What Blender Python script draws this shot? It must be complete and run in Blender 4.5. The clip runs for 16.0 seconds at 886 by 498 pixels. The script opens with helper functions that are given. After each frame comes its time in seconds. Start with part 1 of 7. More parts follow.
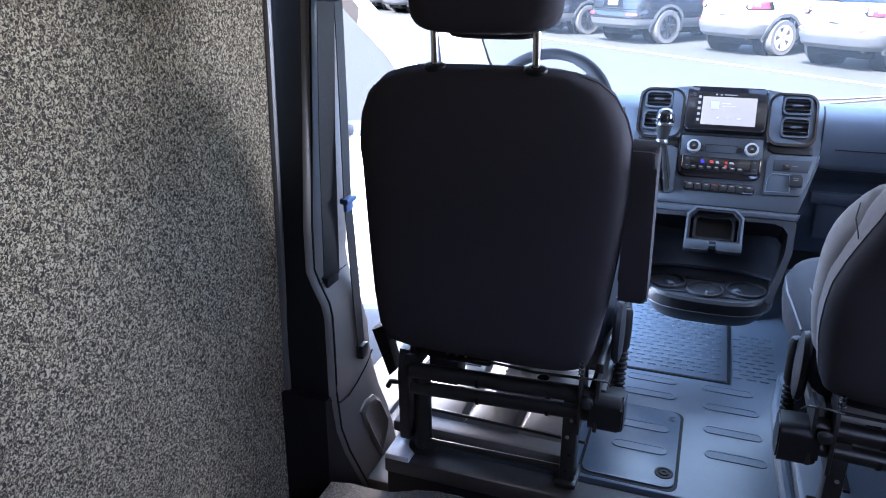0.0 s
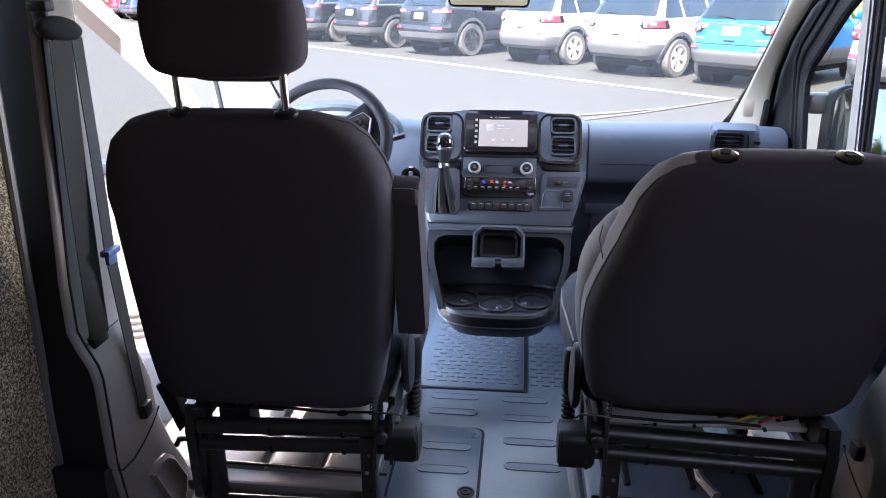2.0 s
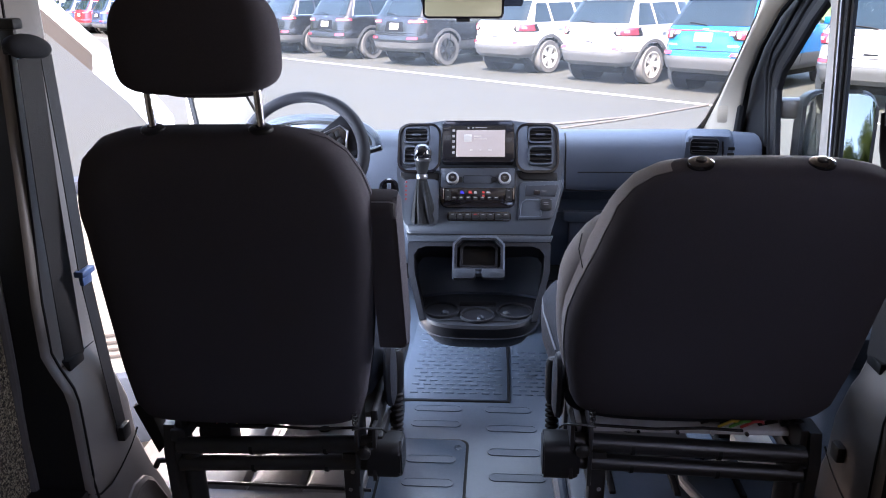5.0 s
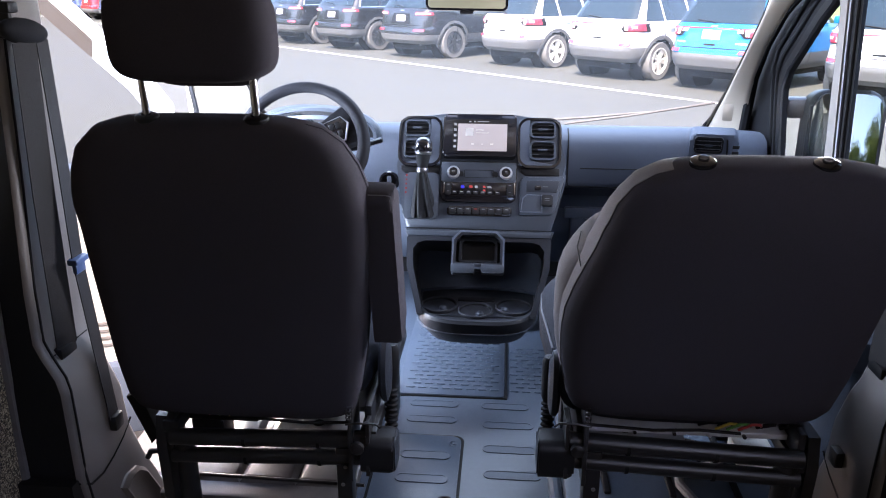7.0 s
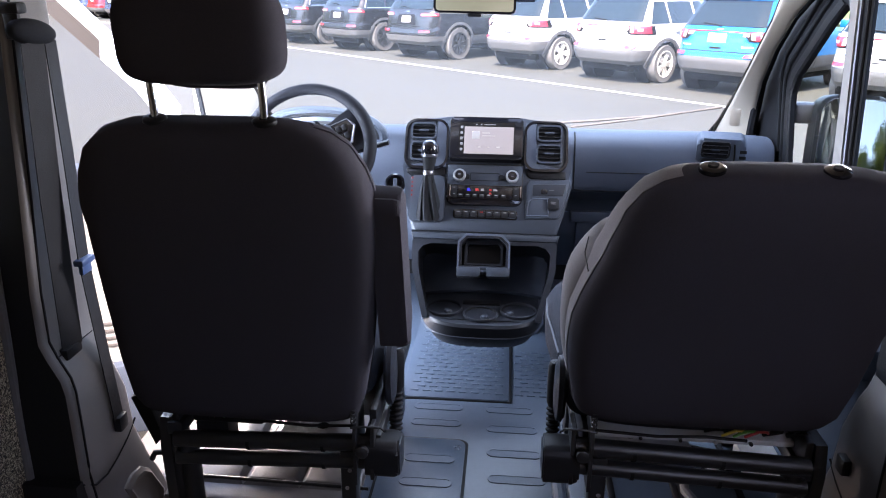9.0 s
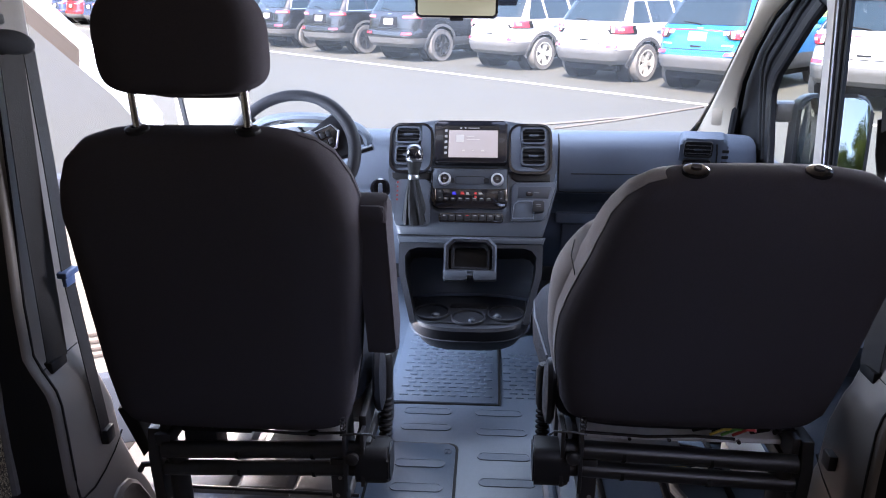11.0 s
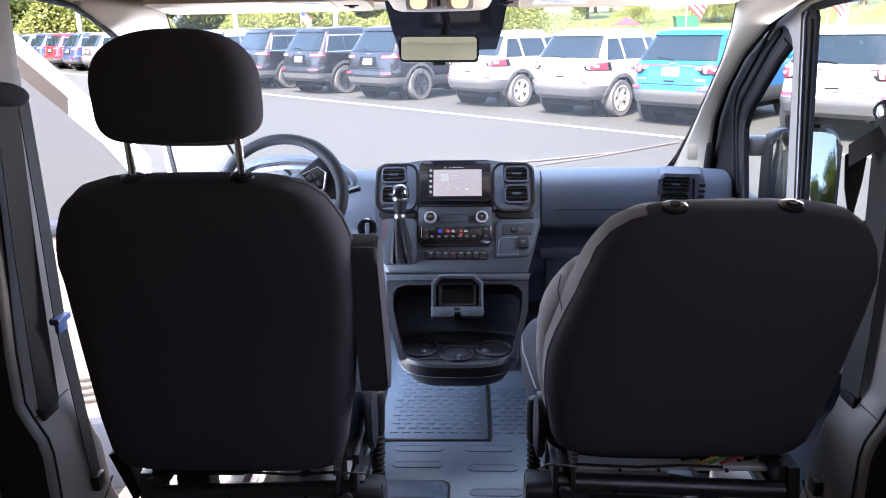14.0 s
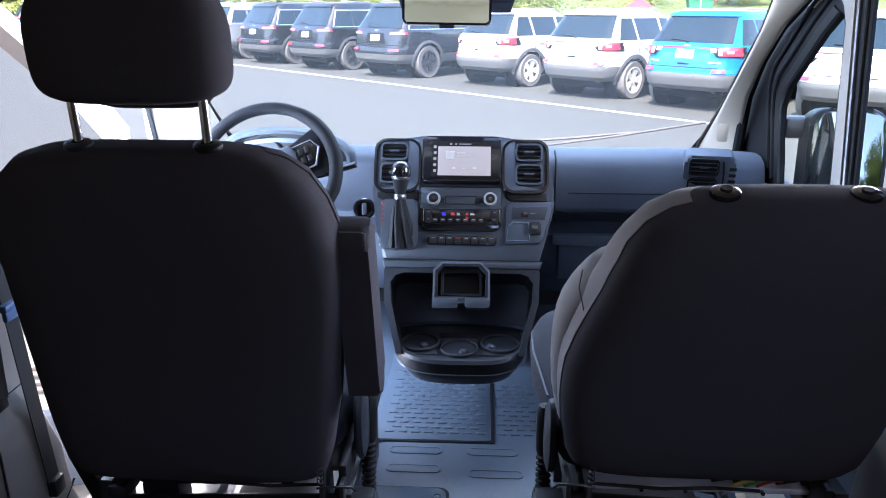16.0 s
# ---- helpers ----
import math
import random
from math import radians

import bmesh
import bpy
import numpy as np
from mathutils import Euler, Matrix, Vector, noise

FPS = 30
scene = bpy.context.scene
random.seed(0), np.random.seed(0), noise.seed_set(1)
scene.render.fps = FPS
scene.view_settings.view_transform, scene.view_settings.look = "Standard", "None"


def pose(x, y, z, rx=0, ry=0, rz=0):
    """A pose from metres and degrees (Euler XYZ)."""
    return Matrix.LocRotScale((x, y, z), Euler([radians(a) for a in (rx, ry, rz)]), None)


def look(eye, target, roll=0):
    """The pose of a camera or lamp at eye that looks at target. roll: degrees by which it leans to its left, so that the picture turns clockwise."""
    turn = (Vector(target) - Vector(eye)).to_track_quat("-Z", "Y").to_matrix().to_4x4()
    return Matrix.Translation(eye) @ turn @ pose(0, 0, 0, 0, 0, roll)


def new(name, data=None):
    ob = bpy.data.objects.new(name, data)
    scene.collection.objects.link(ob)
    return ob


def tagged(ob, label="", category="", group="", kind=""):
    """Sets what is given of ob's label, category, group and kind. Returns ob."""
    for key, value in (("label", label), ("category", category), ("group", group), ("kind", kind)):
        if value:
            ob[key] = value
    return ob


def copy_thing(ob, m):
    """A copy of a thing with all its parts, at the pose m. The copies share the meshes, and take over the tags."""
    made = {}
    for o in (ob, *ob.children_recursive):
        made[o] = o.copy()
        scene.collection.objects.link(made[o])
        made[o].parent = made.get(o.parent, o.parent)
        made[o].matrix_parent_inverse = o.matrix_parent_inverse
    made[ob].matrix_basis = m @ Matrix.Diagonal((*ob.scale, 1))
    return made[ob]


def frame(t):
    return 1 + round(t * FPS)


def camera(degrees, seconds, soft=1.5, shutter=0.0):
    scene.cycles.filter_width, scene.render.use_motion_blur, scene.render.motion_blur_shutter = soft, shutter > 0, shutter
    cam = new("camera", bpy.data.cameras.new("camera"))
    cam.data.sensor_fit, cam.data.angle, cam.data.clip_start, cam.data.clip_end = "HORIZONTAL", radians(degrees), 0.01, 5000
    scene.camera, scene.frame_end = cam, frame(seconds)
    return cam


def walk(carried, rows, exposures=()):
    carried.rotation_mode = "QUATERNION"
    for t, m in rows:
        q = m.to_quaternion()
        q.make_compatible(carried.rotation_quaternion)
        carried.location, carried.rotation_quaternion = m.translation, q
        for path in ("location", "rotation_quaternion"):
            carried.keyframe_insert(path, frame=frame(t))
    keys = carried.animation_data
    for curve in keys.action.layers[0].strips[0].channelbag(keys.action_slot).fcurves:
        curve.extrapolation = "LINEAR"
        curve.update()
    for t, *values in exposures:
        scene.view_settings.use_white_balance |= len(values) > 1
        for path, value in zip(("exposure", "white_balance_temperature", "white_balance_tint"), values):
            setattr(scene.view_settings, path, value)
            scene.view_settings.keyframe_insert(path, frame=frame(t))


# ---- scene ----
cam = camera(63.0, 16.0, soft=1.0)
EXPOSURES = [(0.0, 4.05, 5750, 18), (1.0, 3.95, 6350, 18), (1.6, 3.86, 6750, 19), (2.5, 3.69, 6850, 23), (15.2, 3.63, 6800, 23), (16.0, 3.55, 6250, 19)]
PATH = [
    (0, (-0.042, -0.245, 1.088), (-0.688, 1.507, 0.372), -0.3),
    (0.5, (-0.029, -0.229, 1.087), (-0.574, 1.551, 0.354), -0.2),
    (1, (-0.006, -0.224, 1.094), (-0.435, 1.587, 0.362), 0.0),
    (1.5, (0.044, -0.197, 1.11), (-0.247, 1.65, 0.399), -0.1),
    (2, (0.057, -0.183, 1.13), (-0.143, 1.685, 0.442), -0.2),
    (2.5, (0.062, -0.171, 1.134), (-0.109, 1.704, 0.459), -0.2),
    (3, (0.066, -0.166, 1.134), (-0.091, 1.713, 0.468), -0.0),
    (5.5, (0.057, -0.176, 1.134), (-0.089, 1.705, 0.469), -1.0),
    (6, (0.059, -0.162, 1.13), (-0.102, 1.713, 0.454), -0.5),
    (6.5, (0.066, -0.154, 1.13), (-0.092, 1.72, 0.45), -0.0),
    (7, (0.068, -0.156, 1.131), (-0.087, 1.717, 0.449), 0.1),
    (7.5, (0.065, -0.154, 1.13), (-0.094, 1.718, 0.445), 0.2),
    (8, (0.061, -0.15, 1.131), (-0.107, 1.722, 0.446), 0.4),
    (10.5, (0.061, -0.152, 1.141), (-0.08, 1.726, 0.469), 0.2),
    (11, (0.06, -0.149, 1.142), (-0.066, 1.729, 0.466), -0.2),
    (11.5, (0.064, -0.147, 1.142), (-0.057, 1.73, 0.461), -0.3),
    (12, (0.07, -0.144, 1.14), (-0.057, 1.733, 0.462), -0.3),
    (12.5, (0.074, -0.145, 1.144), (-0.067, 1.735, 0.476), -0.5),
    (13, (0.069, -0.143, 1.144), (-0.083, 1.74, 0.487), -0.7),
    (13.5, (0.062, -0.149, 1.146), (-0.069, 1.747, 0.523), -0.8),
    (14, (0.049, -0.18, 1.158), (-0.029, 1.731, 0.575), -1.0),
    (14.5, (0.034, -0.209, 1.153), (-0.005, 1.709, 0.587), -1.4),
    (15, (0.01, -0.214, 1.135), (-0.005, 1.703, 0.565), -1.3),
    (15.5, (0.017, -0.164, 1.136), (-0.025, 1.741, 0.53), -0.8),
    (16, (0.045, 0.002, 1.113), (-0.046, 1.897, 0.479), 0.1),
]
walk(cam, [(t, look(eye, target, roll)) for t, eye, target, roll in PATH], EXPOSURES)

# ---- light ----
SUN_EL, SUN_AZ = 52.0, 202.0        # height, and bearing clockwise from +y: behind and to the driver's side
world = bpy.data.worlds.new("sky")
scene.world = world
world.use_nodes = True
wn, wl = world.node_tree.nodes, world.node_tree.links
sky = wn.new("ShaderNodeTexSky")
sky.sky_type = "NISHITA"
sky.sun_disc = False
sky.sun_elevation, sky.sun_rotation = radians(SUN_EL), radians(SUN_AZ)
wn["Background"].inputs["Strength"].default_value = 0.15
wl.new(sky.outputs[0], wn["Background"].inputs["Color"])
to_sun = Vector((math.sin(radians(SUN_AZ)) * math.cos(radians(SUN_EL)), math.cos(radians(SUN_AZ)) * math.cos(radians(SUN_EL)), math.sin(radians(SUN_EL))))
sun = new("sun", bpy.data.lights.new("sun", "SUN"))
sun.data.energy, sun.data.angle, sun.data.color = 2.0, radians(0.5), (1.0, 0.94, 0.85)
sun.matrix_world = look(to_sun * 50, (0, 0, 0))

# area lamps added at windscreen, doors and side windows to strengthen their daylight
def opening(name, at, target, wide, high, watts, colour, spread=180):
    lamp = new(name, bpy.data.lights.new(name, "AREA"))
    lamp.data.shape, lamp.data.size, lamp.data.size_y = "RECTANGLE", wide, high
    lamp.data.energy, lamp.data.color, lamp.data.spread = watts, colour, radians(spread)
    lamp.matrix_world = look(at, target)


# fill lamp added above the glass, out of view
opening("windscreen_fill", (0, 2.34, 1.42), (0, 2.46, 0.5), 1.5, 0.6, 6.0, (0.60, 0.80, 1.0))
opening("driver_door_fill", (-0.93, 1.72, 0.66), (-0.33, 2.52, 0.56), 0.55, 0.75, 10.5, (0.62, 0.80, 1.0))
# lamp added to light the floor under the driver's seat, as ground bounce
opening("under_seat_fill", (-0.88, 1.98, 0.24), (-0.34, 1.24, 0.06), 0.36, 0.36, 0.85, (1.0, 0.90, 0.82), 90)
opening("passenger_window_fill", (0.86, 1.50, 1.00), (-0.90, 0.90, 1.28), 0.5, 0.45, 2.3, (0.80, 0.89, 1.0), 140)
# fill lamp added in the unseen side opening
opening("side_opening_fill", (0.92, -0.40, 1.12), (-0.90, 0.90, 0.70), 0.7, 0.5, 0.33, (1.0, 0.93, 0.88))

# ---- materials ----
def material(name, colour, rough=0.5, metal=0.0, grain=0.15, scale=60.0, bump=0.1, bump_scale=None, wear=0.1, wear_scale=4.0, spec=0.5, coat=0.0, sheen=0.0):
    """A surface with fine grain and broad wear, both at real-world size."""
    m = bpy.data.materials.new(name)
    m.use_nodes = True
    nt = m.node_tree
    b = nt.nodes["Principled BSDF"]
    b.inputs["Roughness"].default_value = rough
    b.inputs["Metallic"].default_value = metal
    b.inputs["Specular IOR Level"].default_value = spec
    b.inputs["Coat Weight"].default_value = coat
    b.inputs["Sheen Weight"].default_value = sheen
    co = nt.nodes.new("ShaderNodeTexCoord")
    fine, broad = nt.nodes.new("ShaderNodeTexNoise"), nt.nodes.new("ShaderNodeTexNoise")
    for n, s in ((fine, scale), (broad, wear_scale)):
        n.inputs["Scale"].default_value = s
        n.inputs["Detail"].default_value = 4.0
        nt.links.new(co.outputs["Object"], n.inputs["Vector"])
    add = nt.nodes.new("ShaderNodeMath")
    add.operation = "MULTIPLY_ADD"
    nt.links.new(fine.outputs["Fac"], add.inputs[0])
    add.inputs[1].default_value = 2 * grain
    mul = nt.nodes.new("ShaderNodeMath")
    mul.operation = "MULTIPLY_ADD"
    nt.links.new(broad.outputs["Fac"], mul.inputs[0])
    mul.inputs[1].default_value, mul.inputs[2].default_value = 2 * wear, 1 - wear - grain
    nt.links.new(mul.outputs[0], add.inputs[2])
    mix = nt.nodes.new("ShaderNodeVectorMath")
    mix.operation = "SCALE"
    mix.inputs[0].default_value = colour
    nt.links.new(add.outputs[0], mix.inputs["Scale"])
    nt.links.new(mix.outputs[0], b.inputs["Base Color"])
    ro = nt.nodes.new("ShaderNodeMath")
    ro.operation = "MULTIPLY_ADD"
    nt.links.new(broad.outputs["Fac"], ro.inputs[0])
    ro.inputs[1].default_value, ro.inputs[2].default_value = 0.25 * rough, rough * 0.875
    nt.links.new(ro.outputs[0], b.inputs["Roughness"])
    if bump:
        bp = nt.nodes.new("ShaderNodeBump")
        bp.inputs["Strength"].default_value = bump
        bp.inputs["Distance"].default_value = 0.002
        bn = nt.nodes.new("ShaderNodeTexNoise")
        bn.inputs["Scale"].default_value = bump_scale or scale * 4
        nt.links.new(co.outputs["Object"], bn.inputs["Vector"])
        nt.links.new(bn.outputs["Fac"], bp.inputs["Height"])
        nt.links.new(bp.outputs["Normal"], b.inputs["Normal"])
    return m


def glow(name, colour, strength):
    m = bpy.data.materials.new(name)
    m.use_nodes = True
    b = m.node_tree.nodes["Principled BSDF"]
    b.inputs["Base Color"].default_value = (*[c * 0.1 for c in colour], 1)
    b.inputs["Roughness"].default_value = 0.25
    b.inputs["Emission Color"].default_value = (*colour, 1)
    b.inputs["Emission Strength"].default_value = strength
    return m


def glass(name, colour, rough=0.0, gloss=0.025):
    m = bpy.data.materials.new(name)
    m.use_nodes = True
    nt = m.node_tree
    nt.nodes.remove(nt.nodes["Principled BSDF"])
    clear, shine, mix, fr = (nt.nodes.new("ShaderNode" + k) for k in ("BsdfTransparent", "BsdfGlossy", "MixShader", "Value"))
    clear.inputs["Color"].default_value = (*colour, 1)
    shine.inputs["Roughness"].default_value = rough
    fr.outputs[0].default_value = gloss
    nt.links.new(fr.outputs[0], mix.inputs[0])
    nt.links.new(clear.outputs[0], mix.inputs[1])
    nt.links.new(shine.outputs[0], mix.inputs[2])
    nt.links.new(mix.outputs[0], nt.nodes["Material Output"].inputs["Surface"])
    return m


def dusty_haze(m, film):
    """Specks of road dust on a glass, in a thin film that also adds a haze."""
    nt = m.node_tree
    out = nt.nodes["Material Output"]
    src = out.inputs["Surface"].links[0].from_socket
    tr, mix, co, nz, mr = (nt.nodes.new("ShaderNode" + k) for k in ("BsdfTranslucent", "MixShader", "TexCoord", "TexNoise", "MapRange"))
    tr.inputs["Color"].default_value = (0.85, 0.84, 0.82, 1)
    nz.inputs["Scale"].default_value, nz.inputs["Detail"].default_value = 90.0, 2.0
    mr.inputs["From Min"].default_value, mr.inputs["From Max"].default_value = 0.70, 0.78
    mr.inputs["To Min"].default_value, mr.inputs["To Max"].default_value = film, film * 3
    nt.links.new(co.outputs["Object"], nz.inputs["Vector"])
    nt.links.new(nz.outputs["Fac"], mr.inputs["Value"])
    nt.links.new(mr.outputs[0], mix.inputs[0])
    nt.links.new(src, mix.inputs[1])
    nt.links.new(tr.outputs[0], mix.inputs[2])
    nt.links.new(mix.outputs[0], out.inputs["Surface"])
    return m


def speckle(name, dark, light, scale, lo, hi, rough=0.9, bump=0.6, tint=(1.0, 0.93, 0.8)):
    """A looped carpet of dark and light fibres."""
    m = material(name, (0.5, 0.5, 0.5), rough, bump=0)
    nt = m.node_tree
    b = nt.nodes["Principled BSDF"]
    co = nt.nodes.new("ShaderNodeTexCoord")
    wob = nt.nodes.new("ShaderNodeTexNoise")
    wob.inputs["Scale"].default_value, wob.inputs["Detail"].default_value = scale, 3.0
    wob.inputs["Distortion"].default_value = 1.2
    big = nt.nodes.new("ShaderNodeTexNoise")
    big.inputs["Scale"].default_value = 5.0
    ramp = nt.nodes.new("ShaderNodeValToRGB")
    e = ramp.color_ramp.elements
    e[0].position, e[0].color = lo, (*dark, 1)
    e[1].position, e[1].color = hi, (*light, 1)
    mid = ramp.color_ramp.elements.new((lo + hi) / 2)
    mid.color = (*[(a * 2 + c) / 3 * t for a, c, t in zip(dark, light, tint)], 1)
    sc = nt.nodes.new("ShaderNodeVectorMath")
    sc.operation = "SCALE"
    ma = nt.nodes.new("ShaderNodeMath")
    ma.operation = "MULTIPLY_ADD"
    ma.inputs[1].default_value, ma.inputs[2].default_value = 0.5, 0.75
    bp = nt.nodes.new("ShaderNodeBump")
    bp.inputs["Strength"].default_value, bp.inputs["Distance"].default_value = bump, 0.004
    for n in (wob, big):
        nt.links.new(co.outputs["Object"], n.inputs["Vector"])
    nt.links.new(wob.outputs["Fac"], ramp.inputs[0])
    nt.links.new(big.outputs["Fac"], ma.inputs[0])
    nt.links.new(ramp.outputs[0], sc.inputs[0])
    nt.links.new(ma.outputs[0], sc.inputs["Scale"])
    nt.links.new(sc.outputs[0], b.inputs["Base Color"])
    nt.links.new(wob.outputs["Fac"], bp.inputs["Height"])
    nt.links.new(bp.outputs["Normal"], b.inputs["Normal"])
    return m


PLASTIC = material("dash_plastic", (0.050, 0.060, 0.080), 0.60, grain=0.08, scale=300, bump=0.25, bump_scale=900, wear=0.06, spec=0.22)
SOFT = material("soft_dark_plastic", (0.012, 0.0125, 0.0145), 0.9, grain=0.1, scale=300, bump=0.2, bump_scale=900, spec=0.12)
DARK_CHROME = material("dark_chrome", (0.17, 0.17, 0.185), 0.34, 1.0, bump=0, grain=0.05)
LIT_EDGE = material("armrest_lit_edge", (0.10, 0.105, 0.115), 0.6, grain=0.1, scale=300, bump=0.1)
SPOKE = material("spoke_trim", (0.075, 0.08, 0.088), 0.5, 0.2, bump=0, grain=0.05)
STACK = material("stack_plastic", (0.030, 0.036, 0.046), 0.42, grain=0.08, scale=300, bump=0.2, bump_scale=900, wear=0.08, spec=0.22)
CONSOLE = material("console_plastic", (0.017, 0.019, 0.024), 0.42, grain=0.08, scale=300, bump=0.2, bump_scale=900, wear=0.08, spec=0.2)
PLASTIC_LIGHT = material("trim_plastic", (0.060, 0.071, 0.092), 0.42, grain=0.06, scale=300, bump=0.2, bump_scale=900, wear=0.06, spec=0.3)
PILLAR_GREY = material("pillar_plastic", (0.100, 0.089, 0.083), 0.42, grain=0.06, scale=250, bump=0.2, bump_scale=800, wear=0.08, spec=0.35)
BLACK_PLASTIC = material("black_plastic", (0.007, 0.007, 0.008), 0.45, grain=0.1, scale=200, bump=0.15, bump_scale=700, spec=0.18)
GLOSS_BLACK = material("gloss_black", (0.006, 0.006, 0.008), 0.08, bump=0, grain=0.05)
BLACK_METAL = material("black_steel", (0.008, 0.008, 0.009), 0.40, grain=0.2, scale=90, bump=0.1, wear=0.2, spec=0.35)
RUBBER = material("rubber_mat", (0.044, 0.058, 0.080), 0.40, grain=0.12, scale=120, bump=0.2, bump_scale=500, wear=0.16, wear_scale=6, spec=0.3)
RUBBER_BLACK = material("black_rubber", (0.008, 0.008, 0.009), 0.6, grain=0.15, scale=90, spec=0.1)
FABRIC_BLACK = material("black_seat_cloth", (0.030, 0.027, 0.032), 0.95, grain=0.35, scale=700, bump=0.5, bump_scale=1400, spec=0.1)
FABRIC_GREY = material("grey_seat_cloth", (0.120, 0.108, 0.108), 0.9, grain=0.3, scale=600, bump=0.5, bump_scale=1200, spec=0.12, sheen=0.05)
FABRIC_SEAT = material("seat_cushion_cloth", (0.0065, 0.0085, 0.0135), 0.9, grain=0.25, scale=500, bump=0.5, bump_scale=1000, spec=0.15, sheen=0.02)
THREAD = material("seam_thread", (0.045, 0.052, 0.064), 0.8, bump=0)
BOOT = material("boot_leather", (0.014, 0.015, 0.017), 0.75, grain=0.1, scale=350, bump=0.35, bump_scale=600, spec=0.08)
LEATHER = material("wheel_leather", (0.009, 0.0095, 0.012), 0.65, grain=0.1, scale=350, bump=0.35, bump_scale=600, spec=0.08)
CHROME = material("chrome", (0.62, 0.62, 0.64), 0.14, 1.0, bump=0, grain=0.03)
CHANNEL = material("brushed_channel", (0.13, 0.13, 0.135), 0.4, 0.2, bump=0, grain=0.05)
STEEL = material("bare_steel", (0.5, 0.5, 0.52), 0.32, 1.0, grain=0.1, scale=80, bump=0.05)
SILVER = material("silver_trim", (0.36, 0.37, 0.39), 0.42, 0.7, bump=0, grain=0.05)
HEADLINER = material("headliner_cloth", (0.31, 0.25, 0.192), 0.95, grain=0.1, scale=400, bump=0.3, bump_scale=900, wear=0.06, spec=0.1)
PILLAR_TRIM = material("pillar_trim", (0.33, 0.28, 0.222), 0.7, grain=0.06, scale=300, bump=0.2, bump_scale=700, wear=0.05)
CARPET = speckle("wall_carpet", (0.0120, 0.0096, 0.0072), (0.370, 0.305, 0.215), 215.0, 0.42, 0.61)
FLOOR_CARPET = speckle("floor_carpet", (0.05, 0.045, 0.041), (0.30, 0.27, 0.24), 300.0, 0.36, 0.62)
WHITE_PAINT = material("white_van_paint", (0.64, 0.635, 0.62), 0.25, grain=0.02, bump=0, wear=0.03, coat=0.5)
GREY_METAL = material("painted_floor_steel", (0.082, 0.075, 0.073), 0.45, 0.2, grain=0.18, scale=50, bump=0.1, wear=0.3, wear_scale=9)
PAN_STEEL = material("seat_pan_steel", (0.42, 0.42, 0.44), 0.42, 0.15, grain=0.12, scale=60, bump=0.05, wear=0.2)
DOOR_TRIM = material("door_card", (0.33, 0.30, 0.27), 0.6, grain=0.06, scale=300, bump=0.2)
# frame trim with the shade of the roof put into its colour
SHADED_FRAME = material("shaded_frame_trim", (0.052, 0.046, 0.043), 0.6, grain=0.06, scale=300, bump=0.1)
WEBBING = material("belt_webbing", (0.013, 0.012, 0.013), 0.6, grain=0.3, scale=500, bump=0.5, bump_scale=900, spec=0.2)
BELT_BLUE = material("blue_plastic", (0.035, 0.065, 0.15), 0.4, bump=0.05)
SEAL = material("door_seal", (0.007, 0.007, 0.008), 0.6, grain=0.1, scale=120, spec=0.12)
PAPER = material("label_paper", (0.75, 0.73, 0.68), 0.7, bump=0, grain=0.04)
INK = material("label_ink", (0.25, 0.23, 0.21), 0.7, bump=0)
# the dust film doubles as a haze over the view outside
WINDSHIELD = dusty_haze(glass("windscreen_glass", (0.90, 0.91, 0.905)), 0.006)
SIDE_GLASS = glass("side_glass", (0.9, 0.93, 0.92))
DOOR_GLASS = glass("door_glass", (0.86, 0.86, 0.86), gloss=0.0)
# reflectance far below silver, to hold down the bright reflected sky
MIRROR = material("dimmed_mirror", (0.13, 0.15, 0.158), 0.02, 1.0, bump=0, grain=0.0, wear=0.0)
WHITE_GLOW = glow("screen_white", (0.86, 0.82, 0.86), 0.035)
SCREEN_DARK = glow("screen_dark", (0.02, 0.022, 0.03), 0.02)
ICON_GLOW = glow("icon_white", (0.8, 0.85, 0.9), 0.018)
BLUE_GLOW = glow("icon_blue", (0.08, 0.08, 1.0), 0.04)
RED_GLOW = glow("icon_red", (1.0, 0.12, 0.12), 0.025)
LAMP_GLOW = glow("lamp_warm", (1.0, 0.76, 0.46), 0.11)
LAMP_PLATE = material("lamp_plate_grey", (0.20, 0.18, 0.165), 0.45, bump=0.05)


# ---- building tools ----
BASE = {}


def thing(name, at=(0, 0, 0), label="", category="", group="", kind=""):
    """An Empty at the base of a thing; parts given in world metres hang under it."""
    ob = new(name)
    ob.empty_display_size = 0.05
    ob.location = at
    BASE[ob] = Vector(at)
    return tagged(ob, label, category, group, kind)


def part(name, bm, mat, parent=None, label="", smooth=35, local=False):
    """Links a bmesh as one mesh object under a thing or a part."""
    me = bpy.data.meshes.new(name)
    if parent is not None and not local:
        bmesh.ops.translate(bm, verts=bm.verts, vec=-BASE[parent])
    bmesh.ops.recalc_face_normals(bm, faces=bm.faces)
    bm.to_mesh(me)
    bm.free()
    if smooth:
        me.polygons.foreach_set("use_smooth", [True] * len(me.polygons))
        me.set_sharp_from_angle(angle=radians(smooth))
    me.materials.append(mat)
    ob = new(name, me)
    if parent is not None:
        ob.parent = parent
        BASE[ob] = BASE[parent]
    if label:
        ob["label"] = label
    return ob


def single(name, bm, mat, label="", category="", kind="", group="", smooth=35):
    return tagged(part(name, bm, mat, None, "", smooth), label, category, group, kind)


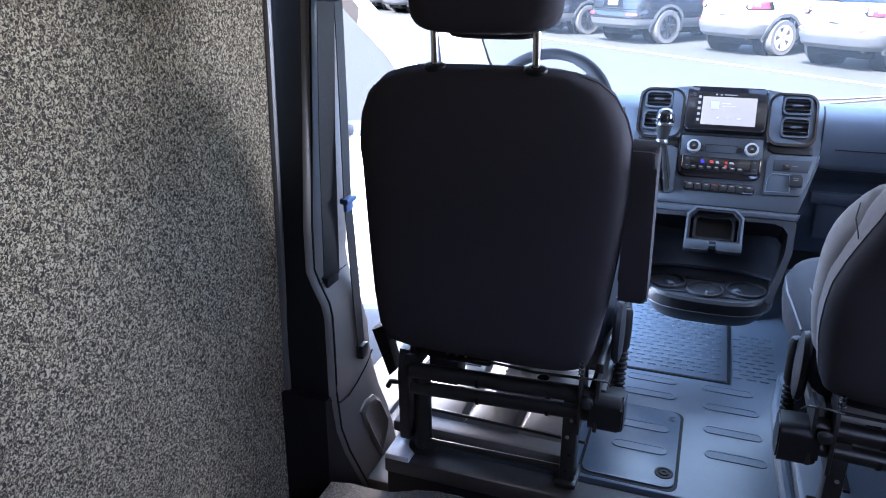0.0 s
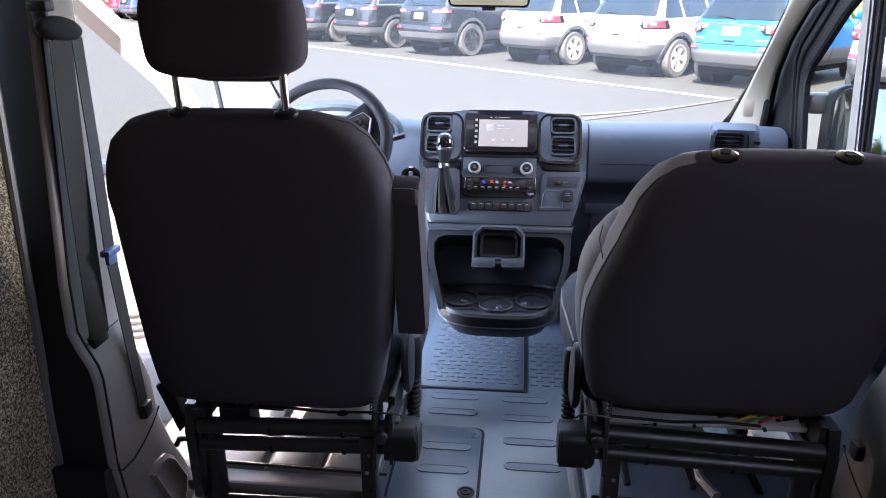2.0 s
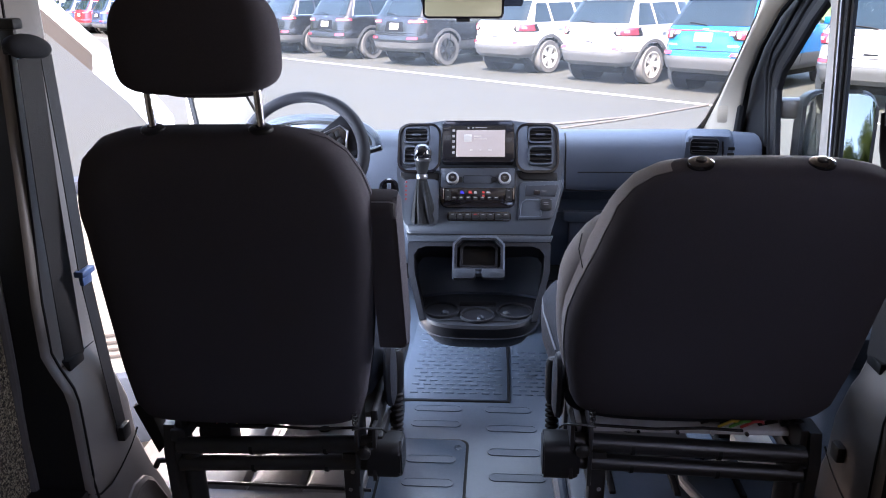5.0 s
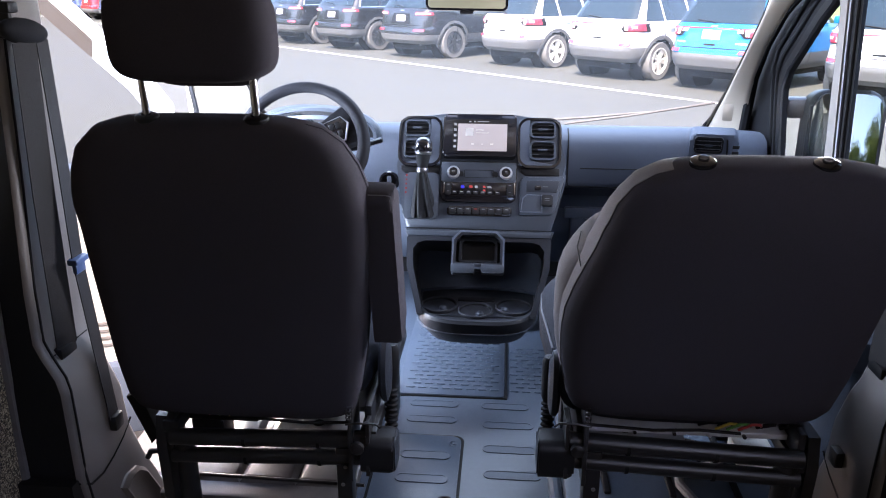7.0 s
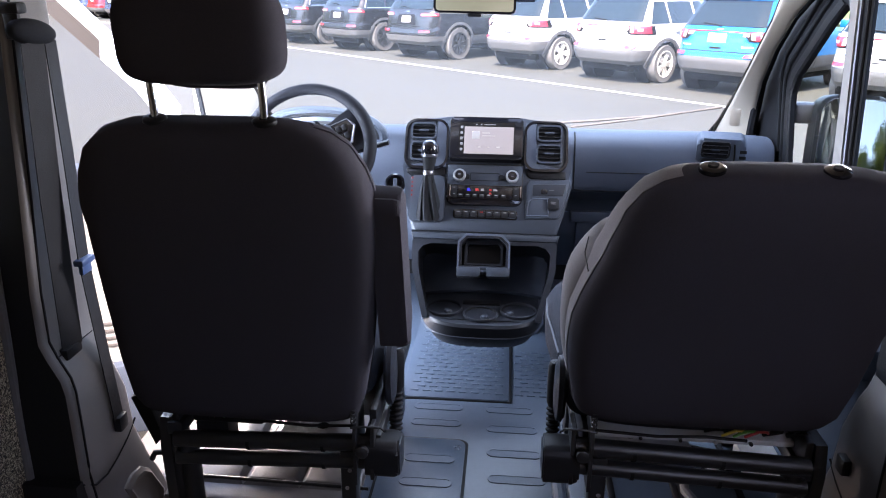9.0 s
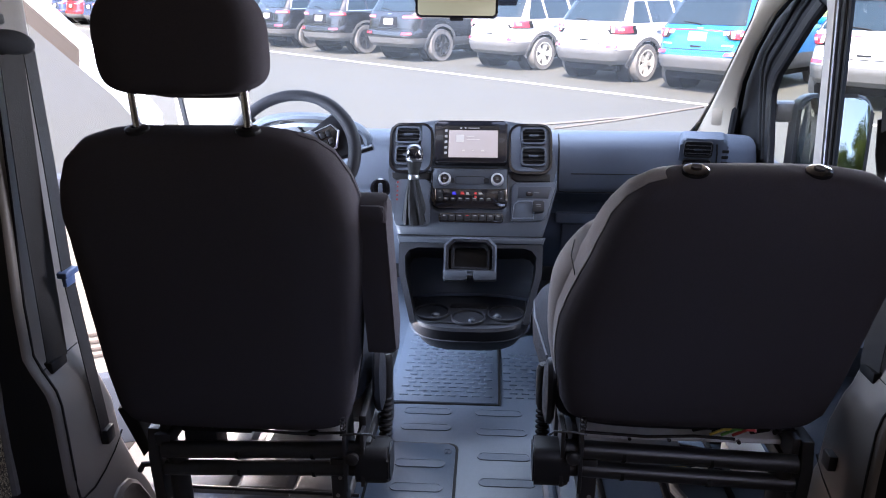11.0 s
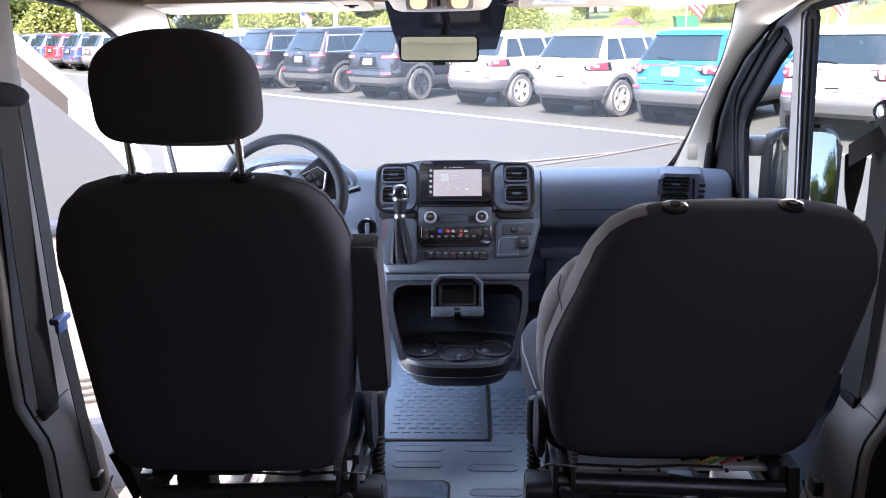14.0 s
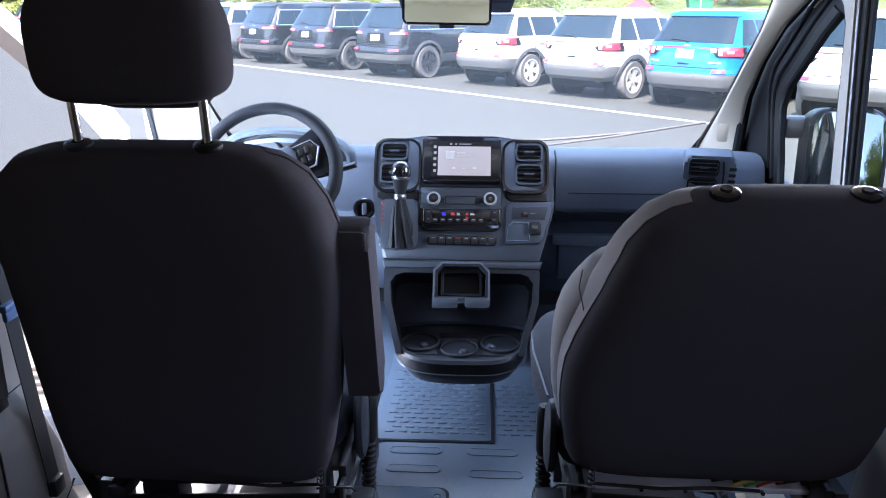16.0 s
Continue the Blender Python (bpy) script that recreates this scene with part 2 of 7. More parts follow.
def box(bm, lo, hi, bevel=0.0, seg=2, m=None):
    c = [(a + b) / 2 for a, b in zip(lo, hi)]
    s = [abs(b - a) for a, b in zip(lo, hi)]
    r = bmesh.ops.create_cube(bm, size=1.0, matrix=Matrix.Translation(c) @ Matrix.Diagonal((*s, 1)))
    vs = r["verts"]
    if bevel:
        es = list({e for v in vs for e in v.link_edges})
        r = bmesh.ops.bevel(bm, geom=es, offset=bevel, segments=seg, profile=0.5, affect="EDGES")
        vs = list({v for v in vs if v.is_valid} | set(r["verts"]))
    if m is not None:
        bmesh.ops.transform(bm, matrix=m, verts=vs)
    return vs


def boxes(*rows, m=None):
    bm = bmesh.new()
    for lo, hi, bev in rows:
        box(bm, lo, hi, bev, m=m)
    return bm


def prism(pts, lo, hi, bevel=0.0, m=None, bm=None, seg=2):
    """A polygon in x, y of a local frame, drawn out from lo to hi along its z."""
    bm = bm or bmesh.new()
    a = [bm.verts.new((x, y, lo)) for x, y in pts]
    b = [bm.verts.new((x, y, hi)) for x, y in pts]
    f1, f2 = bm.faces.new(a[::-1]), bm.faces.new(b)
    n = len(pts)
    for i in range(n):
        bm.faces.new((a[i], a[(i + 1) % n], b[(i + 1) % n], b[i]))
    vs = a + b
    if bevel:
        es = [e for e in f2.edges]
        r = bmesh.ops.bevel(bm, geom=es, offset=bevel, segments=seg, profile=0.5, affect="EDGES")
        vs = list({v for v in vs if v.is_valid} | set(r["verts"]))
    if m is not None:
        bmesh.ops.transform(bm, matrix=m, verts=vs)
    return bm


def rounded(w0, h0, w1, h1, r, n=5):
    """A rounded rectangle as points, counter-clockwise."""
    out = []
    for cx, cy, a in ((w1 - r, h1 - r, 0), (w0 + r, h1 - r, 90), (w0 + r, h0 + r, 180), (w1 - r, h0 + r, 270)):
        out += [(cx + r * math.cos(radians(a + 90 * i / n)), cy + r * math.sin(radians(a + 90 * i / n))) for i in range(n + 1)]
    return out


def ring_prism(outer, inner, lo, hi, m=None, bm=None):
    """A frame between two outlines of the same count."""
    bm = bm or bmesh.new()
    n = len(outer)
    rows = [[bm.verts.new((x, y, z)) for x, y in o] for o, z in ((outer, lo), (outer, hi), (inner, hi), (inner, lo))]
    for k in range(4):
        for i in range(n):
            bm.faces.new((rows[k][i], rows[k][(i + 1) % n], rows[(k + 1) % 4][(i + 1) % n], rows[(k + 1) % 4][i]))
    if m is not None:
        bmesh.ops.transform(bm, matrix=m, verts=[v for r in rows for v in r])
    return bm


def tube(path, r, n=10, bm=None, closed=False, flat=1.0, up=(0, 0, 1)):
    """A round (or flattened) rod along points; r may be a list."""
    bm = bm or bmesh.new()
    pts = [Vector(p) for p in path]
    rs = r if isinstance(r, (list, tuple)) else [r] * len(pts)
    rows = []
    for i, p in enumerate(pts):
        a = pts[(i - 1) % len(pts)] if closed or i else p
        b = pts[(i + 1) % len(pts)] if closed or i < len(pts) - 1 else p
        d = (b - a).normalized()
        u = d.cross(Vector(up))
        u = u.normalized() if u.length > 1e-4 else d.cross(Vector((0, 1, 0.01))).normalized()
        w = u.cross(d)
        rows.append([bm.verts.new(p + rs[i] * (math.cos(k * math.tau / n) * u + flat * math.sin(k * math.tau / n) * w)) for k in range(n)])
    for i in range(len(rows) if closed else len(rows) - 1):
        q, s = rows[i], rows[(i + 1) % len(rows)]
        for k in range(n):
            bm.faces.new((q[k], q[(k + 1) % n], s[(k + 1) % n], s[k]))
    if not closed:
        bm.faces.new(rows[0][::-1])
        bm.faces.new(rows[-1])
    return bm


def loft(rings, bm=None, caps=True):
    bm = bm or bmesh.new()
    rows = [[bm.verts.new(p) for p in r] for r in rings]
    n = len(rows[0])
    for q, s in zip(rows, rows[1:]):
        for k in range(n):
            bm.faces.new((q[k], q[(k + 1) % n], s[(k + 1) % n], s[k]))
    if caps:
        bm.faces.new(rows[0][::-1])
        bm.faces.new(rows[-1])
    return bm


def lathe(profile, n=24, m=None, bm=None):
    """Points (radius, height) turned about z."""
    bm = bm or bmesh.new()
    rows = [[bm.verts.new((r * math.cos(k * math.tau / n), r * math.sin(k * math.tau / n), z)) for k in range(n)] for r, z in profile]
    for q, s in zip(rows, rows[1:]):
        for k in range(n):
            bm.faces.new((q[k], q[(k + 1) % n], s[(k + 1) % n], s[k]))
    bm.faces.new(rows[0][::-1])
    bm.faces.new(rows[-1])
    if m is not None:
        bmesh.ops.transform(bm, matrix=m, verts=[v for r in rows for v in r])
    return bm


def strap(path, width, thick, across, bm=None):
    """A flat band along points; across: the direction of its width."""
    bm = bm or bmesh.new()
    rows = []
    for i, p in enumerate(path):
        p = Vector(p)
        a = Vector(across[i] if isinstance(across, list) else across).normalized()
        d = (Vector(path[min(i + 1, len(path) - 1)]) - Vector(path[max(i - 1, 0)])).normalized()
        n = d.cross(a).normalized()
        rows.append([bm.verts.new(p + sx * a * width / 2 + sn * n * thick / 2) for sx, sn in ((-1, -1), (1, -1), (1, 1), (-1, 1))])
    for q, s in zip(rows, rows[1:]):
        for k in range(4):
            bm.faces.new((q[k], q[(k + 1) % 4], s[(k + 1) % 4], s[k]))
    bm.faces.new(rows[0][::-1])
    bm.faces.new(rows[-1])
    return bm


def sheet(rows, thick, bm=None):
    """A curved sheet through rows of points, thickened along its normals."""
    bm = bm or bmesh.new()
    g = np.array(rows, float)
    du = np.gradient(g, axis=1) if g.shape[1] > 2 else np.repeat(g[:, 1:] - g[:, :1], 2, 1)
    dv = np.gradient(g, axis=0) if g.shape[0] > 2 else np.repeat(g[1:] - g[:1], 2, 0)
    n = np.cross(du, dv)
    n /= np.linalg.norm(n, axis=-1, keepdims=True) + 1e-12
    top = [[bm.verts.new(p) for p in r] for r in g]
    bot = [[bm.verts.new(p) for p in r] for r in g - n * thick]
    a, b = g.shape[:2]
    for i in range(a - 1):
        for j in range(b - 1):
            bm.faces.new((top[i][j], top[i][j + 1], top[i + 1][j + 1], top[i + 1][j]))
            bm.faces.new((bot[i][j], bot[i + 1][j], bot[i + 1][j + 1], bot[i][j + 1]))
    for i in range(a - 1):
        bm.faces.new((top[i][0], top[i + 1][0], bot[i + 1][0], bot[i][0]))
        bm.faces.new((top[i][-1], bot[i][-1], bot[i + 1][-1], top[i + 1][-1]))
    for j in range(b - 1):
        bm.faces.new((top[0][j], bot[0][j], bot[0][j + 1], top[0][j + 1]))
        bm.faces.new((top[-1][j], top[-1][j + 1], bot[-1][j + 1], bot[-1][j]))
    return bm


def smoothstep(a, b, x):
    t = min(max((x - a) / (b - a), 0), 1)
    return t * t * (3 - 2 * t)


def lerp_table(table, z):
    """Rows of (key, values...) joined by smooth lines."""
    for p, q in zip(table, table[1:]):
        if z <= q[0]:
            t = (z - p[0]) / (q[0] - p[0]) if q[0] > p[0] else 0
            t = min(max(t, 0), 1)
            return [a + (b - a) * t for a, b in zip(p[1:], q[1:])]
    return list(table[-1][1:])

# ---- ground ----
GROUND = -0.54


def asphalt():
    m = material("asphalt", (0.0480, 0.0480, 0.0385), 0.85, grain=0.4, scale=120, bump=0.5, bump_scale=200, wear=0.14, wear_scale=0.35)
    return m


ASPHALT = asphalt()
GRASS = material("grass", (0.085, 0.115, 0.025), 0.9, grain=0.4, scale=6, bump=0.6, bump_scale=20, wear=0.3, wear_scale=0.12)
LINE_PAINT = material("road_paint", (0.46, 0.46, 0.43), 0.7, grain=0.3, scale=60, bump=0.2, wear=0.15, wear_scale=3)


def hill(x, y):
    """Height of the land: level round the lot, a grassy rise beyond it."""
    d = x * 0.68 + y * 0.73
    s = y * 0.68 - x * 0.73
    rise = smoothstep(50, 150, d) * 9.0 * (0.55 + 0.45 * smoothstep(60, -60, s))
    return GROUND + rise


bm = bmesh.new()
N = 90
axis = [math.copysign(abs(u) ** 2.2 * 900, u) for u in np.linspace(-1, 1, N)]
rows = [[bm.verts.new((x, y, hill(x, y))) for x in axis] for y in axis]
for q, s in zip(rows, rows[1:]):
    for k in range(N - 1):
        bm.faces.new((q[k], q[k + 1], s[k + 1], s[k]))
ground = single("ground", bm, ASPHALT, "grey sunlit asphalt lot that runs into grassy land", "ground", "structure", smooth=60)
ground.data.materials.append(GRASS)
for p in ground.data.polygons:
    c = p.center
    if c.x * 0.68 + c.y * 0.73 > 44:
        p.material_index = 1

ROW = Vector((0.70, -0.714, 0)).normalized()      # along the row of parked cars
AHEAD = Vector((0.714, 0.70, 0)).normalized()     # the way the parked cars face
bm = bmesh.new()
p0, p1 = Vector((1.03, 13.65, GROUND + 0.004)) - ROW * 60, Vector((1.03, 13.65, GROUND + 0.004)) + ROW * 22
strap([p0, p1], 0.10, 0.006, AHEAD, bm)
single("road_line", bm, LINE_PAINT, "long white painted line on the asphalt in front of the parked cars", "road marking", "structure", smooth=0)
bm = bmesh.new()
strap([Vector((6.6, 5.2, GROUND + 0.004)), Vector((13.5, 7.6, GROUND + 0.004))], 0.1, 0.006, (0.33, -0.94, 0), bm)
single("road_line", bm, LINE_PAINT, "short white painted parking line on the asphalt", "road marking", "structure", smooth=0)

# ---- van shell ----
def mirror_x(bm, also=True):
    bmesh.ops.scale(bm, verts=bm.verts, vec=(-1, 1, 1))
    bmesh.ops.reverse_faces(bm, faces=bm.faces)
    return bm


floor = thing("floor", (0, 1.6, -0.03), "grey-blue moulded rubber floor of the van cab", "floor", kind="structure")
bm = bmesh.new()
box(bm, (-0.685, 1.15, -0.04), (0.90, 2.75, 0.0), 0.006)
part("riser", boxes(((-0.685, 1.09, -0.24), (0.9, 1.16, -0.05), 0.004), ((-0.684, 1.16, -0.24), (-0.66, 2.7, -0.042), 0.004)), BLACK_PLASTIC, floor)
part("mat", bm, RUBBER, floor)
bm = boxes(((-0.685, 1.075, -0.055), (0.9, 1.148, -0.012), 0.006))
part("threshold", bm, material("threshold_steel", (0.026, 0.022, 0.021), 0.6, grain=0.25, scale=60, bump=0.15, wear=0.3, wear_scale=9), floor, "dark painted steel threshold strip")
# pale plate added for the light on the mat's corner
part("lit_mat_edge", boxes(((-0.680, 1.070, -0.012), (-0.618, 1.215, 0.004), 0.003)), PAN_STEEL, floor, "pale plate standing for the lit corner of the floor mat")

# tread plate in the middle, ahead of a shallow groove
bm = bmesh.new()
prism(rounded(-0.225, 1.69, 0.095, 2.30, 0.012), 0.0, 0.004, 0.002, bm=bm)
part("tread_plate", bm, RUBBER, floor)
bm = bmesh.new()
for j in range(22):
    for i in range(8):
        x = -0.185 + i * 0.036 + (0.018 if j % 2 else 0)
        y = 1.725 + j * 0.0245
        if x < 0.075:
            prism(rounded(x - 0.013, y - 0.0042, x + 0.013, y + 0.0042, 0.004, 2), 0.003, 0.0075, 0.0015, bm=bm, seg=1)
for j in range(12):
    for i in range(3):
        x, y = 0.125 + i * 0.036 + (0.018 if j % 2 else 0), 1.73 + j * 0.0245
        prism(rounded(x - 0.013, y - 0.0042, x + 0.013, y + 0.0042, 0.004, 2), -0.001, 0.0035, 0.0015, bm=bm, seg=1)
part("tread_pad", bm, RUBBER, floor)["kind"] = "stuff"
bm = bmesh.new()
tube([(-0.25, 1.672, 0.0), (-0.2, 1.682, 0.0), (-0.185, 1.684, 0.0), (0.1, 1.684, 0.0), (0.1, 2.2, 0.0)], 0.0045, 6, bm=bm)
part("seam", bm, RUBBER_BLACK, floor)
# service hatch
bm = prism(rounded(-0.225, 1.168, -0.017, 1.482, 0.022), -0.002, 0.005, 0.003)
hatch = part("hatch", bm, RUBBER, floor)
bm = ring_prism(rounded(-0.233, 1.160, -0.009, 1.490, 0.026), rounded(-0.2255, 1.1675, -0.0165, 1.4825, 0.022), -0.002, 0.0012)
part("hatch_gap", bm, RUBBER_BLACK, floor)
for x, y, r in ((-0.041, 1.217, 0.021), (-0.037, 1.447, 0.011), (-0.21, 1.36, 0.011)):
    bm = lathe([(r, 0.004), (r, 0.007), (r * 0.78, 0.0075), (r * 0.72, 0.0055), (r * 0.5, 0.0055), (r * 0.46, 0.008), (r * 0.2, 0.008), (r * 0.18, 0.006)], 20, pose(x, y, 0))
    part("screw", bm, RUBBER_BLACK if r > 0.02 else RUBBER, floor)
for x0, x1, y in ((-0.175, -0.035, 1.645), (-0.175, -0.035, 1.565), (0.03, 0.165, 1.645), (0.035, 0.175, 1.55), (0.04, 0.18, 1.44), (0.045, 0.187, 1.335), (-0.17, -0.04, 1.395), (-0.17, -0.04, 1.30)):
    z = 0.004 if y < 1.49 and x0 < 0 else -0.001
    bm = ring_prism(rounded(x0, y - 0.017, x1, y + 0.017, 0.0168), rounded(x0 + 0.005, y - 0.012, x1 - 0.005, y + 0.012, 0.0118), z, z + 0.0032)
    prism(rounded(x0 + 0.005, y - 0.012, x1 - 0.005, y + 0.012, 0.0118), z, z + 0.0022, bm=bm)
    part("rib", bm, RUBBER, floor)

# raised plinths under the seats
for side, x0, x1, mat, lab in ((-1, -0.70, -0.25, GREY_METAL, "worn bare grey steel plate"), (1, 0.235, 0.80, RUBBER, "")):
    bm = boxes(((x0, 1.16, 0.0), (x1, 1.75, 0.035), 0.012))
    part("plinth", bm, mat, floor, lab)
    bm = bmesh.new()
    for k in range(3):
        x = x0 + 0.09 + k * (x1 - x0 - 0.12) / 3
        if side > 0:
            box(bm, (x, 1.24, 0.033), (x + 0.016, 1.62, 0.043), 0.004)
        else:
            x = x0 + 0.055 + 0.135 * k
            loft([[(x - o, 1.225 - o, z), (x + 0.105 + o, 1.225 - o, z), (x + 0.095 + o, 1.50 + o, z), (x + 0.010 - o, 1.50 + o, z)] for o, z in ((0.016, 0.034), (0.004, 0.047), (0.0, 0.049))], bm)
    part("plinth_rib", bm, RUBBER_BLACK if side > 0 else GREY_METAL, floor)
bm = bmesh.new()
box(bm, (-0.625, 1.462, 0.048), (-0.560, 1.486, 0.052), 0.001)
box(bm, (-0.488, 1.462, 0.048), (-0.425, 1.486, 0.052), 0.001)
part("slot", bm, RUBBER_BLACK, floor)
bm = bmesh.new()
tube([(0.222, 1.15, 0.0), (0.215, 1.35, 0.006), (0.222, 1.6, 0.006), (0.25, 1.78, 0.0)], 0.016, 10, bm=bm)
part("edge_bead", bm, RUBBER, floor)

cut_edge = [(x, 1.052 + 0.012 * math.sin(9 * x + 1.0) + 0.006 * math.sin(23 * x) - 0.05 * smoothstep(-0.56, -0.66, x)) for x in np.linspace(0.90, -0.795, 34)]
cargo_floor = single("cargo_floor", prism([(-0.80, -2.3), (0.90, -2.3)] + cut_edge, -0.30, -0.062, 0.004), FLOOR_CARPET, "grey carpeted cargo floor of the van", "floor", "structure")
rng = random.Random(3)


def cargo_wall(side, y0=-2.32, y1=1.075, z0=-0.24, z1=1.62, bm=None):
    rows = []
    for z in np.linspace(z0, z1, 14):
        bow = -0.10 * smoothstep(1.15, 1.65, z)
        rows.append([(side * (0.922 + bow), y, z) for y in np.linspace(y0, y1 + (0.06 * z - 0.045 if y1 > 1 else 0), 18)])
    return sheet(rows, -0.05 * side, bm)


single("wall_left", cargo_wall(-1), CARPET, "van wall lined with speckled grey and cream carpet", "wall", "structure")
single("trim", tube([(-0.919 + 0.10 * smoothstep(1.15, 1.65, z), 1.034 + 0.06 * z, z) for z in np.linspace(-0.2, 1.55, 24)], 0.010, 8), GREY_METAL, "dark edging along the front edge of the wall carpet", "trim", "structure")
# sliding door's unseen open window, added and sized for light on the carpet
bm = cargo_wall(1, 0.45, 1.075)
cargo_wall(1, -2.32, -0.75, bm=bm)
cargo_wall(1, -0.75, 0.45, 1.48, 1.62, bm=bm)
cargo_wall(1, -0.75, 0.45, -0.24, 0.80, bm=bm)
single("wall_right", bm, CARPET, "carpeted van wall with an unseen opening added to let light in", "wall", "structure")
single("wall_rear", boxes(((-0.98, -2.38, -0.3), (0.98, -2.3, 1.65), 0.0)), CARPET, "closed rear end of the van lined with carpet", "wall", "structure")

# ceiling: headliner that rises from the windscreen header to the cargo roof
prof = [(1.765, 1.226), (1.77, 1.240), (1.72, 1.246), (1.6, 1.252), (1.4, 1.270), (1.15, 1.34), (0.9, 1.45), (0.6, 1.55), (0.1, 1.60), (-2.35, 1.60)]
rows = []
for y, z in prof:
    rows.append([(x, y, z - 0.035 * smoothstep(0.62, 0.95, abs(x)) * smoothstep(1.9, 1.3, y)) for x in np.linspace(-0.96, 0.96, 33)])
single("ceiling", sheet(rows, 0.05), HEADLINER, "beige cloth headliner over the cab", "ceiling", "structure", smooth=50)

# windscreen
WS0, WS1 = Vector((0, 2.60, 0.62)), Vector((0, 1.754, 1.234))


def ws(x, f, off=0.0):
    """A point on the windscreen: x across, f from its base to its top."""
    p = WS0.lerp(WS1, f)
    n = Vector((0, WS0.z - WS1.z, WS1.y - WS0.y)).normalized() * -1
    return Vector((x, p.y, p.z)) + n * off


windscreen = thing("window_1", (0, 2.6, 0.62), "wide sloping clear windscreen with a black printed edge", "windscreen", kind="structure")
edge = [(0.815, -0.02), (0.812, 0.05), (0.808, 0.14), (0.800, 0.30), (0.783, 0.53), (0.767, 0.73), (0.747, 0.86), (0.72, 0.98)]
pane = part("pane", sheet([[ws(t * (x + 0.015), f) for t in np.linspace(-1, 1, 9)] for x, f in edge], 0.005), WINDSHIELD, windscreen)
pane.visible_shadow = False
bm = bmesh.new()
for s in (-1, 1):
    dx = 0.0 if s > 0 else 0.02
    inner = [0.04, 0.022, 0.010, 0.005, 0.002, 0.001, 0.001, 0.001]
    rr = [[ws(s * (x + dx - w), f, -0.006), ws(s * (x + dx + 0.012), f, -0.006)] for (x, f), w in zip(edge, inner)]
    sheet(rr, 0.002 * s, bm)
part("printed_edge", bm, GLOSS_BLACK, windscreen)
bm = bmesh.new()
rr = [[ws(-0.167, 1.0, -0.008), ws(0.145, 1.0, -0.008)], [ws(-0.160, 0.885, -0.008), ws(0.136, 0.885, -0.008)], [ws(-0.150, 0.795, -0.008), ws(0.122, 0.795, -0.008)]]
sheet(rr, 0.002, bm)
part("sensor_patch", bm, GLOSS_BLACK, windscreen, "black printed patch behind the mirror")

# pillars beside the windscreen
BACK_EDGE = {1: [(2.33, 0.60), (2.325, 0.66), (2.294, 0.743), (2.217, 0.867), (2.10, 0.972), (1.93, 1.083), (1.74, 1.158), (1.525, 1.21)],
             -1: [(2.15, 0.60), (2.10, 0.67), (2.08, 0.76), (2.06, 0.87), (2.0, 0.99), (1.92, 1.07), (1.80, 1.16), (1.62, 1.222)]}


def a_pillar(side):
    dx = 0.0 if side > 0 else 0.02
    rows = []
    for (x, f), (y, z), b in zip(edge, BACK_EDGE[side], (0, 0, 0.001, 0.004, 0.002, 0.004, 0.001, 0)):
        p = ws(x + dx, f, -0.012)
        q = Vector((lerp_table([(0.6, 0.866), (0.74, 0.860), (0.867, 0.845), (0.972, 0.830), (1.083, 0.815), (1.158, 0.80), (1.21, 0.79)], z)[0] if side > 0 else 0.905, y, z))
        row = []
        for t in np.linspace(0, 1, 9):
            c = p.lerp(q, t)
            swell = math.sin(math.pi * t) * 0.018 + b * math.sin(2 * math.pi * t) ** 2
            row.append((side * (c.x - swell * 0.8), c.y - swell * 0.5, c.z))
        rows.append(row)
    return sheet(rows, 0.03 * side)


for s, n in ((-1, "pillar_left"), (1, "pillar_right")):
    tagged(part(n, a_pillar(s), PILLAR_TRIM, None, smooth=150), "pale grey moulded windscreen pillar trim", "pillar", kind="structure")
bm = prism(rounded(-0.015, -0.026, 0.015, 0.026, 0.006), 0.0, 0.0025, 0.001, m=look((0.757, 2.145, 0.768), (0.2, -0.4, 0.9)) @ pose(0, 0, 0, 0, 180, 0))
tagged(part("trim_cap", bm, PILLAR_TRIM, None), "small pale plastic cap on the windscreen pillar trim", "trim cap")

bm = prism([(1.00, -0.45), (1.235, -0.45), (1.205, -0.25), (1.145, -0.14), (1.10, -0.05), (1.062, 0.04), (1.045, 0.15), (1.02, 0.15)], 0.803, 0.965, m=Matrix(((0, 0, -1, 0), (1, 0, 0, 0), (0, 1, 0, 0), (0, 0, 0, 1))))
single("kick_panel", bm, BLACK_PLASTIC, "black lower panel behind the door pillar", "panel", "structure")
single("skirt_left", boxes(((-1.02, -2.3, -0.5), (-0.915, 1.30, -0.23), 0.01)), BLACK_PLASTIC, "dark lower side of the van body", "body frame", "structure")
# pillars behind the doors
B_TRIM = [(1.62, -0.862, 1.20, 1.30), (1.35, -0.857, 1.17, 1.28), (1.1, -0.852, 1.142, 1.262), (0.8, -0.85, 1.105, 1.25), (0.56, -0.85, 1.074, 1.245), (0.455, -0.846, 1.064, 1.232), (0.425, -0.832, 1.060, 1.220), (0.380, -0.808, 1.056, 1.212), (0.350, -0.800, 1.052, 1.222), (0.26, -0.797, 1.046, 1.253), (0.15, -0.797, 1.043, 1.262), (0.04, -0.80, 1.060, 1.308), (-0.05, -0.80, 1.095, 1.355), (-0.14, -0.80, 1.142, 1.392), (-0.25, -0.80, 1.20, 1.42), (-0.45, -0.80, 1.20, 1.44)]


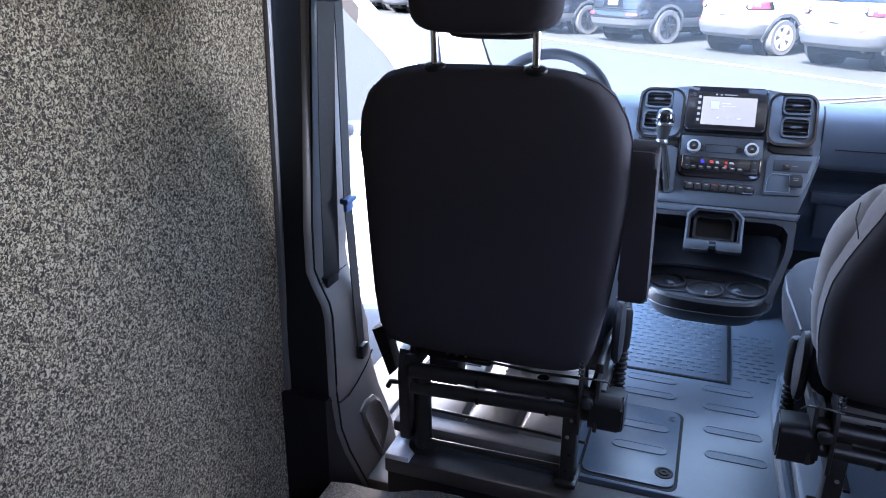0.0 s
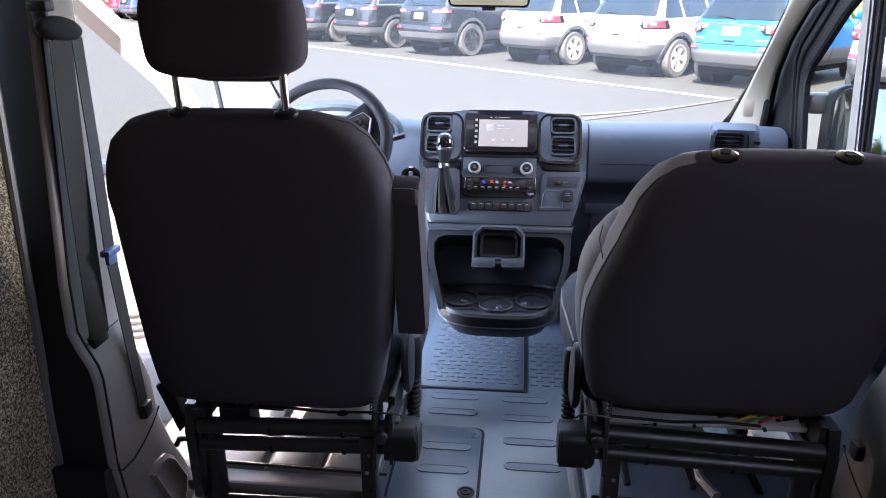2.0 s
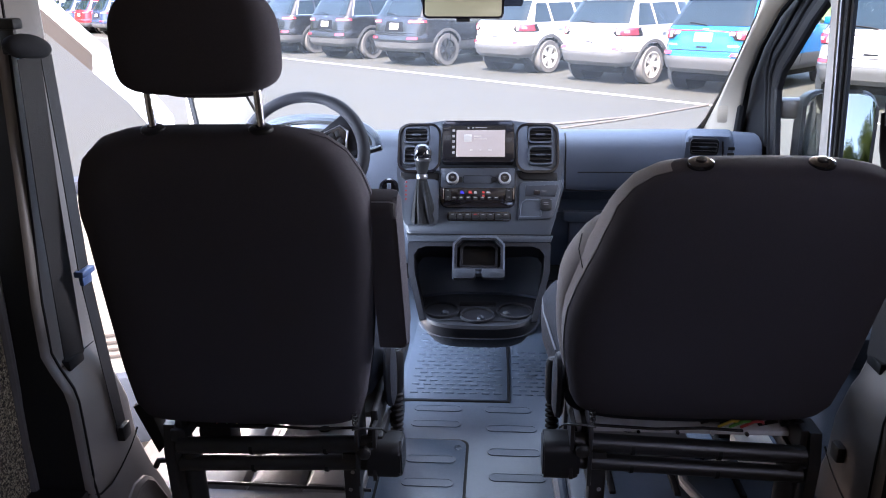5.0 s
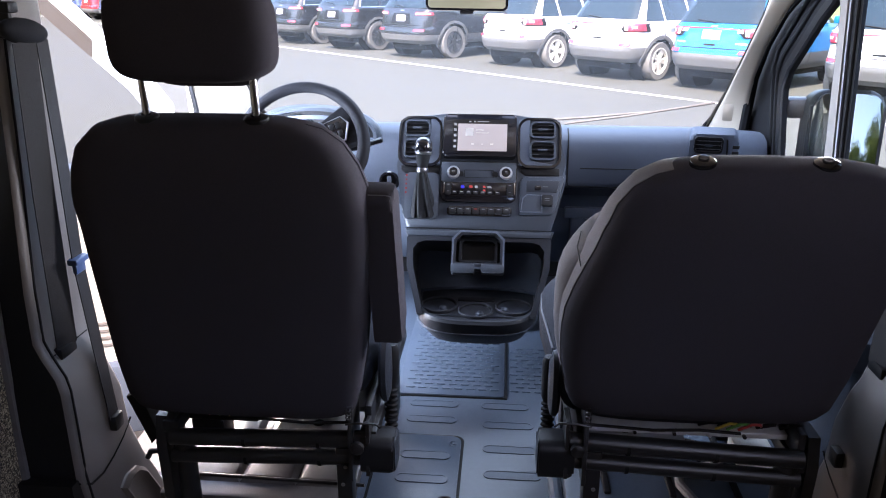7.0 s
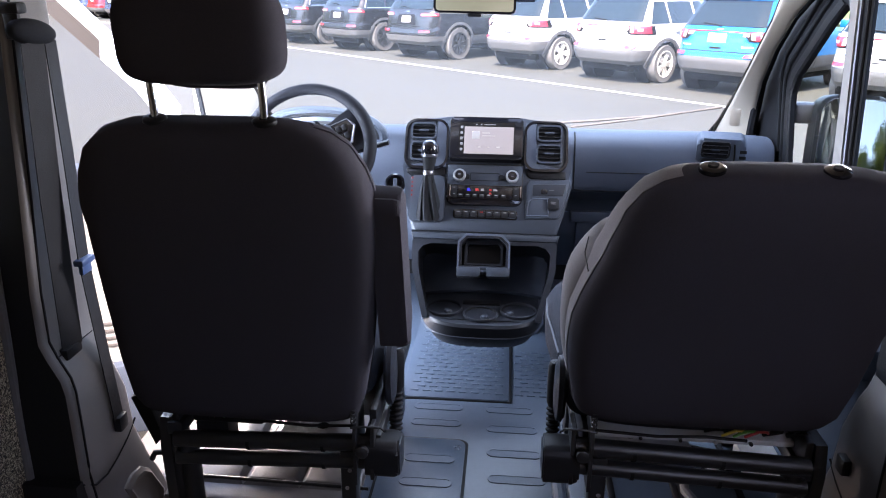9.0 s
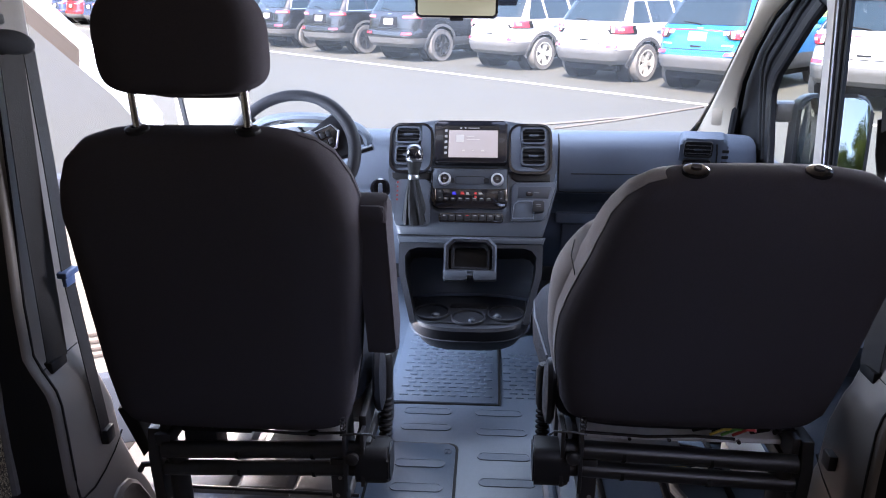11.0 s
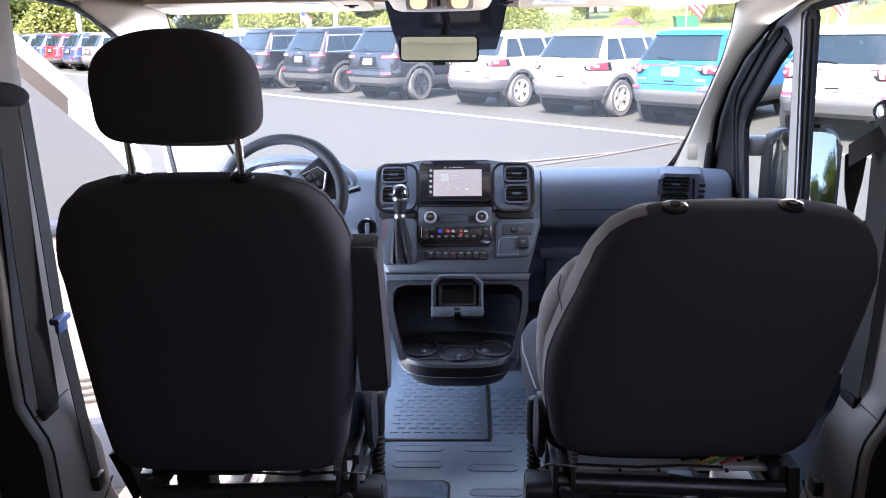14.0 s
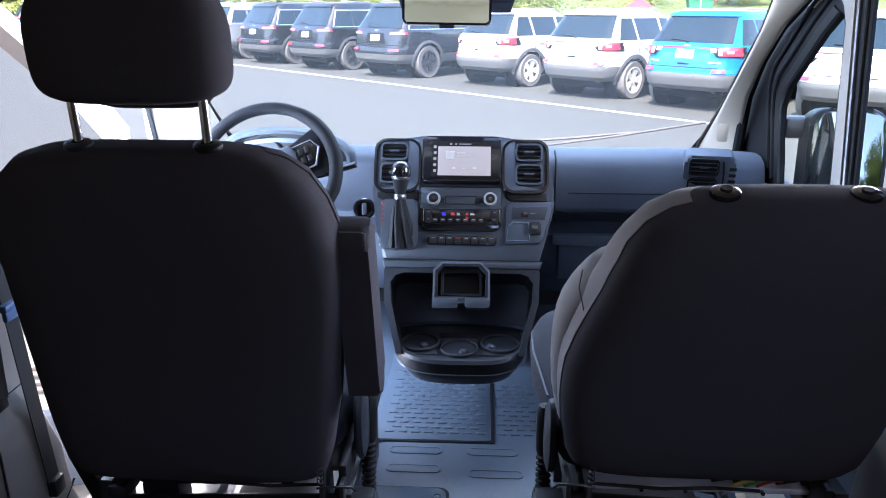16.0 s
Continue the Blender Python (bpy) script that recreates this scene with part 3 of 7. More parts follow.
def b_pillar(side, name):
    ob = thing(name, (side * 0.88, 1.2, -0.05), "grey plastic door pillar trim with a seat belt slot", "pillar", kind="structure")
    f = -side
    fine = []
    for p, q in zip(B_TRIM, B_TRIM[1:]):
        n = max(1, round((p[0] - q[0]) / 0.03))
        fine += [tuple(a + (c - a) * k / n for a, c in zip(p, q)) for k in range(n)]
    fine.append(B_TRIM[-1])
    fine = [(z, x, yr, yf + 0.024 * smoothstep(0.36, 0.50, z)) for z, x, yr, yf in fine]
    face = []
    for z, x, yr, yf in fine:
        face.append([(f * (x - 0.010), yr, z), (f * (x - 0.003), yr + 0.002, z), (f * x, yr + 0.008, z), (f * (x + 0.001), yr + 0.02, z)] + [(f * (x + 0.002), yr + 0.02 + (yf - yr - 0.035) * t, z) for t in (0.25, 0.5, 0.75, 1.0)] + [(f * (x - 0.002), yf - 0.006, z), (f * (x - 0.012), yf, z), (f * (x - 0.05), yf + 0.015, z), (f * -0.97, yf + 0.02, z)])
    part("trim", sheet(face, 0.004 * side), PILLAR_GREY, ob, smooth=50)
    part("rear_cover", sheet([[(f * -0.965, yr + 0.002, z), (f * (x - 0.009), yr + 0.001, z)] for z, x, yr, yf in fine], 0.01 * side), BLACK_PLASTIC, ob, "black inner cover")
    part("edge_seam", tube([(f * (x + 0.0015), yr + 0.019, z) for z, x, yr, yf in fine], 0.0028, 6), SEAL, ob)
    part("seam", tube([(f * -0.803, 1.045, 0.140), (f * -0.795, 1.075, 0.118), (f * -0.795, 1.12, 0.112), (f * -0.795, 1.167, 0.122), (f * -0.795, 1.215, 0.14), (f * -0.797, 1.262, 0.165)], 0.0024, 6), SEAL, ob)
    part("ledge_seam", tube([(f * -0.83, 1.075, 0.422), (f * -0.829, 1.14, 0.422), (f * -0.829, 1.205, 0.422)], 0.0016, 6), SEAL, ob)
    by = 1.092 if side < 0 else 1.152
    part("belt_slot", boxes(((side * 0.829 - 0.012, by, 0.408), (side * 0.829 + 0.012, by + 0.054, 0.432), 0.003)), RUBBER_BLACK, ob)
    bm = bmesh.new()
    UP = Matrix(((0, 0, -1, 0), (1, 0, 0, 0), (0, 1, 0, 0), (0, 0, 0, 1)))
    rim = [(1.171, 0.032), (1.203, 0.048), (1.250, 0.040), (1.288, 0.006), (1.346, -0.100), (1.336, -0.140), (1.290, -0.200), (1.232, -0.096)]
    mid = (sum(p[0] for p in rim) / 8, sum(p[1] for p in rim) / 8)
    rims = [([(mid[0] + (y - mid[0]) * k, mid[1] + (z - mid[1]) * k) for y, z in rim], x) for k, x in ((1.0, 0.803), (0.94, 0.794), (0.80, 0.789), (0.66, 0.794), (0.58, 0.7965))]
    bm = loft([[(-x, y, z) for y, z in o] for o, x in rims])
    if side > 0:
        mirror_x(bm)
    part("lower_boss", bm, PILLAR_GREY, ob)

    return ob


b_pillar(-1, "pillar_rear_left")
b_pillar(1, "pillar_rear_right")

# body round the cab, below the doors and ahead of the dashboard
single("sill_left", boxes(((-1.0, 1.2, -0.30), (-0.69, 2.75, -0.20), 0.015), ((-1.03, 1.3, -0.34), (-0.86, 2.5, -0.18), 0.01)), PILLAR_GREY, "grey plastic door sill step of the van", "door sill", "structure")
single("sill_right", boxes(((0.80, 1.2, -0.30), (1.0, 2.75, 0.0), 0.015)), PILLAR_GREY, "grey plastic door sill step of the van", "door sill", "structure")
single("bulkhead", boxes(((-0.95, 2.66, -0.35), (0.95, 2.74, 0.60), 0.01)), BLACK_PLASTIC, "black bulkhead ahead of the dashboard", "bulkhead", "structure")
rows = [[(x, y, z - 0.10 * (abs(x) / 0.95) ** 3) for x in np.linspace(-0.98, 0.98, 11)] for y, z in ((2.62, 0.56), (2.8, 0.50), (3.1, 0.36), (3.3, 0.12), (3.34, -0.3))]
single("bonnet", sheet(rows, -0.02), WHITE_PAINT, "white painted bonnet of the van", "bonnet", "structure", smooth=60)
bm = bmesh.new()
for s in (-1,):
    o = 0.0
    tube([(s * 0.95 + o, 2.62, 0.55), (s * 0.94 + o, 2.36, 0.72), (s * 0.93 + o, 2.10, 1.02), (s * 0.925 + o, 1.82, 1.24), (s * 0.92 + o, 1.6, 1.31), (s * 0.92 + o, 1.2, 1.33)], [0.05, 0.045, 0.035, 0.035, 0.04, 0.04], 8, bm=bm)
single("door_arch", bm, WHITE_PAINT, "white painted van body round the open door", "body frame", "structure")
bm = tube([(0.862, 2.312, 0.30), (0.862, 2.310, 0.648), (0.862, 2.275, 0.858), (0.861, 2.198, 0.97), (0.860, 2.09, 1.066), (0.859, 1.94, 1.145), (0.857, 1.789, 1.203), (0.856, 1.666, 1.226), (0.856, 1.45, 1.236), (0.856, 1.20, 1.24)], 0.016, 8)
tube([(-0.905, 2.20, 0.20), (-0.905, 2.12, 0.62), (-0.905, 2.07, 0.80), (-0.905, 2.04, 0.90), (-0.904, 1.96, 1.03), (-0.902, 1.84, 1.135), (-0.90, 1.72, 1.19), (-0.90, 1.60, 1.226), (-0.90, 1.45, 1.24), (-0.90, 1.20, 1.245)], 0.008, 8, bm=bm)
single("door_seal", bm, SEAL, "black rubber seals round both door openings", "door seal", "structure")
bm = boxes(((-1.0, -2.38, 1.66), (1.0, 1.75, 1.70), 0.0))
single("roof", bm, WHITE_PAINT, "white van roof", "roof", "structure")

# ---- doors ----


def cab_door(name, m, label, glass_label, frame_mat):
    """A cab door in its own frame: s back from the hinge, z up, w outwards; m lays it into the world."""
    ob = new(name)
    ob.matrix_world = m
    BASE[ob] = Vector((0, 0, 0))
    tagged(ob, label, "door", kind="structure")
    def put(nm, bm, mat, lab=""):
        return part(nm, bm, mat, ob, lab, local=True)
    lower = [(0.02, -0.36), (1.02, -0.36), (1.04, 0.0), (1.05, 0.60), (0.0, 0.60), (-0.02, 0.2)]
    put("door_panel", prism(lower, -0.02, 0.10, 0.02), DOOR_TRIM)
    put("skin", prism([(x, z) for x, z in lower], 0.10, 0.12, 0.01), WHITE_PAINT, "white painted outer skin")
    put("armrest", boxes(((0.35, 0.30, -0.075), (0.95, 0.38, -0.015), 0.015)), PLASTIC)
    put("door_pocket", boxes(((0.1, -0.28, -0.07), (0.95, -0.02, -0.015), 0.02)), PLASTIC)
    put("sill_trim", boxes(((0.0, 0.585, -0.03), (1.05, 0.625, 0.05), 0.01)), PLASTIC)
    for k in range(4):
        put("speaker_slot", boxes(((0.2, 0.03 + 0.025 * k, -0.024), (0.34, 0.042 + 0.025 * k, -0.018), 0.002)), PILLAR_GREY)
    # window frame: front slope, top, rear upright
    bm = bmesh.new()
    out = [(-0.03, 0.60), (-0.03, 0.79), (0.03, 0.885), (0.30, 1.19), (0.40, 1.245), (0.55, 1.26), (1.04, 1.26), (1.05, 0.60)]
    inn = [(0.03, 0.60), (0.03, 0.76), (0.085, 0.845), (0.335, 1.115), (0.43, 1.175), (0.56, 1.20), (0.98, 1.20), (0.985, 0.60)]
    mid = [(a + (c - a) * 0.45, b + (d - b) * 0.45) for (a, b), (c, d) in zip(out, inn)]
    def band(a, b, lo, hi):
        bm = bmesh.new()
        for i in range(len(a) - 1):
            vs = [[bm.verts.new((x, z, w)) for x, z in (a[i], a[i + 1], b[i + 1], b[i])] for w in (lo, hi)]
            bm.faces.new(vs[0]), bm.faces.new(vs[1])
            for k in range(4):
                bm.faces.new((vs[0][k], vs[0][(k + 1) % 4], vs[1][(k + 1) % 4], vs[1][k]))
        bmesh.ops.remove_doubles(bm, verts=bm.verts, dist=1e-5)
        return bm
    put("frame", band(out, mid, 0.0, 0.05), WHITE_PAINT if frame_mat is None else frame_mat)
    put("inner_frame", band(mid, inn, -0.008, 0.045), SHADED_FRAME if frame_mat is None else SEAL, "plastic inner frame, darkened as if in the roof's shade")
    return ob, put


# driver's door, standing open
OPEN = 70.0
hinge = Vector((-0.955, 1.955, 0.0))
direction = Vector((-math.sin(radians(OPEN)), -math.cos(radians(OPEN)), 0))
outward = Vector((-math.cos(radians(OPEN)), math.sin(radians(OPEN)), 0))
m = Matrix.Identity(4)
for r in range(3):
    m[r][0], m[r][1], m[r][2], m[r][3] = direction[r], (0, 0, 1)[r], outward[r], hinge[r]
door, put = cab_door("door_1", m, "white van driver's door standing wide open, pale inner trim", "", None)
g = put("pane", prism([(0.03, 0.60), (0.03, 0.76), (0.085, 0.845), (0.335, 1.115), (0.43, 1.175), (0.56, 1.20), (0.98, 1.20), (0.985, 0.60)], 0.022, 0.027), DOOR_GLASS)
g.visible_shadow = False

# passenger's door, closed
m = Matrix.Identity(4)
for r in range(3):
    m[r][0], m[r][1], m[r][2], m[r][3] = (0, -1, 0)[r], (0, 0, 1)[r], (1, 0, 0)[r], (0.885, 2.24, 0.0)[r]
ob = new("door_2")
ob.matrix_world = m
BASE[ob] = Vector((0, 0, 0))
tagged(ob, "closed van passenger door with black window frame and fixed front quarter light", "door", kind="structure")


def put(nm, bm, mat, lab="", parent=None):
    return part(nm, bm, mat, parent or ob, lab, local=True)


put("door_panel", prism([(0.02, -0.36), (1.0, -0.36), (1.0, 0.622), (0.02, 0.622)], 0.0, 0.10, 0.015), PLASTIC)
put("armrest", boxes(((0.35, 0.34, -0.06), (0.95, 0.42, 0.0), 0.015)), PLASTIC)
lip = [(0.240, 0.62), (0.214, 0.70), (0.184, 0.79), (0.170, 0.852), (0.192, 0.905), (0.280, 0.982), (0.356, 1.050), (0.430, 1.104)]
put("quarter_frame", prism([(-0.10, 0.62), (-0.09, 0.80), (-0.05, 0.885), (0.05, 0.985), (0.17, 1.072), (0.288, 1.110), (0.330, 1.138), (0.357, 1.148), (0.385, 1.149), (0.412, 1.140), (0.440, 1.118), (0.463, 1.08), (0.538, 0.62), (0.526, 0.62), (0.454, 1.07), (0.447, 1.095)] + lip[::-1], 0.0, 0.014, 0.003), SEAL, "black frame round the quarter light")
put("inner_lip", sheet([[(s_ - o, z + 0.4 * o, w) for s_, z in lip] for o, w in ((0.0, 0.0), (0.004, -0.005), (0.032, -0.005), (0.038, 0.0))], 0.002), BLACK_PLASTIC, "dark grey inner lip")
for off in (0.062, 0.10):
    put("seal_rib", tube([(s_ - off, z + 0.55 * off, -0.002) for s_, z in lip], 0.007, 8), SEAL)
put("painted_frame", prism([(0.538, 0.62), (0.464, 1.08), (0.441, 1.119), (0.413, 1.142), (0.385, 1.151), (0.357, 1.150), (0.330, 1.140), (0.29, 1.113), (0.24, 1.120), (0.33, 1.170), (0.40, 1.197), (0.50, 1.217), (0.62, 1.228), (0.62, 1.213), (0.527, 1.200), (0.479, 1.182), (0.482, 1.165), (0.587, 0.62)], -0.004, 0.012, 0.003), LAMP_PLATE, "pale painted window frame post")
put("frame_backing", prism([(-0.14, 0.62), (-0.13, 0.90), (-0.02, 1.03), (0.12, 1.14), (0.30, 1.22), (0.46, 1.25), (0.46, 1.16), (0.36, 1.13), (0.27, 1.09), (0.17, 1.0), (0.10, 0.93), (0.05, 0.85), (0.05, 0.62)], 0.015, 0.022), SEAL)
put("window_channel", prism([(0.588, 0.62), (0.484, 1.165), (0.482, 1.181), (0.520, 1.197), (0.548, 1.186), (0.560, 1.169), (0.642, 0.62)], 0.0, 0.010, 0.003), SEAL)
put("channel_lip", tube([(0.607, 0.62, -0.002), (0.503, 1.165, -0.002), (0.510, 1.184, -0.002)], 0.006, 8), DARK_CHROME)
put("channel_lip", tube([(0.628, 0.62, -0.002), (0.540, 1.165, -0.002)], 0.006, 8), SEAL)
put("top_channel", prism([(0.549, 1.186), (0.626, 1.194), (0.732, 1.202), (0.872, 1.204), (1.04, 1.204), (1.04, 1.230), (0.85, 1.230), (0.70, 1.226), (0.62, 1.217), (0.522, 1.199)], 0.0, 0.012, 0.003), SEAL)
put("top_frame", prism([(0.45, 1.215), (0.522, 1.224), (0.62, 1.230), (0.85, 1.232), (1.04, 1.232), (1.04, 1.275), (0.45, 1.275)], -0.004, 0.04, 0.004), PILLAR_TRIM)
put("rear_frame", prism([(0.985, 0.62), (1.04, 0.62), (1.04, 1.20), (0.985, 1.20)], 0.0, 0.045, 0.01), SEAL)
put("sill_trim", boxes(((0.0, 0.60, -0.02), (1.0, 0.63, 0.04), 0.012)), SEAL)
for nm, pts in (("quarter_light", lip + [(0.447, 1.095), (0.454, 1.07), (0.526, 0.62)]), ("pane", [(0.642, 0.62), (0.99, 0.62), (0.99, 1.205), (0.872, 1.205), (0.732, 1.203), (0.626, 1.195), (0.560, 1.169)])):
    g = put(nm, prism(pts, 0.0105, 0.0135), SIDE_GLASS)
    g.visible_shadow = False

# ---- dashboard ----
ST = Matrix(((1, 0, 0, 0), (0, 0.521, -0.853, 2.0), (0, 0.853, 0.521, 0.773), (0, 0, 0, 1)))   # centre stack: x across, y up its slope, z out of it
dash = thing("dashboard", (0, 2.2, 0.0), "slate grey plastic van dashboard with a wide centre stack", "dashboard")


def W(d):
    """Distance down the stack, with its upper panels a little lower."""
    return d + lerp_table([(-1.0, 0.014), (0.13, 0.014), (0.173, 0.012), (0.208, 0.005), (0.25, 0.002), (1.0, 0.001)], d)[0]


def st(*rows, bev=0.002, seg=2):
    """Rounded slabs on the centre stack: x0, down0, x1, down1, radius, from, to."""
    bm = bmesh.new()
    for x0, d0, x1, d1, r, lo, hi in rows:
        prism(rounded(x0, -W(d1), x1, -W(d0), r), lo, hi, bev, m=ST, bm=bm, seg=seg)
    return bm


# long body from door to door
sec = [(2.62, 0.615), (2.40, 0.668), (2.20, 0.712), (2.13, 0.722), (2.085, 0.720), (2.054, 0.706), (2.040, 0.682), (2.029, 0.65), (2.022, 0.61), (2.019, 0.572), (2.022, 0.556), (2.034, 0.547), (2.075, 0.541), (2.12, 0.533), (2.13, 0.497), (2.095, 0.480), (2.075, 0.470), (2.08, 0.40), (2.10, 0.36), (2.2, 0.24), (2.45, 0.20), (2.62, 0.20)]
rings = []
for x in np.linspace(-0.865, 0.865, 29):
    e = smoothstep(0.70, 0.865, abs(x))
    rings.append([(x, y + (0.03 * e if y < 2.3 else 0), z - 0.015 * e) for y, z in sec])
part("body", loft(rings), PLASTIC, dash, smooth=50)
bm = bmesh.new()
tube([(x, 2.0222, 0.612) for x in np.linspace(0.305, 0.64, 12)], 0.0018, 6, bm=bm)
tube([(0.268, 2.085, 0.7215), (0.268, 2.053, 0.7065), (0.268, 2.039, 0.682), (0.268, 2.028, 0.65), (0.268, 2.021, 0.61), (0.268, 2.018, 0.572), (0.272, 2.021, 0.557), (0.30, 2.0225, 0.5545), (0.64, 2.0225, 0.5545)], 0.0022, 6, bm=bm)
part("panel_gap", bm, SEAL, dash)
bm = boxes(((0.29, 2.066, 0.33), (0.80, 2.085, 0.462), 0.008))
part("glovebox_lid", bm, PLASTIC, dash)
bm = boxes(((0.27, 2.058, 0.440), (0.80, 2.080, 0.476), 0.006))
part("glovebox_rim", bm, PLASTIC_LIGHT, dash)
# centre stack carcass
pts = [(-0.238, -0.016), (-0.225, -0.006), (-0.1, 0.002), (0.1, 0.002), (0.225, -0.006), (0.238, -0.016), (0.242, -0.15), (0.256, -0.182), (0.252, -0.21), (0.228, -0.30), (0.214, -0.348), (0.2, -0.358), (-0.185, -0.358), (-0.205, -0.345), (-0.222, -0.28), (-0.24, -0.16)]
part("centre_panel", prism(pts, -0.22, 0.0, 0.012, m=ST), STACK, dash)
part("lower_shroud", prism([(-0.205, -0.352), (0.222, -0.352), (0.214, -0.374), (-0.198, -0.374)], -0.20, 0.010, 0.008, m=ST), STACK, dash)
part("shroud_gap", tube([ST @ Vector((x, -0.351, 0.0085)) for x in np.linspace(-0.2, 0.215, 9)], 0.0018, 6), SEAL, dash)
# vent pods on both sides of the screen
for x0, x1, sgn in ((-0.236, -0.110, -1), (0.114, 0.238, 1)):
    pod = part("vent_pod", st((x0, 0.000, x1, 0.150, 0.034, -0.02, 0.010), bev=0.006, seg=3), CONSOLE, dash)
    part("vent_pod_rim", ring_prism(rounded(x0 - 0.001, -0.166, x1 + 0.001, -0.012, 0.034), rounded(x0 + 0.005, -0.159, x1 - 0.005, -0.018, 0.030), 0.004, 0.0145, m=ST), GLOSS_BLACK, dash)
    a, b = (x1 - 0.034, x1 - 0.002) if sgn < 0 else (x0 + 0.002, x0 + 0.034)
    far = x0 + 0.02 if sgn < 0 else x1 - 0.02
    plate = [(a, -0.019), (b, -0.019), (b, -0.158), (far, -0.158), (far, -0.154), (a, -0.144)] if sgn < 0 else [(a, -0.019), (a, -0.158), (far, -0.158), (far, -0.154), (b, -0.144), (b, -0.019)][::-1]
    part("vent_plate", prism(plate, 0.008, 0.0135, 0.002, m=ST), PLASTIC, dash)
    part("pod_lip", prism([(x0 + 0.006, -0.160), (x1 - 0.002, -0.160), (x1 - 0.002, -0.186), (x0 + 0.022, -0.186), (x0 + 0.008, -0.176)], -0.03, 0.006, 0.008, m=ST), BLACK_PLASTIC, dash)
    ga, gb = (x0 + 0.016, x1 - 0.034) if sgn < 0 else (x0 + 0.034, x1 - 0.016)
    for d0, d1 in ((0.026, 0.077), (0.085, 0.143)):
        vent = part("air_vent", ring_prism(rounded(ga, -d1, gb, -d0, 0.014), rounded(ga + 0.005, -d1 + 0.005, gb - 0.005, -d0 - 0.005, 0.010), 0.006, 0.022, m=ST), STACK, dash, "dark air vent with level slats")
        part("duct", prism(rounded(ga + 0.003, -d1 + 0.003, gb - 0.003, -d0 - 0.003, 0.010), 0.0095, 0.0115, m=ST), RUBBER_BLACK, vent)
        for k in range(3):
            d = d0 + (d1 - d0) * (k + 1) / 4
            bm = bmesh.new()
            box(bm, (ga + 0.005, -0.0042, -0.0008), (gb - 0.005, 0.0042, 0.0008), 0.0005, 1, m=ST @ pose(0, -d, 0.0165, 62, 0, 0))
            part("slat", bm, BLACK_PLASTIC, vent)
        bm = boxes(((-0.013, -0.0028, -0.003), (0.013, 0.0028, 0.003), 0.001), m=ST @ pose((ga + gb) / 2, -(d0 + d1) / 2, 0.0215))
        part("tab", bm, STACK, vent)
# passenger end vent
ev = thing("side_vent", (0.72, 2.05, 0.65), "dark grey side air vent at the dashboard's end", "air vent")
EV = Matrix.Translation((0.688, 2.026, 0.686)) @ Matrix.Rotation(radians(-10), 4, "Z") @ Matrix.Rotation(radians(12), 4, "X") @ Matrix(((1, 0, 0, 0), (0, 0, -1, 0), (0, 1, 0, 0), (0, 0, 0, 1))) @ Matrix.Diagonal((0.86, 1.08, 1, 1))
part("housing", prism(rounded(-0.074, -0.085, 0.084, 0.040, 0.020), -0.045, 0.012, 0.010, m=EV, seg=3), PLASTIC, ev)
for z0, z1 in ((-0.013, 0.034), (-0.066, -0.019)):
    grille = part("grille", ring_prism(rounded(-0.060, z0, 0.034, z1, 0.012), rounded(-0.055, z0 + 0.005, 0.029, z1 - 0.005, 0.009), 0.01, 0.021, m=EV), BLACK_PLASTIC, ev)
    part("duct", prism(rounded(-0.057, z0 + 0.003, 0.031, z1 - 0.003, 0.009), 0.0122, 0.0135, m=EV), RUBBER_BLACK, grille)
    for k in range(3):
        bm = boxes(((-0.055, -0.0045, -0.0009), (0.029, 0.0045, 0.0009), 0.0005), m=EV @ pose(0, z0 + (z1 - z0) * (k + 1) / 4, 0.0165, 62, 0, 0))
        part("slat", bm, CONSOLE, grille)
    part("tab", boxes(((-0.026, (z0 + z1) / 2 - 0.0025, 0.018), (0.0, (z0 + z1) / 2 + 0.0025, 0.0235), 0.001), m=EV), STACK, grille)
part("trim_line", tube([EV @ Vector(p) for p in ((0.046, 0.026, 0.012), (0.050, 0.0, 0.0125), (0.052, -0.04, 0.0125), (0.052, -0.08, 0.0125))], 0.0025, 6), SEAL, ev)
for k in range(4):
    part("end_slot", boxes(((0.066, -0.05 + k * 0.017, 0.011), (0.088, -0.041 + k * 0.017, 0.014), 0.001), m=EV), RUBBER_BLACK, ev)

# screen
screen = part("touch_screen", st((-0.104, -0.004, 0.108, 0.124, 0.010, -0.01, 0.030), bev=0.004), GLOSS_BLACK, dash, "glossy black touch screen, lit")
display = part("display", st((-0.078, 0.012, 0.083, 0.111, 0.003, 0.028, 0.0308), bev=0), SCREEN_DARK, screen)
part("page", st((-0.062, 0.026, 0.081, 0.109, 0.001, 0.0302, 0.0312), bev=0), WHITE_GLOW, screen, "pale lit page")
part("cover_picture", st((-0.040, 0.040, -0.017, 0.063, 0.001, 0.031, 0.0317), bev=0), INK, screen)
for x0, d0, x1, d1 in ((-0.010, 0.044, 0.012, 0.0465), (-0.010, 0.053, 0.028, 0.055), (-0.022, 0.086, -0.014, 0.0905), (0.006, 0.087, 0.012, 0.090), (0.032, 0.086, 0.042, 0.0905), (-0.030, 0.049, -0.026, 0.054)):
    part("page_bar", prism([(x0, -W(d1)), (x1, -W(d1)), (x1, -W(d0)), (x0, -W(d0))], 0.0315, 0.0318, m=ST), INK, screen)
for k in range(5):
    part("icon", st((-0.074, 0.024 + k * 0.017, -0.066, 0.032 + k * 0.017, 0.001, 0.0303, 0.0314), bev=0), ICON_GLOW, screen)
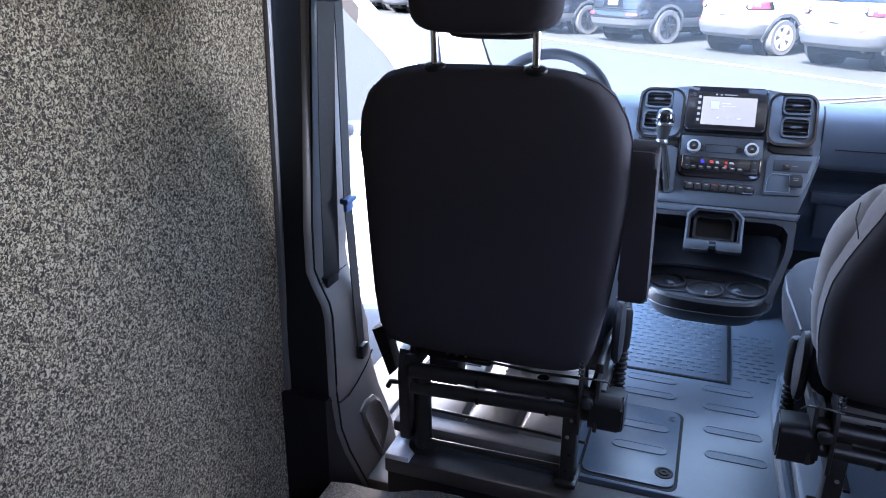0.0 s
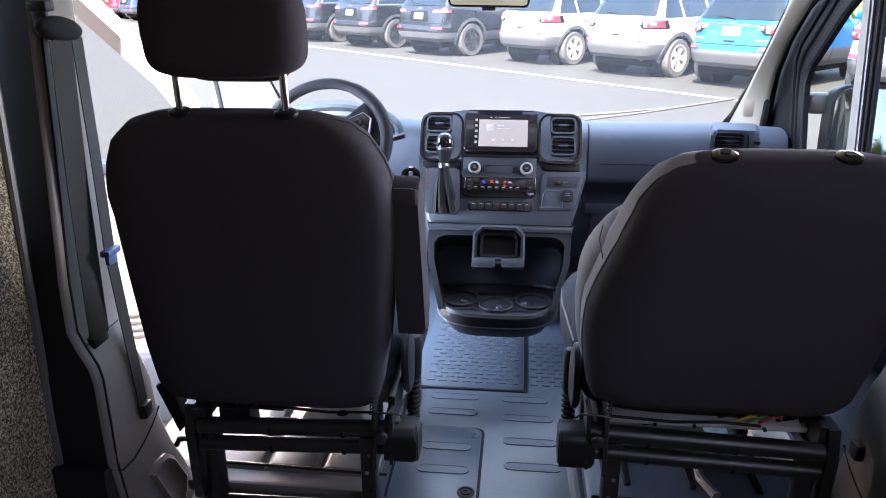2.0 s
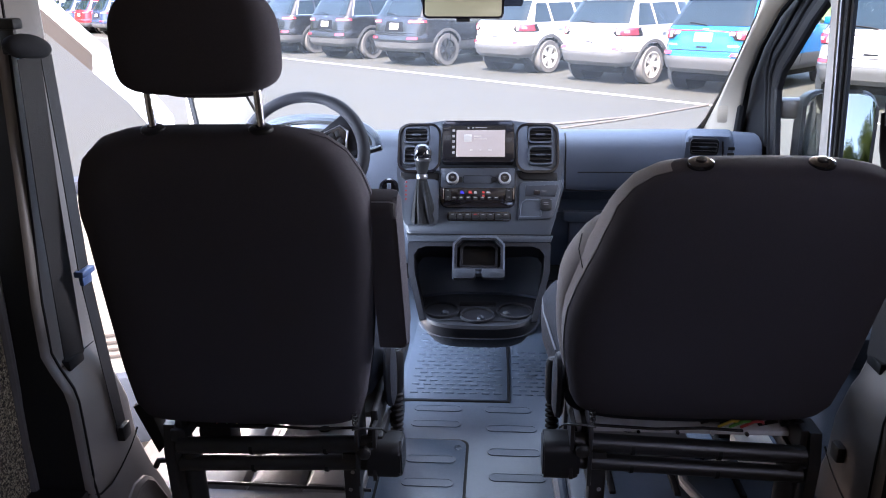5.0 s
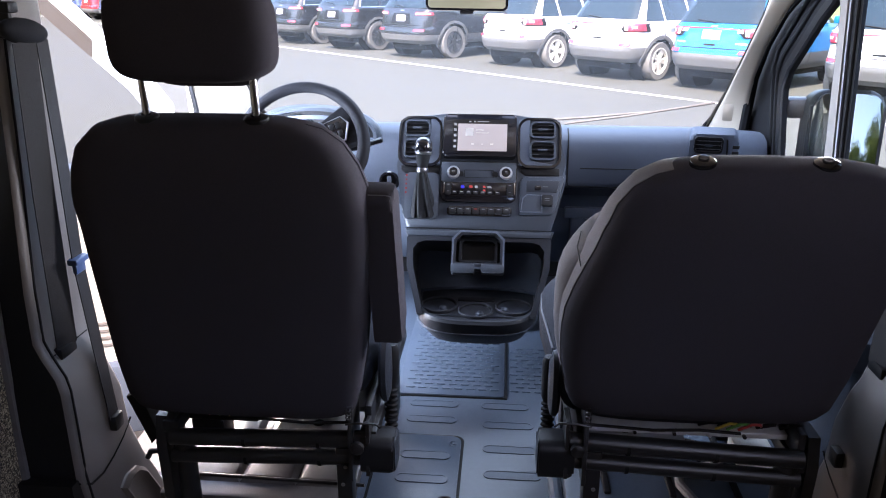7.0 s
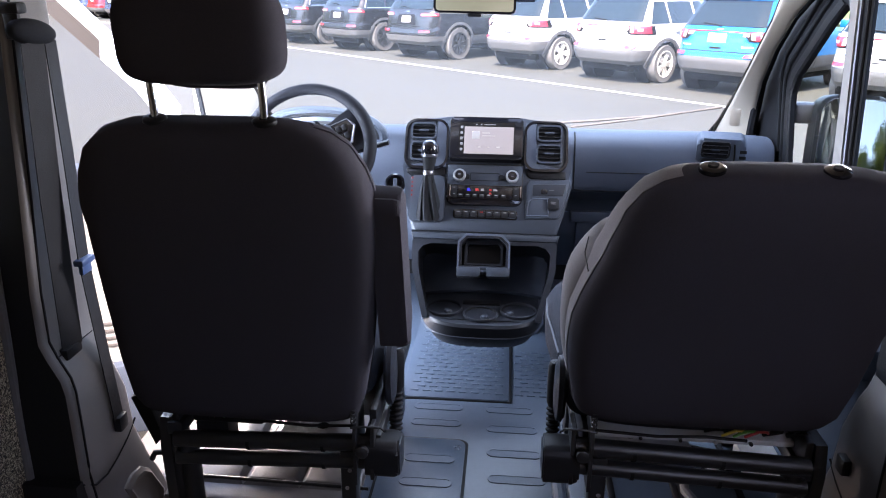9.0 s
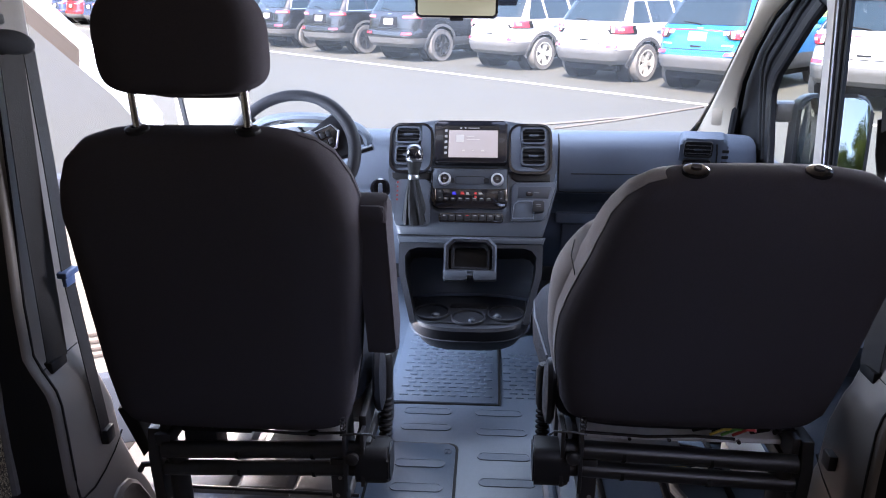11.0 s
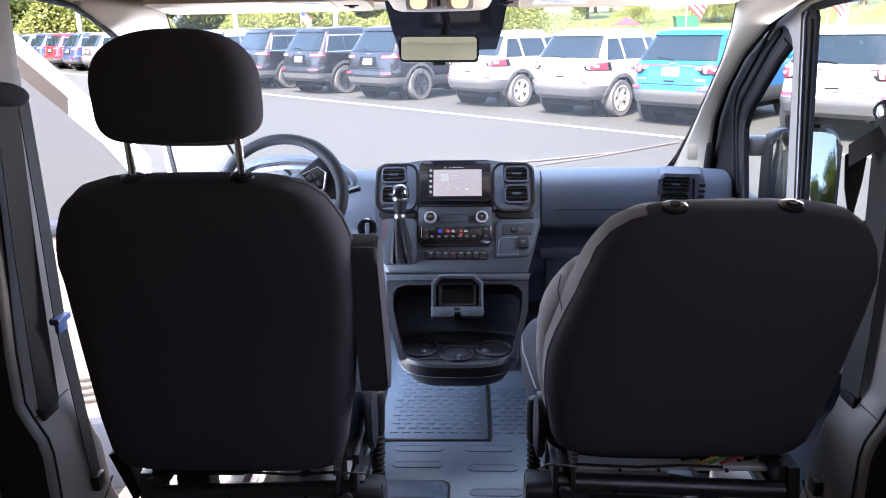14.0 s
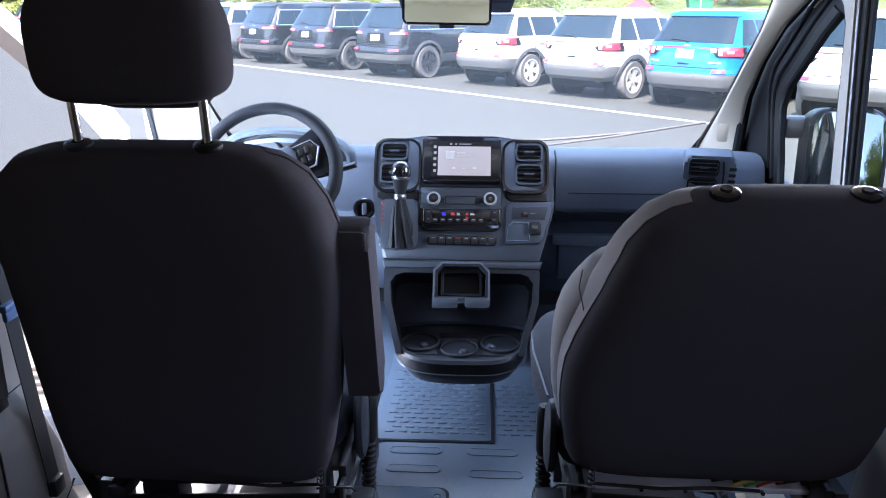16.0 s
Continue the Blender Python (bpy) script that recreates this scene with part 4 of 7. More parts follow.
part("status_bar", st((-0.030, 0.0175, -0.024, 0.0215, 0.001, 0.0303, 0.0314), (-0.016, 0.0175, -0.011, 0.0215, 0.001, 0.0303, 0.0314), (-0.006, 0.018, 0.028, 0.0205, 0.001, 0.0303, 0.0314), bev=0), ICON_GLOW, screen)

# radio and climate panel
radio = part("radio_panel", st((-0.108, 0.135, 0.112, 0.268, 0.022, -0.01, 0.010), bev=0.005), GLOSS_BLACK, dash)
part("fascia", st((-0.106, 0.138, 0.110, 0.206, 0.006, 0.009, 0.0135)), STACK, radio)
part("fascia_gap", st((-0.107, 0.1335, 0.111, 0.1365, 0.001, 0.009, 0.0125), bev=0), SEAL, radio)
part("slot", ring_prism(rounded(-0.040, -0.199, 0.046, -0.175, 0.004), rounded(-0.0385, -0.1975, 0.0445, -0.1765, 0.003), 0.013, 0.0145, m=ST), SEAL, radio)
for x in (-0.071, 0.081):
    k = part("knob", lathe([(0.0185, 0.0), (0.0185, 0.010), (0.0172, 0.0128), (0.0125, 0.0125)], 32, ST @ pose(x, -W(0.173), 0.013)), SILVER, radio, "silver-ringed round knob")
    part("cap", lathe([(0.0128, 0.0), (0.0128, 0.0010), (0.0118, 0.0018)], 24, ST @ pose(x, -W(0.173), 0.0255)), GLOSS_BLACK, k)
    part("mark", boxes(((x - 0.004, -0.1875, 0.0275), (x + 0.004, -0.1865, 0.0284), 0), ((x - 0.004, -0.1835, 0.0275), (x + 0.004, -0.1825, 0.0284), 0), m=ST), ICON_GLOW, k)
for x in (-0.050, 0.050):
    part("button", st((x - 0.008, 0.168, x + 0.008, 0.186, 0.003, 0.013, 0.0165)), BLACK_PLASTIC, radio)
climate = part("climate_display", st((-0.096, 0.208, 0.105, 0.252, 0.008, 0.009, 0.0135)), GLOSS_BLACK, dash, "glossy black climate panel with lit symbols")
for x0, x1, d0, d1, mt in ((-0.048, -0.036, 0.217, 0.227, BLUE_GLOW), (-0.024, -0.012, 0.217, 0.226, RED_GLOW), (-0.008, 0.002, 0.218, 0.226, ICON_GLOW), (0.016, 0.024, 0.218, 0.225, RED_GLOW), (0.028, 0.042, 0.219, 0.225, ICON_GLOW), (0.016, 0.024, 0.230, 0.237, RED_GLOW)):
    part("symbol", prism([(x0, -W(d1)), (x1, -W(d1)), ((x0 + x1) / 2 + 0.002, -W(d0)), (x0, -W(d0))], 0.0134, 0.0140, m=ST), mt, climate)
for k in range(7):
    x = -0.066 + k * 0.0205
    part("button", st((x - 0.007, 0.236, x + 0.007, 0.246, 0.002, 0.0134, 0.0152), bev=0.001), BLACK_PLASTIC, climate)
    part("symbol", boxes(((x - 0.004, -0.243, 0.0150), (x + 0.004, -0.2405, 0.0156), 0), m=ST), ICON_GLOW, climate)
for x in (-0.084, 0.093):
    part("rocker", st((x - 0.009, 0.211, x + 0.009, 0.249, 0.003, 0.0134, 0.0165)), BLACK_PLASTIC, climate)
    for d in (0.221, 0.241):
        part("symbol", boxes(((x - 0.003, -d - 0.001, 0.0164), (x + 0.003, -d + 0.001, 0.0169), 0), m=ST), ICON_GLOW, climate)
for x in (-0.0985, 0.1055):
    part("climate_trim", boxes(((x, -0.247, 0.010), (x + 0.003, -0.213, 0.016), 0.001), m=ST), CHROME, dash)
# switch row
sw = part("switch_bank", st((-0.086, 0.281, 0.100, 0.308, 0.008, -0.002, 0.006)), GLOSS_BLACK, dash)
for k in range(8):
    x = -0.080 + k * 0.0222
    part("switch", st((x, 0.285, x + 0.020, 0.304, 0.002, 0.005, 0.0095)), BLACK_PLASTIC, sw)
    part("symbol", boxes(((x + 0.006, -0.2925, 0.0093), (x + 0.014, -0.290, 0.0099), 0), m=ST), RED_GLOW if k == 3 else ICON_GLOW, sw)
# tray with a socket and a square button
tray = part("side_tray", prism([(0.122, -0.205), (0.132, -0.192), (0.246, -0.186), (0.250, -0.195), (0.222, -0.292), (0.212, -0.302), (0.122, -0.306)], -0.004, 0.007, 0.004, m=ST), STACK, dash)
part("tray_floor", prism([(0.140, -0.246), (0.184, -0.246), (0.186, -0.296), (0.126, -0.297), (0.130, -0.256)], 0.0045, 0.0085, 0.002, m=ST), STACK, tray)
part("socket_panel", prism([(0.142, -0.203), (0.237, -0.200), (0.228, -0.236), (0.140, -0.236)], 0.0045, 0.009, 0.002, m=ST), CONSOLE, tray)
part("tray_edge", tube([ST @ Vector((x, y, 0.008)) for x, y in [(0.142, -0.246), (0.184, -0.246), (0.187, -0.270), (0.186, -0.296), (0.126, -0.297), (0.131, -0.256)]], 0.0022, 6, closed=True), PLASTIC_LIGHT, tray)
part("usb_socket", st((0.165, 0.213, 0.183, 0.227, 0.003, 0.008, 0.012)), GLOSS_BLACK, tray)
part("symbol", boxes(((0.188, -0.221, 0.0085), (0.202, -0.219, 0.0095), 0), ((0.170, -0.2205, 0.0115), (0.178, -0.2195, 0.0125), 0), m=ST), ICON_GLOW, tray)
part("square_button", st((0.184, 0.243, 0.216, 0.276, 0.004, 0.004, 0.018), bev=0.003), BLACK_PLASTIC, tray)
part("symbol", boxes(((0.193, -0.258, 0.0178), (0.207, -0.2565, 0.0184), 0), ((0.193, -0.263, 0.0178), (0.207, -0.2615, 0.0184), 0), m=ST), ICON_GLOW, tray)

# gear lever: seat of the boot, boot, chrome neck, knob
part("gear_gate", st((-0.215, 0.172, -0.112, 0.322, 0.016, -0.004, 0.008), bev=0.004), STACK, dash)
bm = bmesh.new()
for k in range(5):
    box(bm, (-0.211, -0.196 - k * 0.013, 0.0078), (-0.206, -0.191 - k * 0.013, 0.0086), 0, m=ST)
part("gear_mark", bm, RED_GLOW, dash)
base, neck, top = Vector((-0.157, 1.838, 0.505)), Vector((-0.156, 1.836, 0.640)), Vector((-0.153, 1.850, 0.722))
lever = thing("gear_lever", base, "chrome-topped automatic gear lever in a grey leather boot", "gear lever")
rings = []
for t in np.linspace(0, 1, 12):
    c = base.lerp(neck, t) + Vector((0, 0.02 * (1 - t), 0))
    w, d = 0.024 * (1 - t) ** 0.85 + 0.0125, 0.026 * (1 - t) ** 0.85 + 0.0125
    rings.append([c + Vector((w * math.copysign(abs(math.cos(a)) ** 0.6, math.cos(a)) * (1 + 0.13 * (1 - 0.6 * t) * math.sin(7 * a + 3 * t)), d * math.copysign(abs(math.sin(a)) ** 0.6, math.sin(a)) * (1 + 0.16 * (1 - 0.6 * t) * math.sin(11 * a + 4 * t)), 0)) for a in np.linspace(0, math.tau, 56, endpoint=False)])
part("boot", loft(rings), BOOT, lever)
up = (top - neck).normalized()
LV = look(neck, neck + up * 0.1) @ pose(0, 0, 0, 180, 0, 0)
part("collar", lathe([(0.0150, -0.004), (0.0165, 0.0), (0.0165, 0.006), (0.0150, 0.009)], 20, LV), DARK_CHROME, lever)
part("grip", lathe([(0.013, 0.008), (0.0165, 0.02), (0.0195, 0.035), (0.0220, 0.050)], 24, LV), BOOT, lever)
part("knob", lathe([(0.0220, 0.049), (0.0250, 0.058), (0.0255, 0.068), (0.0240, 0.079), (0.0195, 0.088), (0.0125, 0.0935), (0.004, 0.0955)], 28, LV), GLOSS_BLACK, lever, "glossy black ball knob")
part("knob_ring", lathe([(0.0222, 0.0470), (0.0245, 0.0515), (0.0240, 0.0560), (0.0215, 0.0545)], 28, LV), DARK_CHROME, lever)

# lower console: hollow below the stack, phone cradle, cup holder shelf
lowc = thing("lower_console", (0, 1.85, 0.0), "dark grey hollow lower console under the dashboard", "console")
bm = bmesh.new()
inner = [(-0.180, -0.412), (-0.168, -0.394), (-0.145, -0.386), (0.162, -0.384), (0.184, -0.392), (0.196, -0.410), (0.193, -0.46), (0.158, -0.60), (-0.142, -0.60), (-0.177, -0.46)]
outer = [(-0.198, -0.38), (-0.19, -0.367), (-0.15, -0.364), (0.168, -0.364), (0.206, -0.367), (0.214, -0.38), (0.211, -0.46), (0.174, -0.60), (-0.158, -0.60), (-0.195, -0.46)]
ring_prism(outer, inner, -0.16, 0.004, m=ST, bm=bm)
part("surround", bm, CONSOLE, lowc)
scoop = [(1.955, 0.46), (1.955, 0.38), (1.948, 0.33), (1.930, 0.298), (1.900, 0.278), (1.862, 0.269)]
bm = sheet([[(x, yy - 0.05 * abs((x - 0.008) / 0.20) ** 3, zz) for x in np.linspace(-0.188, 0.204, 13)] for yy, zz in scoop], 0.01)
part("back_wall", bm, PLASTIC, lowc, "smooth hollow back of the console", smooth=60)
part("side_cheek", boxes(((-0.205, 2.0, 0.24), (-0.178, 2.35, 0.45), 0.01)), PLASTIC, lowc)
part("side_cheek", boxes(((0.190, 2.0, 0.24), (0.217, 2.35, 0.45), 0.01)), PLASTIC, lowc)
part("pedestal", boxes(((-0.11, 2.10, 0.0), (0.125, 2.35, 0.25), 0.02)), BLACK_PLASTIC, lowc)
def cut(x0, y0, x1, y1, c, d):
    """A rectangle with cut corners: c above, d below."""
    return [(x0 + d, y0), (x1 - d, y0), (x1, y0 + d), (x1, y1 - c), (x1 - c, y1), (x0 + c, y1), (x0, y1 - c), (x0, y0 + d)]


bm = ring_prism(cut(-0.064, -0.468, 0.081, -0.362, 0.022, 0.008), cut(-0.054, -0.452, 0.071, -0.372, 0.018, 0.004), -0.02, 0.030, m=ST)
cradle = part("cradle", bm, CONSOLE, lowc, "grey plastic flip-out holder frame")
part("cradle_back", st((-0.06, 0.37, 0.078, 0.462, 0.01, -0.03, -0.012)), BLACK_PLASTIC, lowc)
part("cradle_pad", ring_prism(cut(-0.046, -0.446, 0.063, -0.380, 0.010, 0.004), cut(-0.038, -0.440, 0.055, -0.384, 0.008, 0.003), -0.012, 0.006, m=ST), CONSOLE, cradle)
part("cradle_rim", ring_prism(cut(-0.0655, -0.4695, 0.0825, -0.3605, 0.0225, 0.008), cut(-0.0605, -0.464, 0.0775, -0.366, 0.020, 0.006), 0.029, 0.0335, m=ST), PLASTIC_LIGHT, cradle)
part("cradle_foot", st((-0.066, 0.455, 0.000, 0.482, 0.006, 0.0, 0.038), (0.018, 0.455, 0.083, 0.480, 0.006, 0.0, 0.038), (-0.006, 0.45, 0.024, 0.470, 0.004, 0.0, 0.030)), STACK, lowc)


def dee(w, y0, y1, z, n=33, cx=0.008):
    """A bow-fronted outline seen from above."""
    pts = [(cx + w * math.copysign(abs(math.sin(a)) ** 0.62, a), y1 - (y1 - y0) * max(0.0, math.cos(a)) ** 0.62, z) for a in np.linspace(-math.pi / 2, math.pi / 2, n)]
    return pts + [(cx + w * 0.97, y1 + 0.05, z), (cx - w * 0.97, y1 + 0.05, z)]


cups = thing("cup_holder", (0.008, 1.78, 0.13), "dark grey bow-fronted shelf with three round cup holders", "cup holder")
Z0, Z1 = 0.178, 0.265
part("shell", loft([dee(0.150, 1.685, 1.86, Z0), dee(0.165, 1.655, 1.86, Z0 + 0.03), dee(0.174, 1.642, 1.86, Z1 - 0.028), dee(0.176, 1.640, 1.86, Z1 - 0.02), dee(0.170, 1.648, 1.86, Z1 - 0.005)]), CONSOLE, cups, smooth=40)
part("rim", loft([dee(0.177, 1.638, 1.86, Z1 - 0.034), dee(0.179, 1.636, 1.86, Z1 - 0.006), dee(0.175, 1.642, 1.86, Z1 + 0.002), dee(0.166, 1.652, 1.86, Z1 + 0.002), dee(0.164, 1.655, 1.86, Z1 - 0.014)], caps=False), CONSOLE, cups, smooth=40)
part("chrome_line", tube([(x, y, z + 0.001) for x, y, z in dee(0.180, 1.635, 1.86, Z1 - 0.036)[:33]], 0.0014, 6), PLASTIC_LIGHT, cups)
for x, y, r in ((-0.100, 1.752, 0.052), (0.006, 1.720, 0.049), (0.114, 1.752, 0.052)):
    # shallow dish; its black colour gives the dark of a deep cup
    cup = part("cup", lathe([(r, Z1 - 0.03), (r, Z1 + 0.001), (r - 0.003, Z1 + 0.003), (r - 0.006, Z1 + 0.001), (r - 0.007, Z1 - 0.0035), (0.001, Z1 - 0.0035)], 32, pose(x, y, 0)), RUBBER_BLACK, cups)
    part("cup_rim", lathe([(r + 0.001, Z1 - 0.004), (r + 0.001, Z1 + 0.0025), (r - 0.001, Z1 + 0.0042), (r - 0.004, Z1 + 0.003), (r - 0.0055, Z1 - 0.002)], 32, pose(x, y, 0)), CONSOLE, cups)
    part("finger", lathe([(0.012, Z1 - 0.013), (0.0135, Z1 - 0.004), (0.010, Z1 + 0.004), (0.003, Z1 + 0.0075)], 16, pose(x + (0.012 if x < 0.05 else -0.026), y - 0.020, 0)), STACK, cup)
part("coin_slot", boxes(((-0.05, 1.79, Z1 - 0.01), (0.06, 1.82, Z1 + 0.001), 0.003)), BLACK_PLASTIC, cups)

# instrument cowl and steering column
cowl = thing("instrument_cowl", (-0.44, 2.0, 0.70), "dark grey hood over the instruments", "instrument cluster")
rows = []
for y, k, zt in ((1.935, 1.0, 0.0), (1.945, 1.03, 0.003), (1.99, 1.02, -0.004), (2.06, 0.97, -0.018), (2.16, 0.88, -0.040)):
    rows.append([(-0.492 + 0.172 * k * math.cos(a), y + 0.05 * (1 - math.sin(a)), 0.700 + zt + 0.088 * k * math.sin(a) ** 0.75) for a in np.linspace(0.0, math.pi, 25)])
part("hood", sheet(rows, 0.012), STACK, cowl, smooth=50)
arch = [(-0.492 + 0.160 * math.cos(a), 0.700 + 0.078 * math.sin(a) ** 0.75) for a in np.linspace(0.0, math.pi, 25)]
part("dial_panel", prism([(-0.652, 0.62), (-0.332, 0.62)] + arch, -2.07, -2.045, m=Matrix(((1, 0, 0, 0), (0, 0, -1, 0), (0, 1, 0, 0), (0, 0, 0, 1)))), BLACK_PLASTIC, cowl, "black instrument face")
for x in (-0.565, -0.425):
    part("dial", lathe([(0.052, 0.0), (0.052, 0.006), (0.047, 0.008), (0.045, 0.003), (0.002, 0.003)], 28, pose(x, 2.044, 0.706, 90, 0, 0)), CONSOLE, cowl, "round dark dial")
rows = [[(-0.492 + 0.158 * math.cos(a), 1.947 + 0.05 * (1 - math.sin(a)), 0.700 + 0.074 * math.sin(a) ** 0.75 - o) for a in np.linspace(0.2, math.pi - 0.2, 17)] for o in (0.0, 0.012)]
part("hood_lip", sheet(rows, 0.006), PLASTIC, cowl)

WC, WA = Vector((-0.463, 1.700, 0.733)), 32.0
SW = Matrix.Translation(WC) @ Matrix.Rotation(radians(90 - WA), 4, "X")     # x right, y up the rim, z towards the driver
swheel = thing("steering_wheel", WC, "dark grey leather steering wheel with silver spoke trims", "steering wheel")
TURNED = 24.0
R = SW @ Matrix.Rotation(radians(TURNED), 4, "Z")
bm = bmesh.new()
ring = [Vector((0.168 * math.cos(a), 0.168 * math.sin(a) if math.sin(a) > -0.88 else -0.150, 0)) for a in np.linspace(0, math.tau, 56, endpoint=False)]
tube([R @ p for p in ring], [0.0150 if abs(math.cos(a)) < 0.75 else 0.0172 for a in np.linspace(0, math.tau, 56, endpoint=False)], 12, bm=bm, closed=True, up=(0.01, -0.85, 0.5))
part("rim", bm, LEATHER, swheel, smooth=60)
bm = prism([(-0.07, 0.045), (0.07, 0.045), (0.085, 0.02), (0.07, -0.06), (0.045, -0.085), (-0.045, -0.085), (-0.07, -0.06), (-0.085, 0.02)], -0.05, 0.012, 0.015, m=R, seg=3)
part("hub", bm, PLASTIC, swheel)
for a in (12, 62, 168, 118):
    c, q = math.cos(radians(a)), math.sin(radians(a))
    part("rim_seam", tube([R @ Vector((0.168 * math.cos(radians(a + d)), 0.168 * math.sin(radians(a + d)), 0)) for d in (-0.6, 0.6)], 0.0153 if abs(c) < 0.75 else 0.0176, 14), RUBBER_BLACK, swheel)
for s in (-1, 1):
    bm = prism([(s * 0.05, 0.046), (s * 0.112, 0.048), (s * 0.140, 0.072), (s * 0.158, 0.062), (s * 0.170, 0.02), (s * 0.170, -0.045), (s * 0.152, -0.070), (s * 0.112, -0.048), (s * 0.05, -0.058)][::s], -0.022, -0.002, 0.008, m=R, seg=3)
    spoke = part("spoke", bm, LEATHER, swheel)
    bm = prism([(s * 0.064, 0.030), (s * 0.122, 0.033), (s * 0.134, 0.012), (s * 0.114, -0.026), (s * 0.066, -0.026)][::s], -0.004, 0.004, 0.002, m=R)
    pad = part("button_pad", bm, GLOSS_BLACK, spoke, "glossy black button pad")
    part("spoke_trim", tube([R @ Vector((s * x, y, 0.003)) for x, y in ((0.066, 0.034), (0.124, 0.037), (0.138, 0.012), (0.117, -0.030), (0.068, -0.031))], [0.0012, 0.0018, 0.0035, 0.0042, 0.0025], 8, flat=0.7), CHANNEL, spoke, "silver edge trim")
    for k in range(3):
        for j in range(2):
            x, y = s * (0.076 + k * 0.017), 0.016 - j * 0.024
            part("button", boxes(((x - 0.0068, y - 0.009, 0.002), (x + 0.0068, y + 0.009, 0.0062), 0.002), m=R), BLACK_PLASTIC, spoke)
part("spoke", prism([(-0.04, -0.075), (0.04, -0.075), (0.032, -0.168), (-0.032, -0.168)], -0.024, -0.004, 0.006, m=R), SPOKE, swheel)
part("column", prism(rounded(-0.06, -0.07, 0.06, 0.05, 0.025), -0.30, -0.045, 0.01, m=SW), PLASTIC, swheel)
for s in (-1, 1):
    bm = tube([SW @ Vector((s * 0.05, 0.0, -0.075)), SW @ Vector((s * 0.12, 0.02, -0.07)), SW @ Vector((s * 0.205, 0.045, -0.06))], [0.009, 0.011, 0.013], 10, flat=0.6)
    part("stalk", bm, BLACK_PLASTIC, swheel)
key = thing("ignition_switch", (-0.245, 1.86, 0.58), "round black ignition switch beside the steering column", "switch")
KM = look((-0.262, 1.90, 0.590), (-0.1, 0.2, 1.0)) @ pose(0, 0, 0, 0, 180, 0)
part("bezel", lathe([(0.030, -0.05), (0.030, 0.0), (0.027, 0.004), (0.022, 0.004), (0.020, -0.004), (0.001, -0.004)], 24, KM), GLOSS_BLACK, key)
part("barrel", boxes(((-0.006, -0.016, -0.004), (0.006, 0.016, 0.008), 0.003), m=KM), PLASTIC_LIGHT, key)

# ---- seats ----
def oval(cx, cy, w, d, z, n=40, e=3.2):
    out = []
    for a in np.linspace(0, math.tau, n, endpoint=False):
        c, s = math.cos(a), math.sin(a)
        out.append(Vector((cx + w * math.copysign(abs(c) ** (2 / e), c), cy + d * math.copysign(abs(s) ** (2 / e), s), z)))
    return out


LEAD_GREY = material("lead_grey", (0.16, 0.15, 0.15), 0.5, bump=0)
LEAD_RED, LEAD_GREEN, LEAD_YELLOW = (material(n, c, 0.45, bump=0) for n, c in (("lead_red", (0.30, 0.03, 0.03)), ("lead_green", (0.06, 0.20, 0.04)), ("lead_yellow", (0.40, 0.30, 0.04))))


SWELL = [(0.0, 0.010), (0.08, 0.016), (0.187, 0.024), (0.257, 0.026), (0.328, 0.019), (0.375, 0.007), (0.42, 0.0), (1.0, 0.0)]


def seat_back(h, wide, lean=0.0, taper=0.0):
    """Backrest in its own frame: x across, y ahead, z up from the hinge line; its rear face lies at y about -0.075."""
    table = [(0.0, 0.222, 0.045, 0.0), (0.02, 0.240, 0.062, 0.0), (0.06, 0.250, 0.075, 0.0), (0.15, 0.258, 0.082, 0.005), (0.30, 0.262, 0.082, 0.008), (0.42, 0.263, 0.078, 0.006), (0.50, 0.260, 0.072, 0.002), (0.56, 0.247, 0.064, -0.002), (0.60, 0.226, 0.055, -0.004), (0.625, 0.196, 0.044, -0.005), (0.640, 0.150, 0.030, -0.006), (0.646, 0.09, 0.014, -0.006)]
    rings = []
    for z in [0, 0.01, 0.02, 0.04, 0.06, 0.1, 0.15, 0.2, 0.25, 0.3, 0.36, 0.42, 0.46, 0.5, 0.53, 0.56, 0.58, 0.6, 0.613, 0.625, 0.634, 0.64, 0.646]:
        w, d, cy = lerp_table(table, z)
        give = taper * smoothstep(0.18, 0.60, z)
        rings.append(oval(give / 2 - lean * max(0.0, 1 - z / 0.45), cy, w * wide - abs(give) / 2, d, z * h / 0.646, e=4.2 if z < 0.55 else 3.4))
        if taper:
            zz = z * h / 0.646
            more = lerp_table(SWELL, zz)[0]
            for p in rings[-1]:
                if p.x < 0:
                    p.x -= more * (abs(p.x) / (w * wide)) ** 2
    return rings


